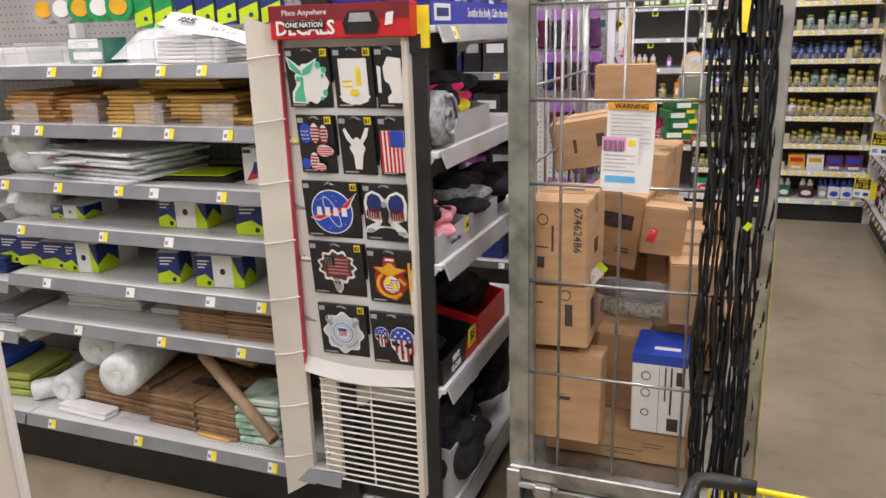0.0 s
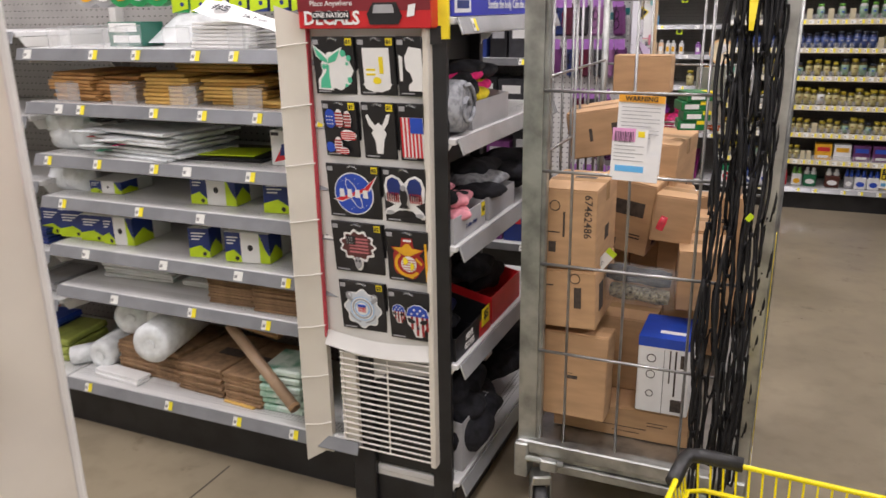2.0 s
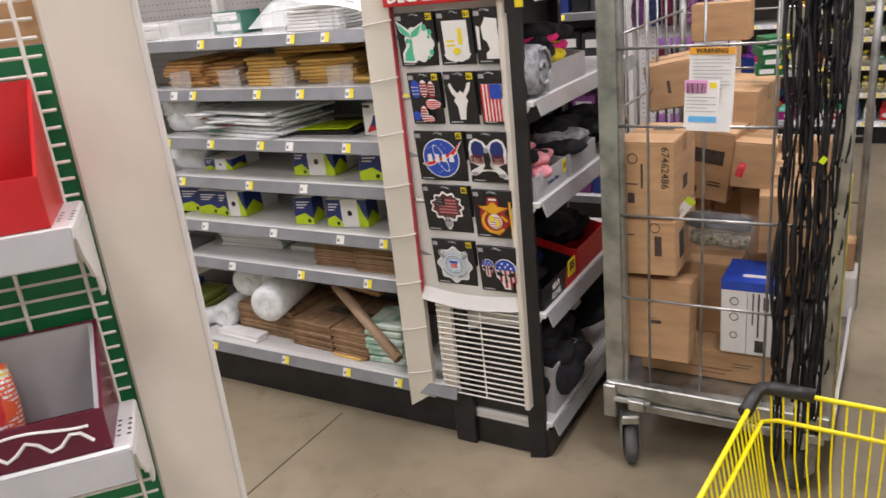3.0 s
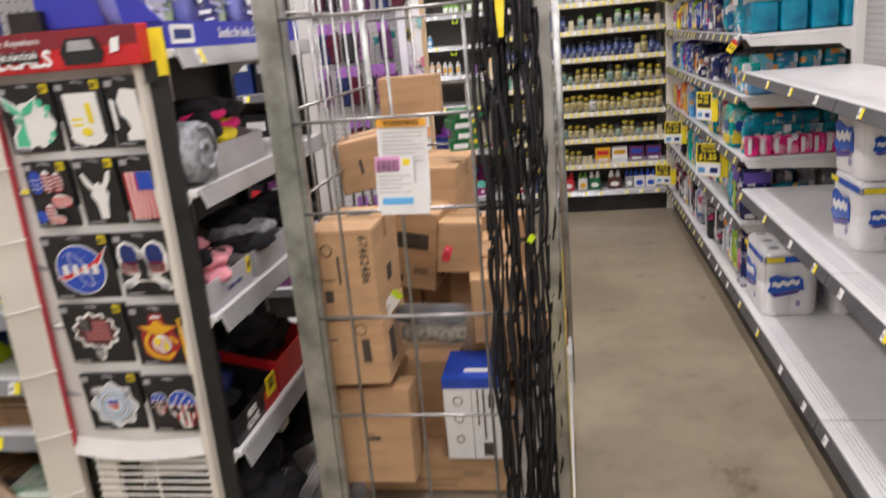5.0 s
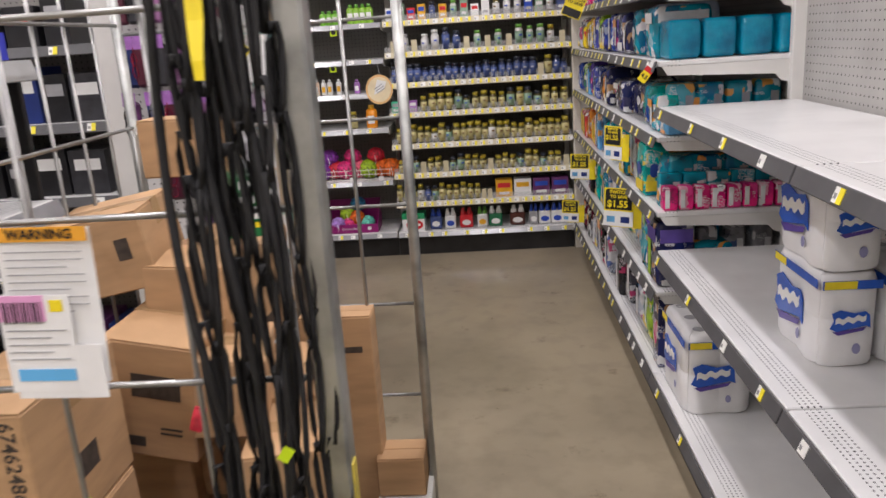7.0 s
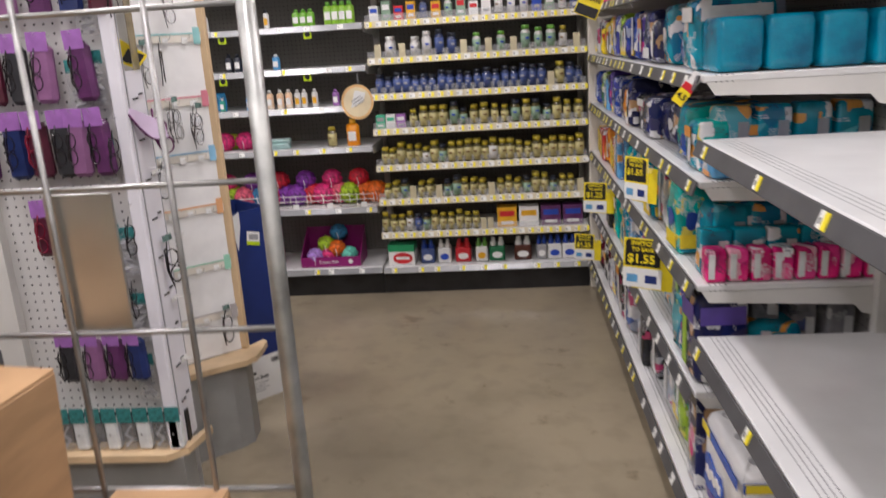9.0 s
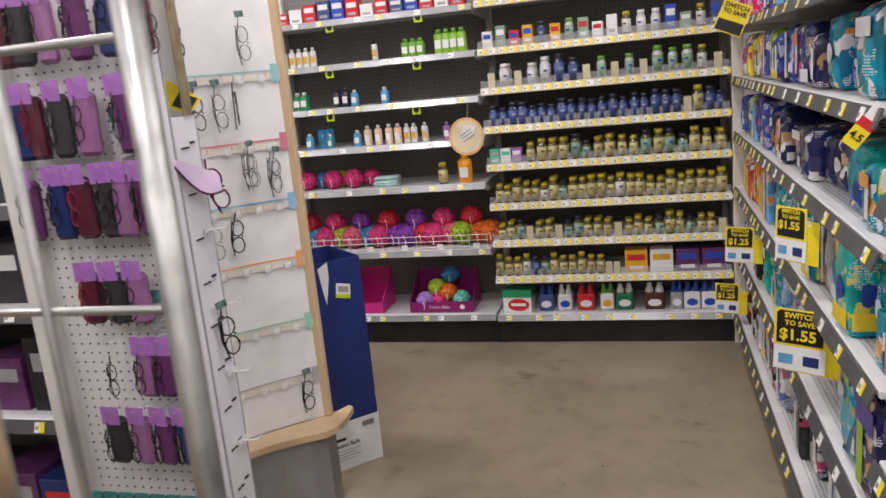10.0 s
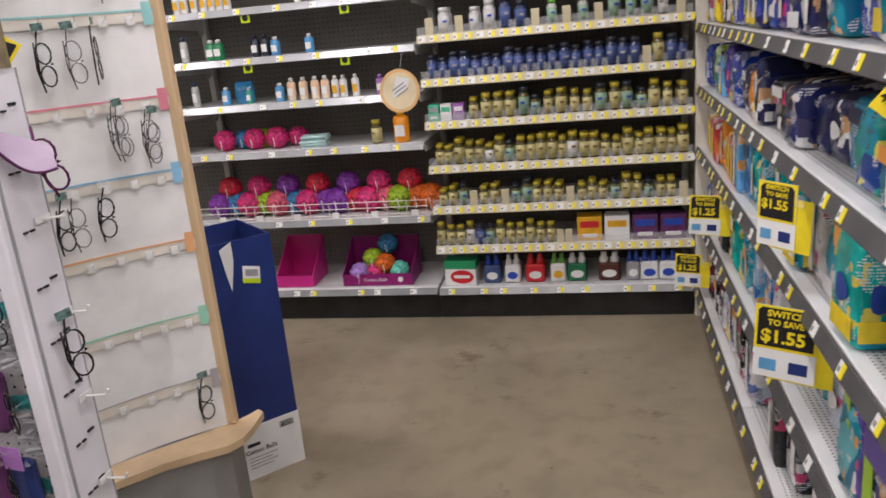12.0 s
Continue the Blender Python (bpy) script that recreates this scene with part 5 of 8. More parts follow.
flat_stack("folded_boxes", pose(-1.478, 1.755, 0.563, 0, 0, 2), 0.24, 0.3, 9, 0.0095, CORR, "stack of folded brown shipping cartons", "folded boxes", 37, 0.004, "folded cartons")
flat_stack("folded_boxes", pose(-2.14, 1.8, 0.219, 0, 0, -3), 0.3, 0.26, 9, 0.0135, CORR, "stack of folded brown cartons on the lowest shelf", "folded boxes", 38, 0.006, "folded cartons")
flat_stack("folded_boxes", pose(-1.835, 1.765, 0.219, 0, 0, -3), 0.2, 0.28, 8, 0.0135, CORR, "stack of folded brown cartons on the lowest shelf", "folded boxes", 39, 0.006, "folded cartons")
flat_stack("folded_boxes", pose(-1.63, 1.75, 0.219, 0, 0, -3), 0.16, 0.28, 8, 0.0135, CORR, "stack of folded brown cartons on the lowest shelf", "folded boxes", 41, 0.006, "folded cartons")
for x, y in ((-1.73, 1.86), (-1.58, 1.84)):
    sgn_ = thing("carton_mark", pose(x, y, 0.329, 0, 0, -3), "dark printed panel on a folded carton", "print")
    part("panel", Geo().box((0, 0, 0), (0.1, 0.05, 0.0012)), INK, sgn_)
flat_stack("paper_stack", pose(-2.2, 1.735, 0.219, 0, 0, -4), 0.22, 0.06, 2, 0.011, PAPER, "flat white tissue packs", "paper", 42)
flat_stack("paper_stack", pose(-1.62, 1.735, 0.219, 0, 0, -4), 0.13, 0.02, 1, 0.008, MANILA, "single manila envelope on the lowest shelf", "paper", 43)
flat_stack("packing_paper", pose(-1.465, 1.735, 0.219, 0, 0, 5), 0.15, 0.16, 6, 0.026, mat("green_white_film", (0.62, 0.72, 0.64), 0.25, 0, 0.1, 14, 0.4, 40, col2=(0.05, 0.3, 0.16)), "green and white film packs in a stack", "film pack", 40, 0.008)


def wrap_roll(x, y, z, r, ln, rz, label="roll of clear bubble wrap"):
    th = thing("bubble_wrap_roll", pose(x, y, z, 0, 0, rz), label + " on the lowest shelf", "bubble wrap", "bubble wrap rolls")
    pr = [(0.02, 0.0), (r * 0.4, -0.004), (r * 0.86, -0.002), (r, 0.012), (r * 1.02, ln * 0.5), (r, ln - 0.012), (r * 0.86, ln), (0.02, ln)]
    part("roll", Geo().lathe(pr, 24, m=pose(0, 0, 0, -90, 0, 0)), BUBBLE, th, smooth=True)
    part("core", Geo().lathe([(0.018, -0.005), (0.018, ln + 0.004)], 12, m=pose(0, 0, 0, -90, 0, 0)), BUBBLE, th)
    return th


wrap_roll(-1.88, 1.70, 0.4, 0.07, 0.34, 12)
wrap_roll(-2.1, 1.84, 0.41, 0.066, 0.24, 22), wrap_roll(-1.965, 1.86, 0.415, 0.066, 0.24, 22), wrap_roll(-2.2, 1.77, 0.276, 0.055, 0.2, 8), wrap_roll(-2.34, 1.76, 0.256, 0.036, 0.2, -40)
tb = thing("cardboard_tube", pose(-1.305, 1.695, 0.28), "brown cardboard mailing tube leaning out of the shelf", "mailing tube")
part("tube", Geo().tube([(0, 0, 0), (-0.315, 0.11, 0.19)], 0.019, 16), mat("tube_paper", (0.42, 0.29, 0.19), 0.45, 0, 0.06, 20), tb, smooth=True)
part("rim", Geo().lathe([(0.012, 0), (0.0195, 0), (0.0195, 0.012), (0.012, 0.012)], 16, m=Matrix.Translation((0, 0, 0)) @ Vector((-0.315, 0.11, 0.19)).to_track_quat("Z", "Y").to_matrix().to_4x4()), CARD_D, tb)
for x0, x1 in ((-1.9, -1.62), (-1.5, -1.22)):
    fb = thing("flat_carton", pose(x0, 1.9, 0.45, 0, 8, 0), "flat brown carton board tucked under the shelf", "carton board")
    part("board", Geo().box((0, 0, 0), (x1 - x0 + 0.12, 0.26, 0.018), 0.004), CARD, fb)
cx = thing("tape_box", pose(-2.02, 1.84, 1.37), "dark green tape box with white print", "tape box")
part("box", Geo().box((0, 0, 0), (0.14, 0.1, 0.075), 0.002), mat("tape_green", (0.02, 0.13, 0.09), 0.35), cx)
part("white_top", slab(rect_poly(0.005, 0.045, 0.12, 0.072), 0.001), CW, cx)
part("print_bar", slab(rect_poly(0.02, 0.012, 0.13, 0.034), 0.001), CW, cx)
cx = thing("label_box", pose(-1.395, 1.8, 1.028), "white box with a red and navy picture", "label box")
part("box", Geo().box((0, 0, 0), (0.07, 0.06, 0.105), 0.002), CW, cx)
part("picture", slab([(0.01, 0.01), (0.05, 0.02), (0.06, 0.06), (0.035, 0.05)], 0.001), CR, cx)
part("picture", slab([(0.03, 0.03), (0.06, 0.035), (0.06, 0.07), (0.04, 0.065)], 0.0018), CN, cx)
part("print_bar", slab(rect_poly(0.004, 0.09, 0.03, 0.1), 0.001), CK, cx)
for i, (x, z) in enumerate(((-2.26, 1.075), (-2.17, 1.075), (-2.22, 1.125), (-2.3, 1.13), (-2.3, 0.925), (-2.24, 0.93))):
    pouch("foam_bag", pose(x, 1.84, z - 0.045, 0, 8 * (i % 2), 0), 0.13, 0.09, 0.12, BUBBLE, "soft bag of white packing foam", "packing foam", "foam bags")
sg = thing("poly_mailer", pose(-1.42, 1.74, 1.44, -65, 14, 10), "long white poly mailer lying on the stack, marked 5", "mailer")
part("mailer", Geo().grid(lambda u, v: (-0.15 + 0.3 * u, 0.006 * math.sin(7 * u + 3 * v), 0.075 * v), 10, 4), CW, sg, smooth=True)
text("#5", 0.045, CK, sg, pose(-0.08, -0.008, 0.04) @ FRONT, bold=0.001)
text("26.7 cm", 0.024, CK, sg, pose(0.03, -0.008, 0.03) @ FRONT)
fm = thing("poly_sheet", pose(-1.75, 1.86, 1.38), "loose pale poly mailer sheet standing on the shelf", "mailer")
part("sheet", Geo().grid(lambda u, v: (-0.14 + 0.3 * u, 0.03 * math.sin(3 * u) + 0.05 * v, (0.02 + 0.12 * math.sin(2.2 * u)) * v), 10, 4), BUBBLE, fm, smooth=True)
for i in range(4):
    for z in (1.37, 1.2):
        dv = thing("shelf_divider", pose(-2.12 + 0.235 * i, 1.735, z), "clear plastic shelf divider with a front fin", "divider", "shelf dividers")
        part("fin", Geo().box((0, 0, 0.001), (0.0025, 0.3, 0.065)), CLEAR, dv)
        part("front_plate", Geo().box((-0.05, 0, 0.001), (0.05, 0.0025, 0.06)), CLEAR, dv)
        part("bright_edge", Geo().tube([(-0.05, 0, 0.002), (-0.05, 0, 0.06), (0.05, 0, 0.06), (0.05, 0, 0.002)], 0.0009, 4), CS, dv)
        part("bright_edge", Geo().tube([(0.001, 0, 0.065), (0.001, 0.3, 0.065)], 0.0009, 4), CS, dv)
# hanging tape packs above
TGREEN = mat("green_tape", (0.02, 0.3, 0.09), 0.3, 0, 0.1, 20)
for i in range(12):
    x = -2.16 + 0.075 * i
    if i < 5:
        th = thing("tape_roll", pose(x, 1.92, 1.535, 0, 0, 10), "hanging roll of packing tape", "tape", "hanging tape rolls")
        part("tape", Geo().lathe([(0.022, -0.022), (0.045, -0.022), (0.045, 0.022), (0.022, 0.022), (0.022, -0.022)], 18, m=pose(0, 0, 0, 90, 0, 0)), TGREEN if i > 1 else CS, th)
        part("card", slab(ring_poly(0.03, 0.026, 16), 0.002), CW if i % 2 else CO, th, m=pose(0, -0.023, 0))
    else:
        th = thing("tape_pack", pose(x, 1.92, 1.47, 0, 0, 6), "hanging lime and navy tape pack", "tape", "hanging tape packs")
        part("card", Geo().box((-0.03, 0, 0), (0.03, 0.03, 0.12), 0.002), CN if i > 6 else TGREEN, th)
        part("lime_front", slab([(-0.03, 0.0), (0.03, 0.012), (0.03, 0.06), (-0.03, 0.04)], 0.001), CL, th)
        part("navy_mark", slab(ring_poly(0.007, 0.007, 10, 0, 1, 0.008, 0.025), 0.002), CN, th)
# stationery in the neighbouring bay
LABG0 = mat("olive_carton", (0.33, 0.38, 0.08), 0.5, 0, 0.12, 20)
for i, (x, z, c) in enumerate(((-2.5, 0.22, LABG0), (-2.62, 0.22, CB), (-2.75, 0.22, CR), (-2.5, 0.503, CS), (-2.63, 0.503, PAPER), (-2.5, 0.683, CN), (-2.66, 0.683, CW))):
    flat_stack("notebook_stack", pose(x, 1.76, z, 0, 0, 5), 0.13, 0.22, 3 + i % 3, 0.03 if i < 3 else 0.012, c, "stack of boxed stationery", "stationery", 60 + i, 0.004)

# ---------- glasses corner ----------
LAVWHITE = mat("cool_white_board", (0.78, 0.77, 0.82), 0.4, 0, 0.04, 5)
TEALH = mat("teal_header", (0.03, 0.2, 0.2), 0.4, 0, 0.3, 60)
GC = thing("glasses_display", pose(0, 0, 0), "reading glasses display with pegboard, curved white panel and maple trim", "display stand")
part("pegboard", Geo().box((-1.1, 3.8, 0.42), (-0.695, 3.815, 1.9)), PEG, GC)
part("left_board", Geo().prism([(-1.185, 3.79), (-1.1, 3.77), (-1.1, 3.83), (-1.185, 3.83)], 2, 0.0, 1.9), WHITE, GC)
part("edge_post", Geo().box((-0.7, 3.745, 0.323), (-0.664, 3.766, 1.9), 0.004), LAVWHITE, GC)
part("edge_line", Geo().box((-0.6655, 3.7665, 0.324), (-0.6625, 3.7705, 1.9)), CS, GC)
part("edge_line", Geo().box((-0.6705, 3.876, 0.33), (-0.6665, 3.8795, 1.405)), CS, GC)
part("tinted_strip", Geo().prism([(-0.665, 3.824), (-0.6625, 3.824), (-0.6645, 3.866), (-0.667, 3.866)], 2, 1.406, 1.9), mat("bronze_mirror_film", (0.42, 0.36, 0.24), 0.25, 0.5, 0.25, 12, 0.1, 20), GC)
part("side_board", Geo().prism([(-0.69, 3.767), (-0.665, 3.767), (-0.668, 3.878), (-0.692, 3.878)], 2, 0.323, 1.405), LAVWHITE, GC)
for k in range(9):
    part("slot", Geo().box((-0.004, -0.016, 0), (0.002, -0.004, 0.004)).box((-0.004, 0.002, 0), (0.002, 0.014, 0.004)), CK, GC, m=pose(-0.6645, 3.812, 0.45 + 0.11 * k))
    part("slot", Geo().box((-0.004, -0.014, 0), (0.002, 0.005, 0.005)), CK, GC, m=pose(-0.6655, 3.85, 0.46 + 0.11 * k))
PA, PB = Vector((-0.975, 4.175)), Vector((-0.712, 4.45))     # the concave panel's two ends in plan
PN = Vector((PB.y - PA.y, PA.x - PB.x)).normalized()         # its outward side


def arc(u, off=0.0):
    p = PA.lerp(PB, u) + PN * (off - 0.018 * math.sin(math.pi * u))
    return (p.x, p.y)


part("curved_panel", Geo().grid(lambda u, v: (*arc(u), 0.352 + 1.55 * v), 14, 2), PAPER, GC, smooth=True)
part("return_board", Geo().prism([(-0.692, 3.88), (-0.675, 3.88), (-0.97, 4.165), (-0.985, 4.165)], 2, 0.0, 1.9), WHITE, GC)
part("maple_upright", Geo().box((-0.735, 4.448, 0.352), (-0.69, 4.475, 1.9), 0.004), WOOD, GC)
part("end_board", Geo().box((-0.99, 4.476, 0.0), (-0.71, 4.49, 1.9), 0.003), ZINC, GC)
STRIPC = [mat("strip_teal", (0.3, 0.6, 0.6), 0.4), mat("strip_pink", (0.75, 0.25, 0.32), 0.4), mat("strip_blue", (0.25, 0.5, 0.7), 0.4), mat("strip_orange", (0.8, 0.42, 0.2), 0.4), mat("strip_green", (0.3, 0.6, 0.45), 0.4), mat("strip_grey", (0.45, 0.42, 0.42), 0.4)]
CREAMST = mat("cream_hook_strip", (0.72, 0.68, 0.6), 0.4)
for i, z in enumerate((1.48, 1.27, 1.08, 0.89, 0.68, 0.49)):
    part("hook_strip", Geo().grid(lambda u, v: (*arc(u, 0.006), z + 0.026 * v), 12, 1), CREAMST, GC)
    part("hook_line", Geo().grid(lambda u, v: (*arc(u, 0.008), z + 0.025 + 0.005 * v), 12, 1), STRIPC[i], GC)
    part("strength_tab", Geo().grid(lambda u, v: (*arc(0.93 + 0.06 * u, 0.009), z - 0.008 + 0.055 * v), 3, 1), STRIPC[i], GC)
    for u in (0.3, 0.5, 0.68, 0.85):
        part("hook_tab", Geo().prism([(arc(u - 0.025, 0.009)), (arc(u + 0.025, 0.009)), (arc(u + 0.025, 0.011)), (arc(u - 0.025, 0.011))], 2, z - 0.006, z + 0.016), CW, GC)
        part("hook", Geo().tube([(*arc(u, 0.01), z + 0.004), (*arc(u, 0.05), z + 0.012), (*arc(u, 0.055), z + 0.024)], 0.0022, 6), CLEAR, GC)
wd = [(-0.93, 4.1), (-0.88, 4.152), (-0.8, 4.238), (-0.73, 4.29), (-0.66, 4.335), (-0.636, 4.38), (-0.632, 4.44), (-0.64, 4.53), (-0.662, 4.545), (-0.682, 4.5), (-0.712, 4.46), (-0.985, 4.18)]
part("maple_tray", Geo().prism(wd, 2, 0.328, 0.35), WOOD, GC)
part("grey_base", Geo().prism([(-0.93, 4.13), (-0.875, 4.182), (-0.79, 4.268), (-0.715, 4.325), (-0.68, 4.38), (-0.69, 4.47), (-0.99, 4.47), (-0.99, 4.19)], 2, 0.0, 0.327), GREY_LAM, GC)
part("maple_shelf", Geo().prism([(-1.12, 3.715), (-0.7, 3.715), (-0.65, 3.76), (-0.625, 3.89), (-0.64, 3.9), (-0.66, 3.82), (-1.12, 3.8)], 2, 0.3, 0.322), WOOD, GC)
part("grey_plinth", Geo().box((-1.1, 3.74, 0.0), (-0.66, 3.82, 0.3)), GREY_LAM, GC)
part("backing", Geo().box((-1.1, 3.8, 0.3), (-0.66, 3.82, 0.42)), BLACK, GC)
def visor(u, v):
    low = (-0.664 + 0.055 * u, 3.755 + 0.1 * u, 1.295 - 0.075 * u - 0.03 * math.sin(math.pi * u))
    top = (-0.664 + 0.045 * u, 3.765 + 0.097 * u, 1.312 - 0.05 * u)
    return tuple(a + (b - a) * v for a, b in zip(low, top))


part("visor", Geo().grid(visor, 14, 5), mat("lilac_visor", (0.62, 0.5, 0.66), 0.25, 0, 0.08, 10), GC, "lilac curved visor", smooth=True)
part("visor_rim", Geo().tube([visor(k / 14, 0) for k in range(15)], 0.003, 6), mat("plum_rim", (0.1, 0.02, 0.09), 0.3), GC, smooth=True)
sgc = part("switch_card", slab([(-0.05, -0.02), (0.02, -0.05), (0.05, -0.015), (-0.02, 0.035)], 0.002), CY, GC, "yellow and black price card", m=pose(-0.69, 3.86, 1.457, 0, 0, 25))
part("black_panel", slab([(-0.02, -0.025), (0.02, -0.042), (0.042, -0.014), (0.002, 0.005)], 0.001), CK, sgc, m=pose(0, -0.0022, 0))
LILAC = mat("lilac_card", (0.36, 0.15, 0.46), 0.3, 0, 0.1, 20)
CASES = [mat("maroon_case", (0.09, 0.012, 0.03), 0.35, 0, 0.2, 20), mat("plum_case", (0.12, 0.03, 0.12), 0.35, 0, 0.2, 20), mat("charcoal_case", (0.03, 0.03, 0.035), 0.5, 0, 0.2, 20), mat("navy_case", (0.015, 0.03, 0.13), 0.35, 0, 0.2, 20), mat("mauve_case", (0.3, 0.13, 0.28), 0.35, 0, 0.1, 20)]
FRAME = mat("glasses_frame", (0.015, 0.012, 0.014), 0.2, 0, 0.2, 30)
FRAME_R = mat("glasses_frame_red", (0.2, 0.01, 0.03), 0.2, 0, 0.2, 30)


def glasses_geo(g, thick=0.0017):
    """Folded reading glasses hanging by one arm: two lens rims one above the other and the arms."""
    for zc in (-0.055, -0.012):
        g.tube([(0.013 * math.cos(a * 0.524), 0, zc + 0.02 * math.sin(a * 0.524)) for a in range(12)], thick, 5, closed=True)
    g.tube([(0.008, 0, -0.034), (0.012, -0.002, -0.033), (0.009, 0, -0.031)], thick, 5)
    g.tube([(-0.01, 0.004, 0.01), (-0.014, 0.006, -0.04), (-0.008, 0.008, -0.085)], thick, 5)
    g.tube([(0.0, 0.004, 0.03), (-0.006, 0.006, 0.0), (-0.012, 0.006, -0.05)], thick, 5)
    return g


GL_MESH = {id(FRAME): glasses_geo(Geo()).mesh("frame", FRAME, True), id(FRAME_R): glasses_geo(Geo()).mesh("frame", FRAME_R, True)}


def case_pack(x, z, case, hi=0.14, only=False):
    th = thing("glasses_pack", pose(x, 3.775, z, 0, random.uniform(-3, 3), random.uniform(-18, 18)), "reading glasses with a soft case on a lilac hang card", "reading glasses", "hanging glasses packs")
    part("hook", Geo().tube([(0, 0.025, 0.0), (0, -0.06, 0.0), (0, -0.065, 0.008)], 0.002, 5), CLEAR, th)
    if not only:
        part("card", Geo().box((-0.026, -0.052, -0.038), (0.026, -0.05, 0.01)), LILAC, th)
        part("case", Geo().box((-0.026, -0.05, -hi - 0.05), (0.03, -0.018, -0.022), 0.011), case, th)
    part("frame", GL_MESH[id(FRAME if case is not CASES[0] else FRAME_R)], None, th, m=pose(-0.008, -0.06, -0.06))


PX = lambda px, py: -0.641 - (325 + 0.14 * (py - 200) - px) * 0.0015
for py, zz, row in ((0, 1.72, (20, 60, 110, 160, 215, 262)), (140, 1.505, (40, 82, 124, 168, 235)), (275, 1.31, (60, 104, 150, 190, 230, 268)), (432, 1.075, (150, 200, 245)), (565, 0.885, (255, 290)), (682, 0.7, (190, 240, 285, 325))):
    for j, px in enumerate(row):
        case_pack(PX(px, py), zz, CASES[(j * 2 + int(py / 40)) % 5], 0.12 if py < 400 else 0.1)
for px, py, zz in ((200, 565, 0.88), (340, 565, 0.88), (320, 432, 1.06), (300, 300, 1.29), (300, 20, 1.68)):
    case_pack(PX(px, py), zz, CASES[2], 0.1, True)
gm = random.Random(4)
WIRE_G = mat("glasses_wire", (0.1, 0.09, 0.09), 0.25, 0.5, 0.2, 30)
PLUM_F = mat("glasses_frame_plum", (0.12, 0.02, 0.09), 0.2, 0, 0.2, 30)
GL_WIRE, GL_PLUM = glasses_geo(Geo(), 0.0011).mesh("frame", WIRE_G, True), glasses_geo(Geo(), 0.0019).mesh("frame", PLUM_F, True)
LENS = mat("glasses_lens", (0.75, 0.77, 0.8), 0.05, 0, 0.05, 10, alpha=0.12)
TAGG = mat("tag_green", (0.12, 0.2, 0.18), 0.3, 0, 0.4, 120)
for u, z, kind, turn in ((0.29, 1.45, 0, 25), (0.46, 1.45, 1, 12), (0.6, 1.455, 0, 70), (0.62, 1.265, 1, -8), (0.655, 1.262, 1, 30), (0.82, 1.245, 1, 0), (0.845, 1.235, 1, 25), (0.46, 1.07, 0, -6), (0.2, 1.06, 0, 20), (0.27, 1.06, 1, 0), (0.85, 0.505, 0, 10), (0.72, 1.64, 1, 15), (0.2, 1.66, 0, 0)):
    th = thing("reading_glasses", pose(*arc(u, 0.04), z - 0.01, 0, gm.uniform(-6, 6), 46 + turn) @ Matrix.Diagonal((1.45, 1.2, 1.2, 1)), ("dark-framed", "thin wire-framed")[kind] + " reading glasses hanging by one arm", "reading glasses", "hanging glasses")
    part("frame", (GL_MESH[id(FRAME)], GL_WIRE)[kind], None, th)
    for zc in (-0.055, -0.012):
        part("lens", slab(ring_poly(0.0125, 0.0195, 12, 0, 1, 0, zc), 0.0008), LENS, th)
    part("lens_tag", Geo().box((-0.01, -0.002, 0.03), (0.01, 0.0, 0.045)), TAGG if turn > 0 else CLEAR, th)
th = thing("reading_glasses", pose(-0.635, 3.855, 1.265, 0, -14, 40) @ Matrix.Diagonal((1.5, 1.2, 1.2, 1)), "plum-framed reading glasses hung on the lilac visor", "reading glasses", "hanging glasses")
part("frame", GL_PLUM, None, th)
th = thing("reading_glasses", pose(-0.64, 3.825, 0.9, 0, -8, 60) @ Matrix.Diagonal((1.5, 1.2, 1.2, 1)), "dark-framed reading glasses hung on the side board", "reading glasses", "hanging glasses")
part("frame", GL_MESH[id(FRAME)], None, th)
part("lens_tag", Geo().box((-0.01, -0.002, 0.03), (0.01, 0.0, 0.045)), TAGG, th)
for z in (1.12, 0.93, 0.75, 0.56):
    part("side_hook", Geo().box((-0.662, 3.83, z), (-0.66, 3.87, z + 0.014)).tube([(-0.661, 3.85, z + 0.006), (-0.61, 3.845, z + 0.012), (-0.603, 3.844, z + 0.024)], 0.0026, 6), CW, GC)
for x, z in ((-0.735, 1.44), (-0.742, 1.23), (-0.738, 0.97), (-0.735, 0.78), (-0.79, 1.42), (-0.78, 0.98), (-0.735, 0.6), (-0.735, 1.62)):
    th = thing("clip_pack", pose(x, 3.79, z, 0, 0, gm.uniform(-15, 10)), "clear hang pack of grey cords with a teal header", "accessory pack", "accessory packs")
    part("pack", Geo().box((-0.028, -0.04, -0.12), (0.028, -0.012, -0.005), 0.006), POLY, th)
    part("header", Geo().box((-0.029, -0.03, -0.012), (0.029, -0.027, 0.022)), TEALH, th)
    part("item", Geo().tube([(0.018 * math.sin(k * 1.9), -0.026 + 0.008 * math.cos(k), -0.112 + 0.0055 * k) for k in range(18)], 0.006, 5), CS, th)
    part("hook", Geo().tube([(0, 0.012, 0.006), (0, -0.06, 0.006)], 0.002, 5), CLEAR, th)
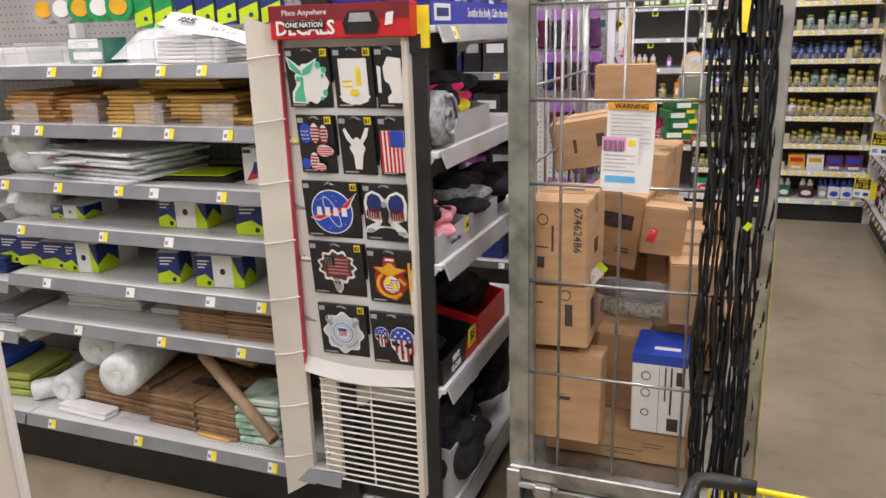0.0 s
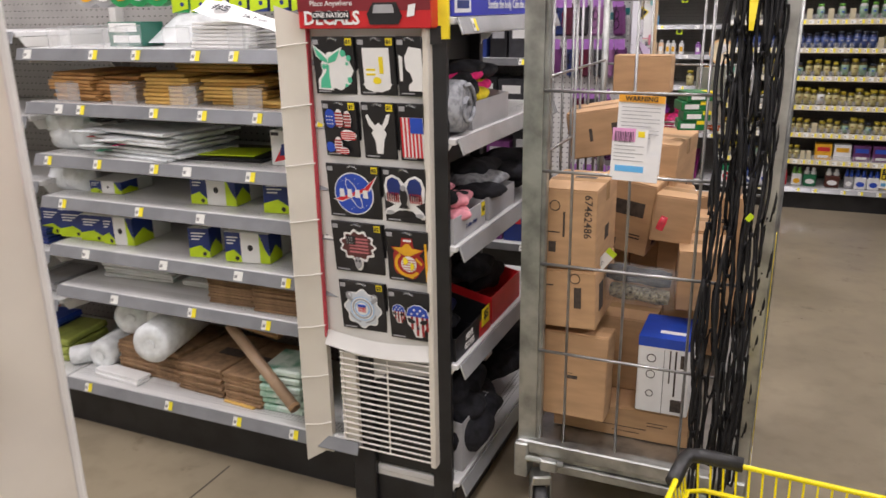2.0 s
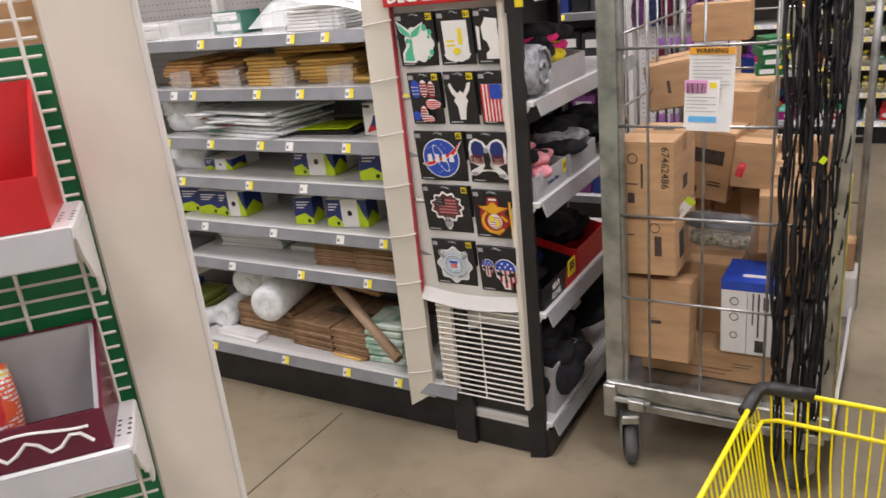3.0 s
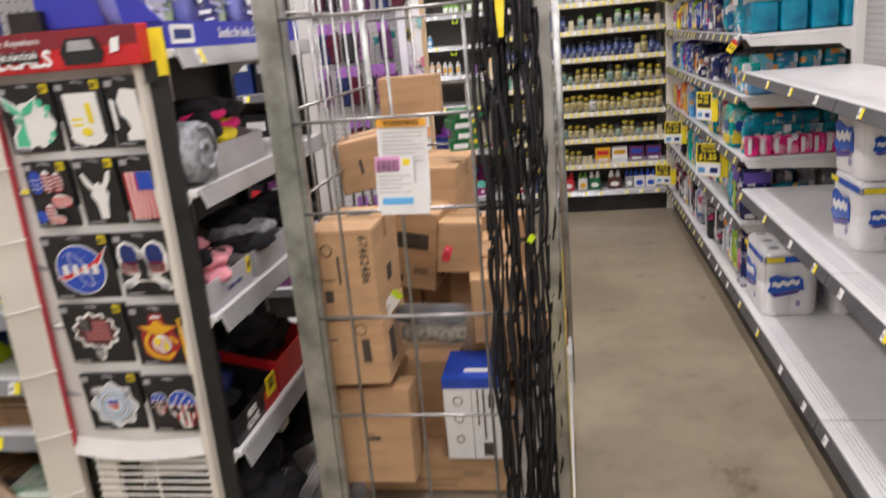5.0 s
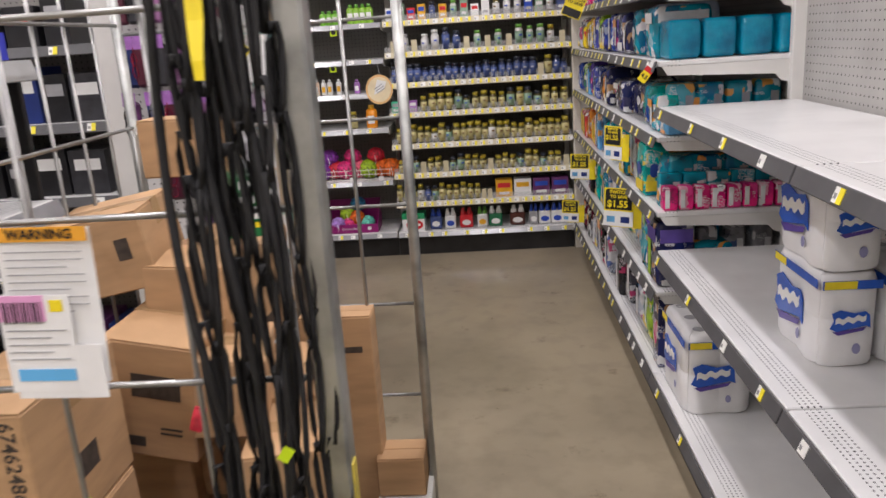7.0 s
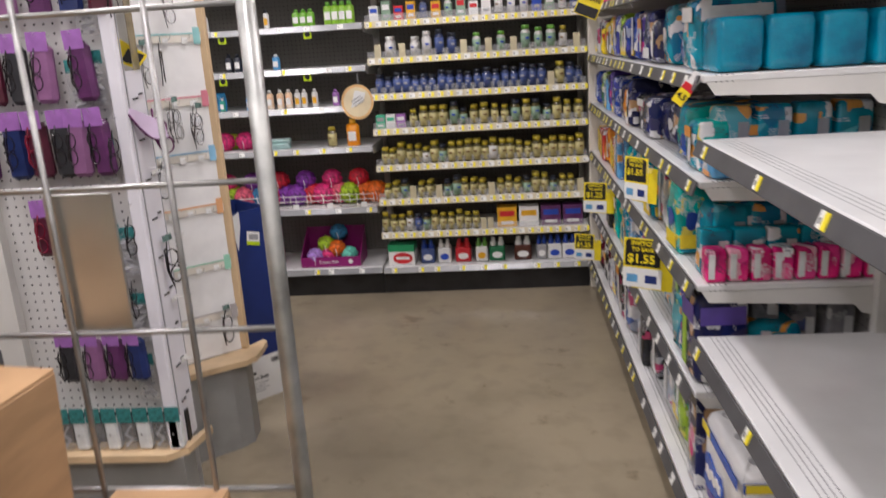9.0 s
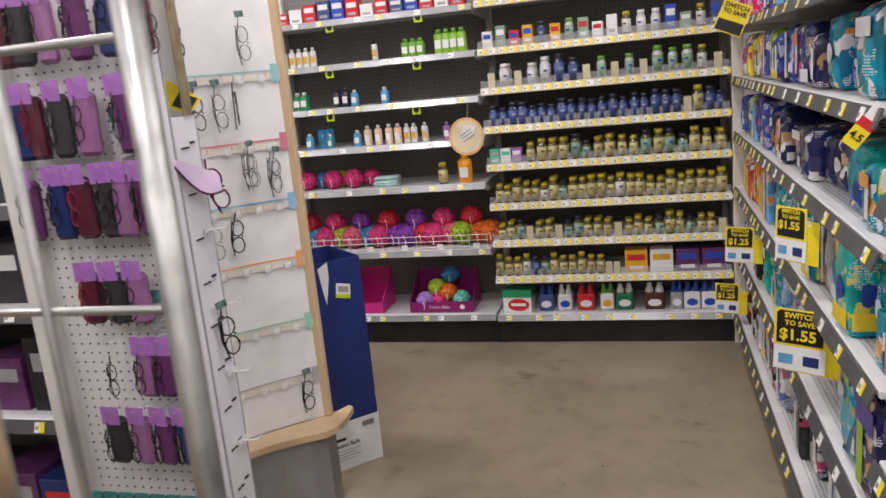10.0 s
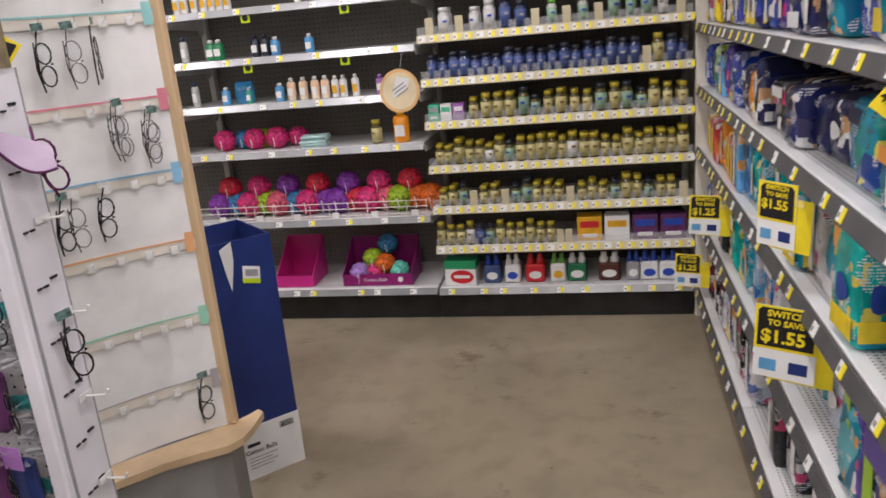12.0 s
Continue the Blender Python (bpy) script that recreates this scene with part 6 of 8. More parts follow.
for i in range(9):
    th = thing("clip_pack", pose(-1.06 + 0.048 * i, 3.76, 0.325), "clear hang pack with a teal header", "accessory pack", "accessory packs")
    part("pack", Geo().box((-0.02, -0.015, 0), (0.02, 0.012, 0.1), 0.006), CLEAR if i % 2 else BUBBLE, th)
    part("header", Geo().box((-0.021, -0.018, 0.09), (0.021, -0.014, 0.135)), TEALH, th)
    part("item", Geo().tube([(-0.01, -0.01, 0.012), (0.008, -0.004, 0.03), (-0.006, -0.012, 0.05), (0.01, -0.006, 0.075)], 0.005, 5), CS if i % 3 else CASES[2], th)
# gondola behind the glasses corner
gondola("shelving_unit", pose(-2.41, 3.83, 0), "white gondola shelving with dark boxed goods", 1.22, 0.42, 1.9, [(z, 0.42, spread(5, 1.22, 120 + i)) for i, z in enumerate((1.5, 1.22, 0.94, 0.62, 0.218))], base=0.2, back=PEG_SHADED, strip=STRIP_DARK)
rb = random.Random(77)
for z in (1.5, 1.22, 0.94, 0.62, 0.218):
    x = -2.35
    while x < -1.32:
        w, h = rb.uniform(0.09, 0.15), rb.uniform(0.14, 0.22)
        th = thing("boxed_goods", pose(x, 3.88, z), "dark printed retail box on the shelf", "retail box", "dark retail boxes")
        part("box", Geo().box((0, 0, 0), (w, 0.2, h), 0.002), rb.choice((CK, CK, CN, CASES[2], CASES[1])), th)
        part("print", slab(rect_poly(w * 0.15, h * 0.55, w * 0.85, h * 0.8), 0.001), rb.choice((CS, CS, CR, CW)), th)
        x += w + rb.uniform(0.005, 0.03)
# floor shipper
bx = thing("floor_shipper", pose(-0.845, 4.86, 0, 0, 0, 46), "tall navy card floor shipper with a white printed base, open top", "display box")
for nm, a, b in (("front", (-0.1, -0.14, 0), (0.1, -0.136, 0.82)), ("back", (-0.1, 0.136, 0), (0.1, 0.14, 0.82)), ("side", (-0.1, -0.136, 0), (-0.096, 0.136, 0.82)), ("side", (0.096, -0.136, 0), (0.1, 0.136, 0.82))):
    part(nm, Geo().box(a, b), NAVY, bx)
part("inner_liner", Geo().box((-0.095, -0.135, 0.02), (0.095, 0.135, 0.7)), CARD, bx)
part("white_base", Geo().box((-0.102, -0.142, 0.0), (0.102, 0.142, 0.19)), CW, bx)
text("Cotton Balls", 0.022, CK, bx, pose(-0.045, -0.1435, 0.1) @ FRONT, bold=0.0003)
part("black_bar", slab(rect_poly(-0.09, 0.118, -0.045, 0.13), 0.001), CK, bx, m=pose(0, -0.142, 0))
for k in range(10):
    part("bar", slab(rect_poly(0.03 + k * 0.005, 0.15, 0.0325 + k * 0.005 + 0.001 * (k % 2), 0.172), 0.001), CK, bx, m=pose(0, -0.142, 0))
for k in range(4):
    part("print_line", slab(rect_poly(-0.09, 0.075 - 0.012 * k, 0.01 - 0.02 * (k % 2), 0.078 - 0.012 * k), 0.001), CS, bx, m=pose(0, -0.142, 0))
part("torn_flap", slab([(-0.07, 0.8), (-0.03, 0.82), (-0.03, 0.76), (-0.05, 0.66), (-0.06, 0.72)], 0.001), CW, bx, m=pose(0, -0.141, 0))
lb = part("sticker", slab([(-0.012, 0.68), (0.045, 0.665), (0.05, 0.72), (-0.005, 0.735)], 0.001), CW, bx, m=pose(0, -0.1415, 0))
part("yellow_edge", slab([(-0.012, 0.68), (0.045, 0.665), (0.046, 0.68), (-0.01, 0.695)], 0.0015), CL, lb)
part("barcode", slab([(0.0, 0.7), (0.04, 0.69), (0.042, 0.712), (0.002, 0.722)], 0.0015), CS, lb)
part("silver_side", Geo().box((-0.13, -0.12, 0), (-0.104, 0.12, 0.78), 0.002), ZINC, bx)

# ---------- back wall goods ----------
OLIVE = mat("olive_glass", (0.10, 0.085, 0.03), 0.15, 0, 0.15, 30, coat=0.3)
LABY = mat("yellow_label", (0.46, 0.41, 0.18), 0.45, 0, 0.12, 60, rand=0.12)
LABG = mat("green_label", (0.22, 0.34, 0.24), 0.45, 0, 0.12, 60, rand=0.12)
LABW = mat("white_label", (0.56, 0.56, 0.54), 0.45, 0, 0.1, 60, rand=0.1)
LABB = mat("blue_label", (0.05, 0.08, 0.22), 0.45, 0, 0.12, 60, rand=0.2)
CAPY = mat("yellow_cap", (0.46, 0.37, 0.03), 0.4, 0, 0.08, 40)
CAPW = mat("white_cap", (0.75, 0.75, 0.74), 0.4)
CAPG = mat("green_cap", (0.15, 0.4, 0.06), 0.4)
CAPK = mat("dark_cap", (0.02, 0.025, 0.04), 0.4)
BLUEG = mat("dark_blue_bottle", (0.03, 0.045, 0.12), 0.2, 0, 0.15, 30, coat=0.3)
STYLES = {"yellow": (OLIVE, LABY, CAPY), "green": (OLIVE, LABG, CAPK), "white": (LABW, LABW, CAPW), "blue": (BLUEG, LABB, CAPK), "lime": (LABW, LABG, CAPG), "amber": (OLIVE, LABW, CAPY)}
BOT = {}
PRINTB = mat("brown_label_print", (0.2, 0.12, 0.04), 0.5)


def bottle(x, y, z, style, h=0.1, r=0.022, label=None):
    key = (style, round(h, 3), round(r, 3))
    if key not in BOT:
        b, l, c = STYLES[style]
        BOT[key] = (Geo().lathe([(r * 0.9, 0), (r, 0.004), (r, h * 0.7), (r * 0.72, h * 0.79), (r * 0.7, h * 0.84)], 12).mesh("body", b, True),
                    Geo().lathe([(r * 1.012, h * 0.07), (r * 1.012, h * 0.66)], 12).mesh("label", l, True),
                    Geo().lathe([(r * 0.8, h * 0.82), (r * 0.8, h * 0.985), (r * 0.72, h)], 12).mesh("cap", c, True),
                    slab(rect_poly(-r * 0.38, h * 0.42, r * 0.38, h * 0.5), 0.001).mesh("print", PRINTB if style in ("yellow", "amber") else (CS if style == "blue" else CB)))
    th = thing("vitamin_bottle", pose(x, y, z, 0, 0, random.uniform(-25, 25)), label or {"yellow": "olive vitamin bottle with yellow cap and label", "green": "olive vitamin bottle with dark cap and green label", "white": "white supplement bottle with white cap", "blue": "dark blue vitamin bottle on the shelf", "lime": "white supplement bottle with green cap", "amber": "olive bottle with white label and yellow cap"}[style], "bottle", "vitamin bottles")
    for nm, me in zip(("body", "label", "cap"), BOT[key]):
        part(nm, me, None, th)
    part("print", BOT[key][3], None, th, m=pose(0, -r * 1.015, 0))
    return th


def small_box(x, y, z, w, d, h, material, label, category="carton", mark=None, rz=0.0, name="carton"):
    th = thing(name, pose(x, y, z, 0, 0, rz), label, category, "boxed goods")
    part("box", Geo().box((0, 0, 0), (w, d, h), 0.0015), material, th)
    if mark is not None:
        part("print", slab(rect_poly(w * 0.12, h * 0.55, w * 0.88, h * 0.82), 0.001), mark, th)
        part("print", slab(rect_poly(w * 0.2, h * 0.15, w * 0.8, h * 0.3), 0.001), CW if mark is not CW else CS, th)
    return th


vb = random.Random(21)
VX, VY = -0.435, 6.145
rows = {0.569: ["yyg yy_ggyyy_yyykyykyy_", 0.092], 0.767: ["yyyyyaykyyyyyayyyyyyyyyy", 0.1], 0.973: ["___yyyyggyyyygyggyyy", 0.105], 1.167: ["bbbbbbbbbbbbbbbbbbb_ybb", 0.1], 1.361: ["_w_wwbb_l_l_llla_"[:17], 0.115]}
for z, (code, hh) in rows.items():
    n = len(code)
    for i, c in enumerate(code):
        x = VX + 0.03 + (VW - 0.05) * (i + 0.5) / n
        if c in "_ ":
            if z != 0.973:
                dvd = thing("shelf_block", pose(x, VY - 0.012, z), "cream plastic shelf filler block", "filler block", "filler blocks")
                part("block", Geo().box((-0.018, 0, 0), (0.018, 0.004, 0.072), 0.001), STRIP_CREAM, dvd)
            continue
        st = {"y": "yellow", "g": "green", "k": "green", "a": "amber", "b": "blue", "w": "white", "l": "lime"}[c]
        h = hh * vb.uniform(0.84, 1.22)
        for row in range(2):
            bottle(x + vb.uniform(-0.004, 0.004), VY + 0.012 + 0.055 * row, z + 0.0005, st, round(h / 0.008) * 0.008, 0.0215 if h < 0.11 else 0.026)
for i, c in enumerate("yyywbkyyyyyy"):
    bottle(VX + 0.03 + 0.048 * i, VY + 0.012, 0.3725, {"y": "yellow", "w": "amber", "b": "blue", "k": "green"}[c], 0.1 if i % 3 else 0.116, 0.022)
for i, (c, k) in enumerate(((CO, CR), (PAPER, CO), (CASES[1], CB), (CASES[1], CB))):
    small_box(VX + 0.68 + 0.125 * i, VY, 0.3725, 0.112, 0.1, 0.115, c, "snack bar carton with printed picture", "snack carton", k)
for i in range(2):
    th = thing("shelf_block", pose(VX + 0.6 + 0.04 * i, VY - 0.01, 0.372), "cream plastic shelf filler block", "filler block", "filler blocks")
    part("block", Geo().box((-0.016, 0, 0), (0.016, 0.004, 0.065), 0.001), STRIP_CREAM, th)
for i, c in enumerate((CG, PAPER, LILAC)):
    small_box(VX + 0.02 + 0.058 * i, VY, 0.9735, 0.052, 0.06, 0.075, c if i != 1 else CW, "small white and coloured tea carton", "carton", (CS, CG, CW)[i])
for zi, z in enumerate((1.556, 1.79, 2.0)):
    for i in range(17):
        x = VX + 0.03 + 0.068 * i
        if vb.random() < 0.55:
            small_box(x, VY, z + 0.001, 0.05, 0.08, vb.uniform(0.07, 0.12), vb.choice((CW, CW, LABB, CO, CR, CB, LABG)), "small medicine carton on the shelf", "carton", vb.choice((CB, CR, CW)))
        else:
            bottle(x + 0.025, VY + 0.02, z + 0.001, vb.choice(("white", "blue", "lime", "amber")), 0.104, 0.022)
vs = bpy.data.objects["vitamin_shelving"]
shelf(vs, 2.0, VW, 0.4, STRIP_CREAM, 0.038, y0=0.02)
for z in (0.372, 0.569, 0.767, 0.973, 1.167, 1.361, 1.556, 1.79):
    part("front_guard", Geo().box((0.005, 0.022, z + 0.001), (VW - 0.005, 0.0235, z + 0.035)), CLEAR, vs)
part("end_post", Geo().box((VW + 0.005, 0.0, 0.0), (VW + 0.055, 0.06, 2.3), 0.003), BEIGE, vs)
part("end_wall", Geo().box((VW + 0.02, 0.06, 0.0), (VW + 0.04, 0.45, 2.3)), BEIGE, vs)


# drinks on the lowest shelf
def drink_pack(x, z, w, h, body, band, cap, label, n=2):
    th = thing("drink_pack", pose(x, VY + 0.02, z), label, "drinks", "drink packs")
    part("sleeve", Geo().box((-w / 2, 0, 0), (w / 2, 0.1, h * 0.66), 0.008), body, th)
    part("logo", slab(ring_poly(w * 0.34, h * 0.14, 18, 0, 1, 0, h * 0.28), 0.002), band, th)
    for k in range(n):
        part("bottle_top", Geo().lathe([(w / n * 0.42, h * 0.6), (w / n * 0.42, h * 0.8), (w / n * 0.26, h * 0.86), (w / n * 0.26, h), (w / n * 0.2, h * 1.01)], 10, c=(-w / 2 + w / n * (k + 0.5), 0.03, 0)), cap, th, smooth=True)
    return th


bst = thing("drink_carton", pose(VX + 0.03, VY + 0.0, 0.166, 0, 0, -4), "green and white carton of nutrition drinks with a red oval", "drink carton")
part("box", Geo().box((0, 0, 0), (0.155, 0.1, 0.125), 0.002), CW, bst)
part("green_top", Geo().box((-0.0008, -0.001, 0.085), (0.1558, 0.101, 0.1258)), mat("pack_green", (0.02, 0.3, 0.12), 0.4), bst)
part("red_oval", slab(ring_poly(0.058, 0.034, 24, 0, 1, 0.085, 0.045), 0.0015), CR, bst)
part("white_bar", slab(rect_poly(0.045, 0.038, 0.125, 0.054), 0.0025), CW, bst)
for i, (x, w, body, band, cap) in enumerate(((0.24, 0.08, LABB, CW, CB), (0.34, 0.075, CW, CB, CW), (0.45, 0.09, CR, CW, CR), (0.56, 0.07, CW, CO, CAPG), (0.65, 0.09, mat("deep_green_print", (0.01, 0.15, 0.06), 0.4), CW, CW), (0.8, 0.1, mat("choc_print", (0.08, 0.02, 0.012), 0.4), CW, CW), (0.91, 0.06, CS, CW, CB), (0.985, 0.08, CW, CB, CB), (1.07, 0.08, CW, CB, CB))):
    drink_pack(VX + x + 0.02, 0.166, w, 0.135, body, band, cap, "shrink-wrapped pack of nutrition drinks", 2)

# toiletries bay
TX, TY = -1.655, 6.15


def bath_puff(x, y, z, r, material, seed):
    rg = random.Random(seed)
    th = thing("bath_puff", pose(x, y, z), "ruffled nylon bath puff", "bath puff", "bath puffs")
    a0 = rg.uniform(0, 6)
    def fn(u, v):
        a, b = 2 * math.pi * u, math.pi * (v - 0.5)
        k = r * (0.86 + 0.14 * abs(math.sin(9 * a + 5 * math.sin(4 * b + a0))) * math.cos(b) + 0.08 * math.sin(11 * b + 3 * a + a0))
        return (k * math.cos(b) * math.cos(a), k * math.cos(b) * math.sin(a), r * 0.86 + k * math.sin(b))
    part("puff", Geo().grid(fn, 30, 14), material, th, smooth=True)
    part("cord", Geo().tube([(0.0, -r, r), (0.01, -r - 0.01, r * 0.5), (0.004, -r - 0.006, 0.01)], 0.002, 5), CW, th)


# 0.8 darkens every puff colour to stand in for the upper shelf's shadow
PUFF = [mat("puff_" + n, tuple(0.8 * q for q in c), 0.6, 0, 0.35, 60, 0.8, 120) for n, c in (("pink", (0.75, 0.03, 0.2)), ("red", (0.7, 0.02, 0.05)), ("purple", (0.25, 0.04, 0.4)), ("lime", (0.4, 0.6, 0.02)), ("orange", (0.85, 0.16, 0.01)), ("blue", (0.04, 0.25, 0.5)), ("lilac", (0.45, 0.25, 0.7)), ("mint", (0.15, 0.65, 0.5)), ("rose", (0.8, 0.12, 0.2)))]
for i in range(15):
    bath_puff(TX + 0.08 + 0.08 * i, TY + 0.09 + 0.03 * (i % 2), 0.54, 0.07, PUFF[(2, 5, 0, 3, 8, 5, 0, 2, 2, 1, 0, 8, 3, 4, 4)[i]], i)
    if i % 2:
        bath_puff(TX + 0.05 + 0.08 * i, TY + 0.12, 0.63, 0.062, PUFF[(1, 0, 2, 1, 2, 0, 1, 3)[i // 2]], 40 + i)
for i, (x, c) in enumerate(((0.17, 0), (0.25, 5), (0.33, 0), (0.36, 3), (0.45, 0), (0.54, 0))):
    bath_puff(TX + x, TY + 0.07 + 0.05 * (i % 2), 0.886, 0.058 - 0.006 * (i % 2), PUFF[c], 70 + i)
wf = thing("wire_fence", pose(TX, 6.12, 0.535), "low white wire fence along the shelf front", "wire fence")
for z in (0.012, 0.045, 0.075):
    part("wire", Geo().tube([(0.02, 0, z), (1.2, 0, z)], 0.0022, 5), WIRE_W, wf)
for k in range(13):
    part("wire", Geo().tube([(0.02 + 0.098 * k, 0, 0.0), (0.02 + 0.098 * k, 0, 0.075)], 0.002, 5), WIRE_W, wf)
for k in range(6):
    part("price_card", Geo().box((0.12 + 0.2 * k, -0.004, 0.0), (0.155 + 0.2 * k, -0.003, 0.03)), CW, wf)
MAG = mat("magenta_card", (0.25, 0.01, 0.14), 0.4, 0, 0.08, 12)
tr = tray("display_tray", pose(TX + 0.72, 6.15, 0.172), 0.36, 0.22, 0.06, 0.2, MAG, "magenta card tray of bath puffs lettered cotton balls")
text("Cotton Balls", 0.024, CW, tr, pose(0.17, -0.001, 0.03) @ FRONT)
part("round_mark", slab(ring_poly(0.014, 0.014, 14, 0, 1, 0.3, 0.03), 0.001), CW, tr)
for i, (x, y, z, c) in enumerate(((0.8, 6.2, 0.18, 6), (0.86, 6.25, 0.24, 3), (0.93, 6.22, 0.22, 4), (1.0, 6.22, 0.18, 7), (0.93, 6.3, 0.3, 5), (0.88, 6.22, 0.18, 0))):
    bath_puff(TX + x, y, z, 0.055, PUFF[c], 90 + i)
tray("display_tray", pose(TX + 0.36, 6.15, 0.172), 0.2, 0.22, 0.06, 0.22, mat("pink_card", (0.55, 0.02, 0.22), 0.4), "hot pink card display tray")
SH = [(0.06, 1.556, "w"), (0.1, 1.556, "w"), (0.15, 1.556, "w"), (0.2, 1.556, "w"), (0.24, 1.556, "w"), (0.28, 1.556, "w"), (0.32, 1.556, "w"), (0.67, 1.556, "k"), (0.84, 1.556, "g"), (0.88, 1.556, "g"), (0.92, 1.556, "g"), (1.02, 1.556, "G"), (1.06, 1.556, "G"), (1.1, 1.556, "G"), (1.14, 1.556, "G"),
      (0.06, 1.331, "b"), (0.2, 1.331, "d"), (0.24, 1.331, "d"), (0.43, 1.331, "K"), (0.48, 1.331, "K"), (0.53, 1.331, "c"), (0.7, 1.331, "c"),
      (0.08, 1.116, "b"), (0.24, 1.116, "c"), (0.36, 1.116, "t"), (0.52, 1.116, "c"), (0.58, 1.116, "o"), (0.64, 1.116, "o"), (0.7, 1.116, "o"), (0.75, 1.116, "o"), (0.8, 1.116, "w"), (0.84, 1.116, "w"), (0.9, 1.116, "w"), (1.1, 0.886, "O"), (1.02, 1.116, "p")]
TOI = {"w": (CAPW, 0.1, 0.018, CAPW), "k": (CAPW, 0.1, 0.016, CAPK), "g": (mat("lime_gel", (0.15, 0.4, 0.03), 0.3), 0.09, 0.024, CAPG), "G": (mat("lime_soap", (0.25, 0.5, 0.04), 0.3), 0.12, 0.026, CAPG), "b": (LABW, 0.12, 0.018, BLUEG), "d": (mat("bottle_green", (0.01, 0.2, 0.07), 0.3), 0.095, 0.026, CAPW), "K": (CAPK, 0.1, 0.022, CAPK), "c": (mat("sky_bottle", (0.08, 0.32, 0.6), 0.3), 0.085, 0.022, CAPW), "t": (mat("mint_bottle", (0.05, 0.35, 0.27), 0.2), 0.075, 0.016, CAPW), "o": (mat("sun_tube", (0.75, 0.68, 0.55), 0.3, 0, 0.1, 12, col2=(0.8, 0.35, 0.08)), 0.105, 0.021, CAPW), "O": (mat("orange_bottle", (0.85, 0.3, 0.01), 0.3), 0.15, 0.038, CO), "p": (LILAC, 0.09, 0.02, LILAC)}
for x, z, c in SH:
    b, h, r, cap = TOI[c]
    th = thing("toiletry_bottle", pose(TX + x, TY + 0.02, z), "small toiletry bottle or tube on the shelf", "toiletries", "toiletry bottles")
    part("body", Geo().lathe([(r * 0.9, 0), (r, 0.004), (r, h * 0.74), (r * 0.7, h * 0.82)], 12), b, th, smooth=True)
    part("cap", Geo().lathe([(r * 0.5, h * 0.82), (r * 0.5, h * 0.98), (r * 0.4, h)], 10), cap, th, smooth=True)
    part("label", slab(rect_poly(-r * 0.6, h * 0.2, r * 0.6, h * 0.55), 0.001), CW if c not in "wk" else CO, th, m=pose(0, -r - 0.0005, 0))
bottle(TX + 0.98, TY + 0.01, 0.886, "yellow", 0.112, 0.026)
pouch("wipes_pack", pose(TX + 0.33, TY + 0.04, 1.116), 0.1, 0.1, 0.06, mat("blue_gel_pack", (0.03, 0.2, 0.4), 0.2, 0, 0.2, 20), "blue gel pack in a clear bag", "gel pack")
flat_stack("cloth_stack", pose(TX + 0.6, TY - 0.01, 0.886, 0, 0, 8), 0.13, 0.1, 5, 0.011, mat("mint_cloth", (0.5, 0.7, 0.68), 0.8, 0, 0.15, 20), "stack of folded pale blue cloths", "cloths", 44, 0.01)
for i in range(14):
    small_box(TX + 0.06 + 0.08 * i, TY, 1.781, 0.07, 0.08, vb.uniform(0.04, 0.12), (CB, CR, CW, CR, LABB)[i % 5], "small bright toiletry carton", "carton", CW)
for z in (1.74, 1.51, 1.285):
    for x in (0.32, 0.8):
        th = thing("shelf_flag", pose(TX + x + z % 0.2, 6.1, z), "small square lime price flag under the shelf", "price flag", "price flags")
        part("card", Geo().box((-0.022, 0, -0.022), (0.022, 0.001, 0.022)), CL, th)
        part("ring_mark", slab(ring_poly(0.015, 0.015, 12), 0.001), CK, th)
dc = thing("hanging_disc", pose(-0.432, 5.735, 1.158, 0, 0, 8), "round peach hang sign printed with slanted words", "shelf sign")
part("disc", Geo().prism(ring_poly(0.082, 0.088, 28), 1, -0.003, 0.003), mat("peach_print", (0.8, 0.5, 0.22), 0.4), dc)
part("pale_face", slab(ring_poly(0.07, 0.075, 28), 0.001), mat("cream_print", (0.8, 0.68, 0.45), 0.4), dc, m=pose(0, -0.0032, 0))
part("white_patch", slab([(-0.035, -0.03), (0.03, 0.0), (0.045, 0.045), (-0.01, 0.06)], 0.001), CW, dc, m=pose(0, -0.0045, 0))
for k in range(3):
    part("print_line", slab([(-0.03 + 0.008 * k, 0.0 - 0.012 * k), (0.02 + 0.008 * k, 0.03 - 0.012 * k), (0.02 + 0.008 * k, 0.036 - 0.012 * k), (-0.03 + 0.008 * k, 0.006 - 0.012 * k)], 0.001), CS, dc, m=pose(0, -0.0056, 0))
part("stem", Geo().tube([(0.01, 0, 0.085), (0.0, 0.2, 0.14), (0.0, 0.39, 0.12)], 0.002, 5), CLEAR, dc)

# ---------- right-hand run goods ----------
FILM = {n: mat("film_" + n, c, 0.22, 0, 0.22, 16, 0.35, 30, rand=0.06) for n, c in (("teal", (0.0, 0.26, 0.36)), ("aqua", (0.0, 0.38, 0.34)), ("navy", (0.012, 0.015, 0.07)), ("blue", (0.015, 0.05, 0.3)), ("violet", (0.09, 0.05, 0.3)), ("pink", (0.75, 0.015, 0.2)), ("lime", (0.3, 0.5, 0.03)), ("white", (0.6, 0.6, 0.62)), ("orange", (0.7, 0.25, 0.03)), ("black", (0.012, 0.012, 0.014)), ("grey", (0.3, 0.3, 0.32)), ("maroon", (0.12, 0.01, 0.03)), ("red", (0.6, 0.04, 0.05)), ("yellow", (0.8, 0.6, 0.03)), ("sky", (0.12, 0.35, 0.6)))}


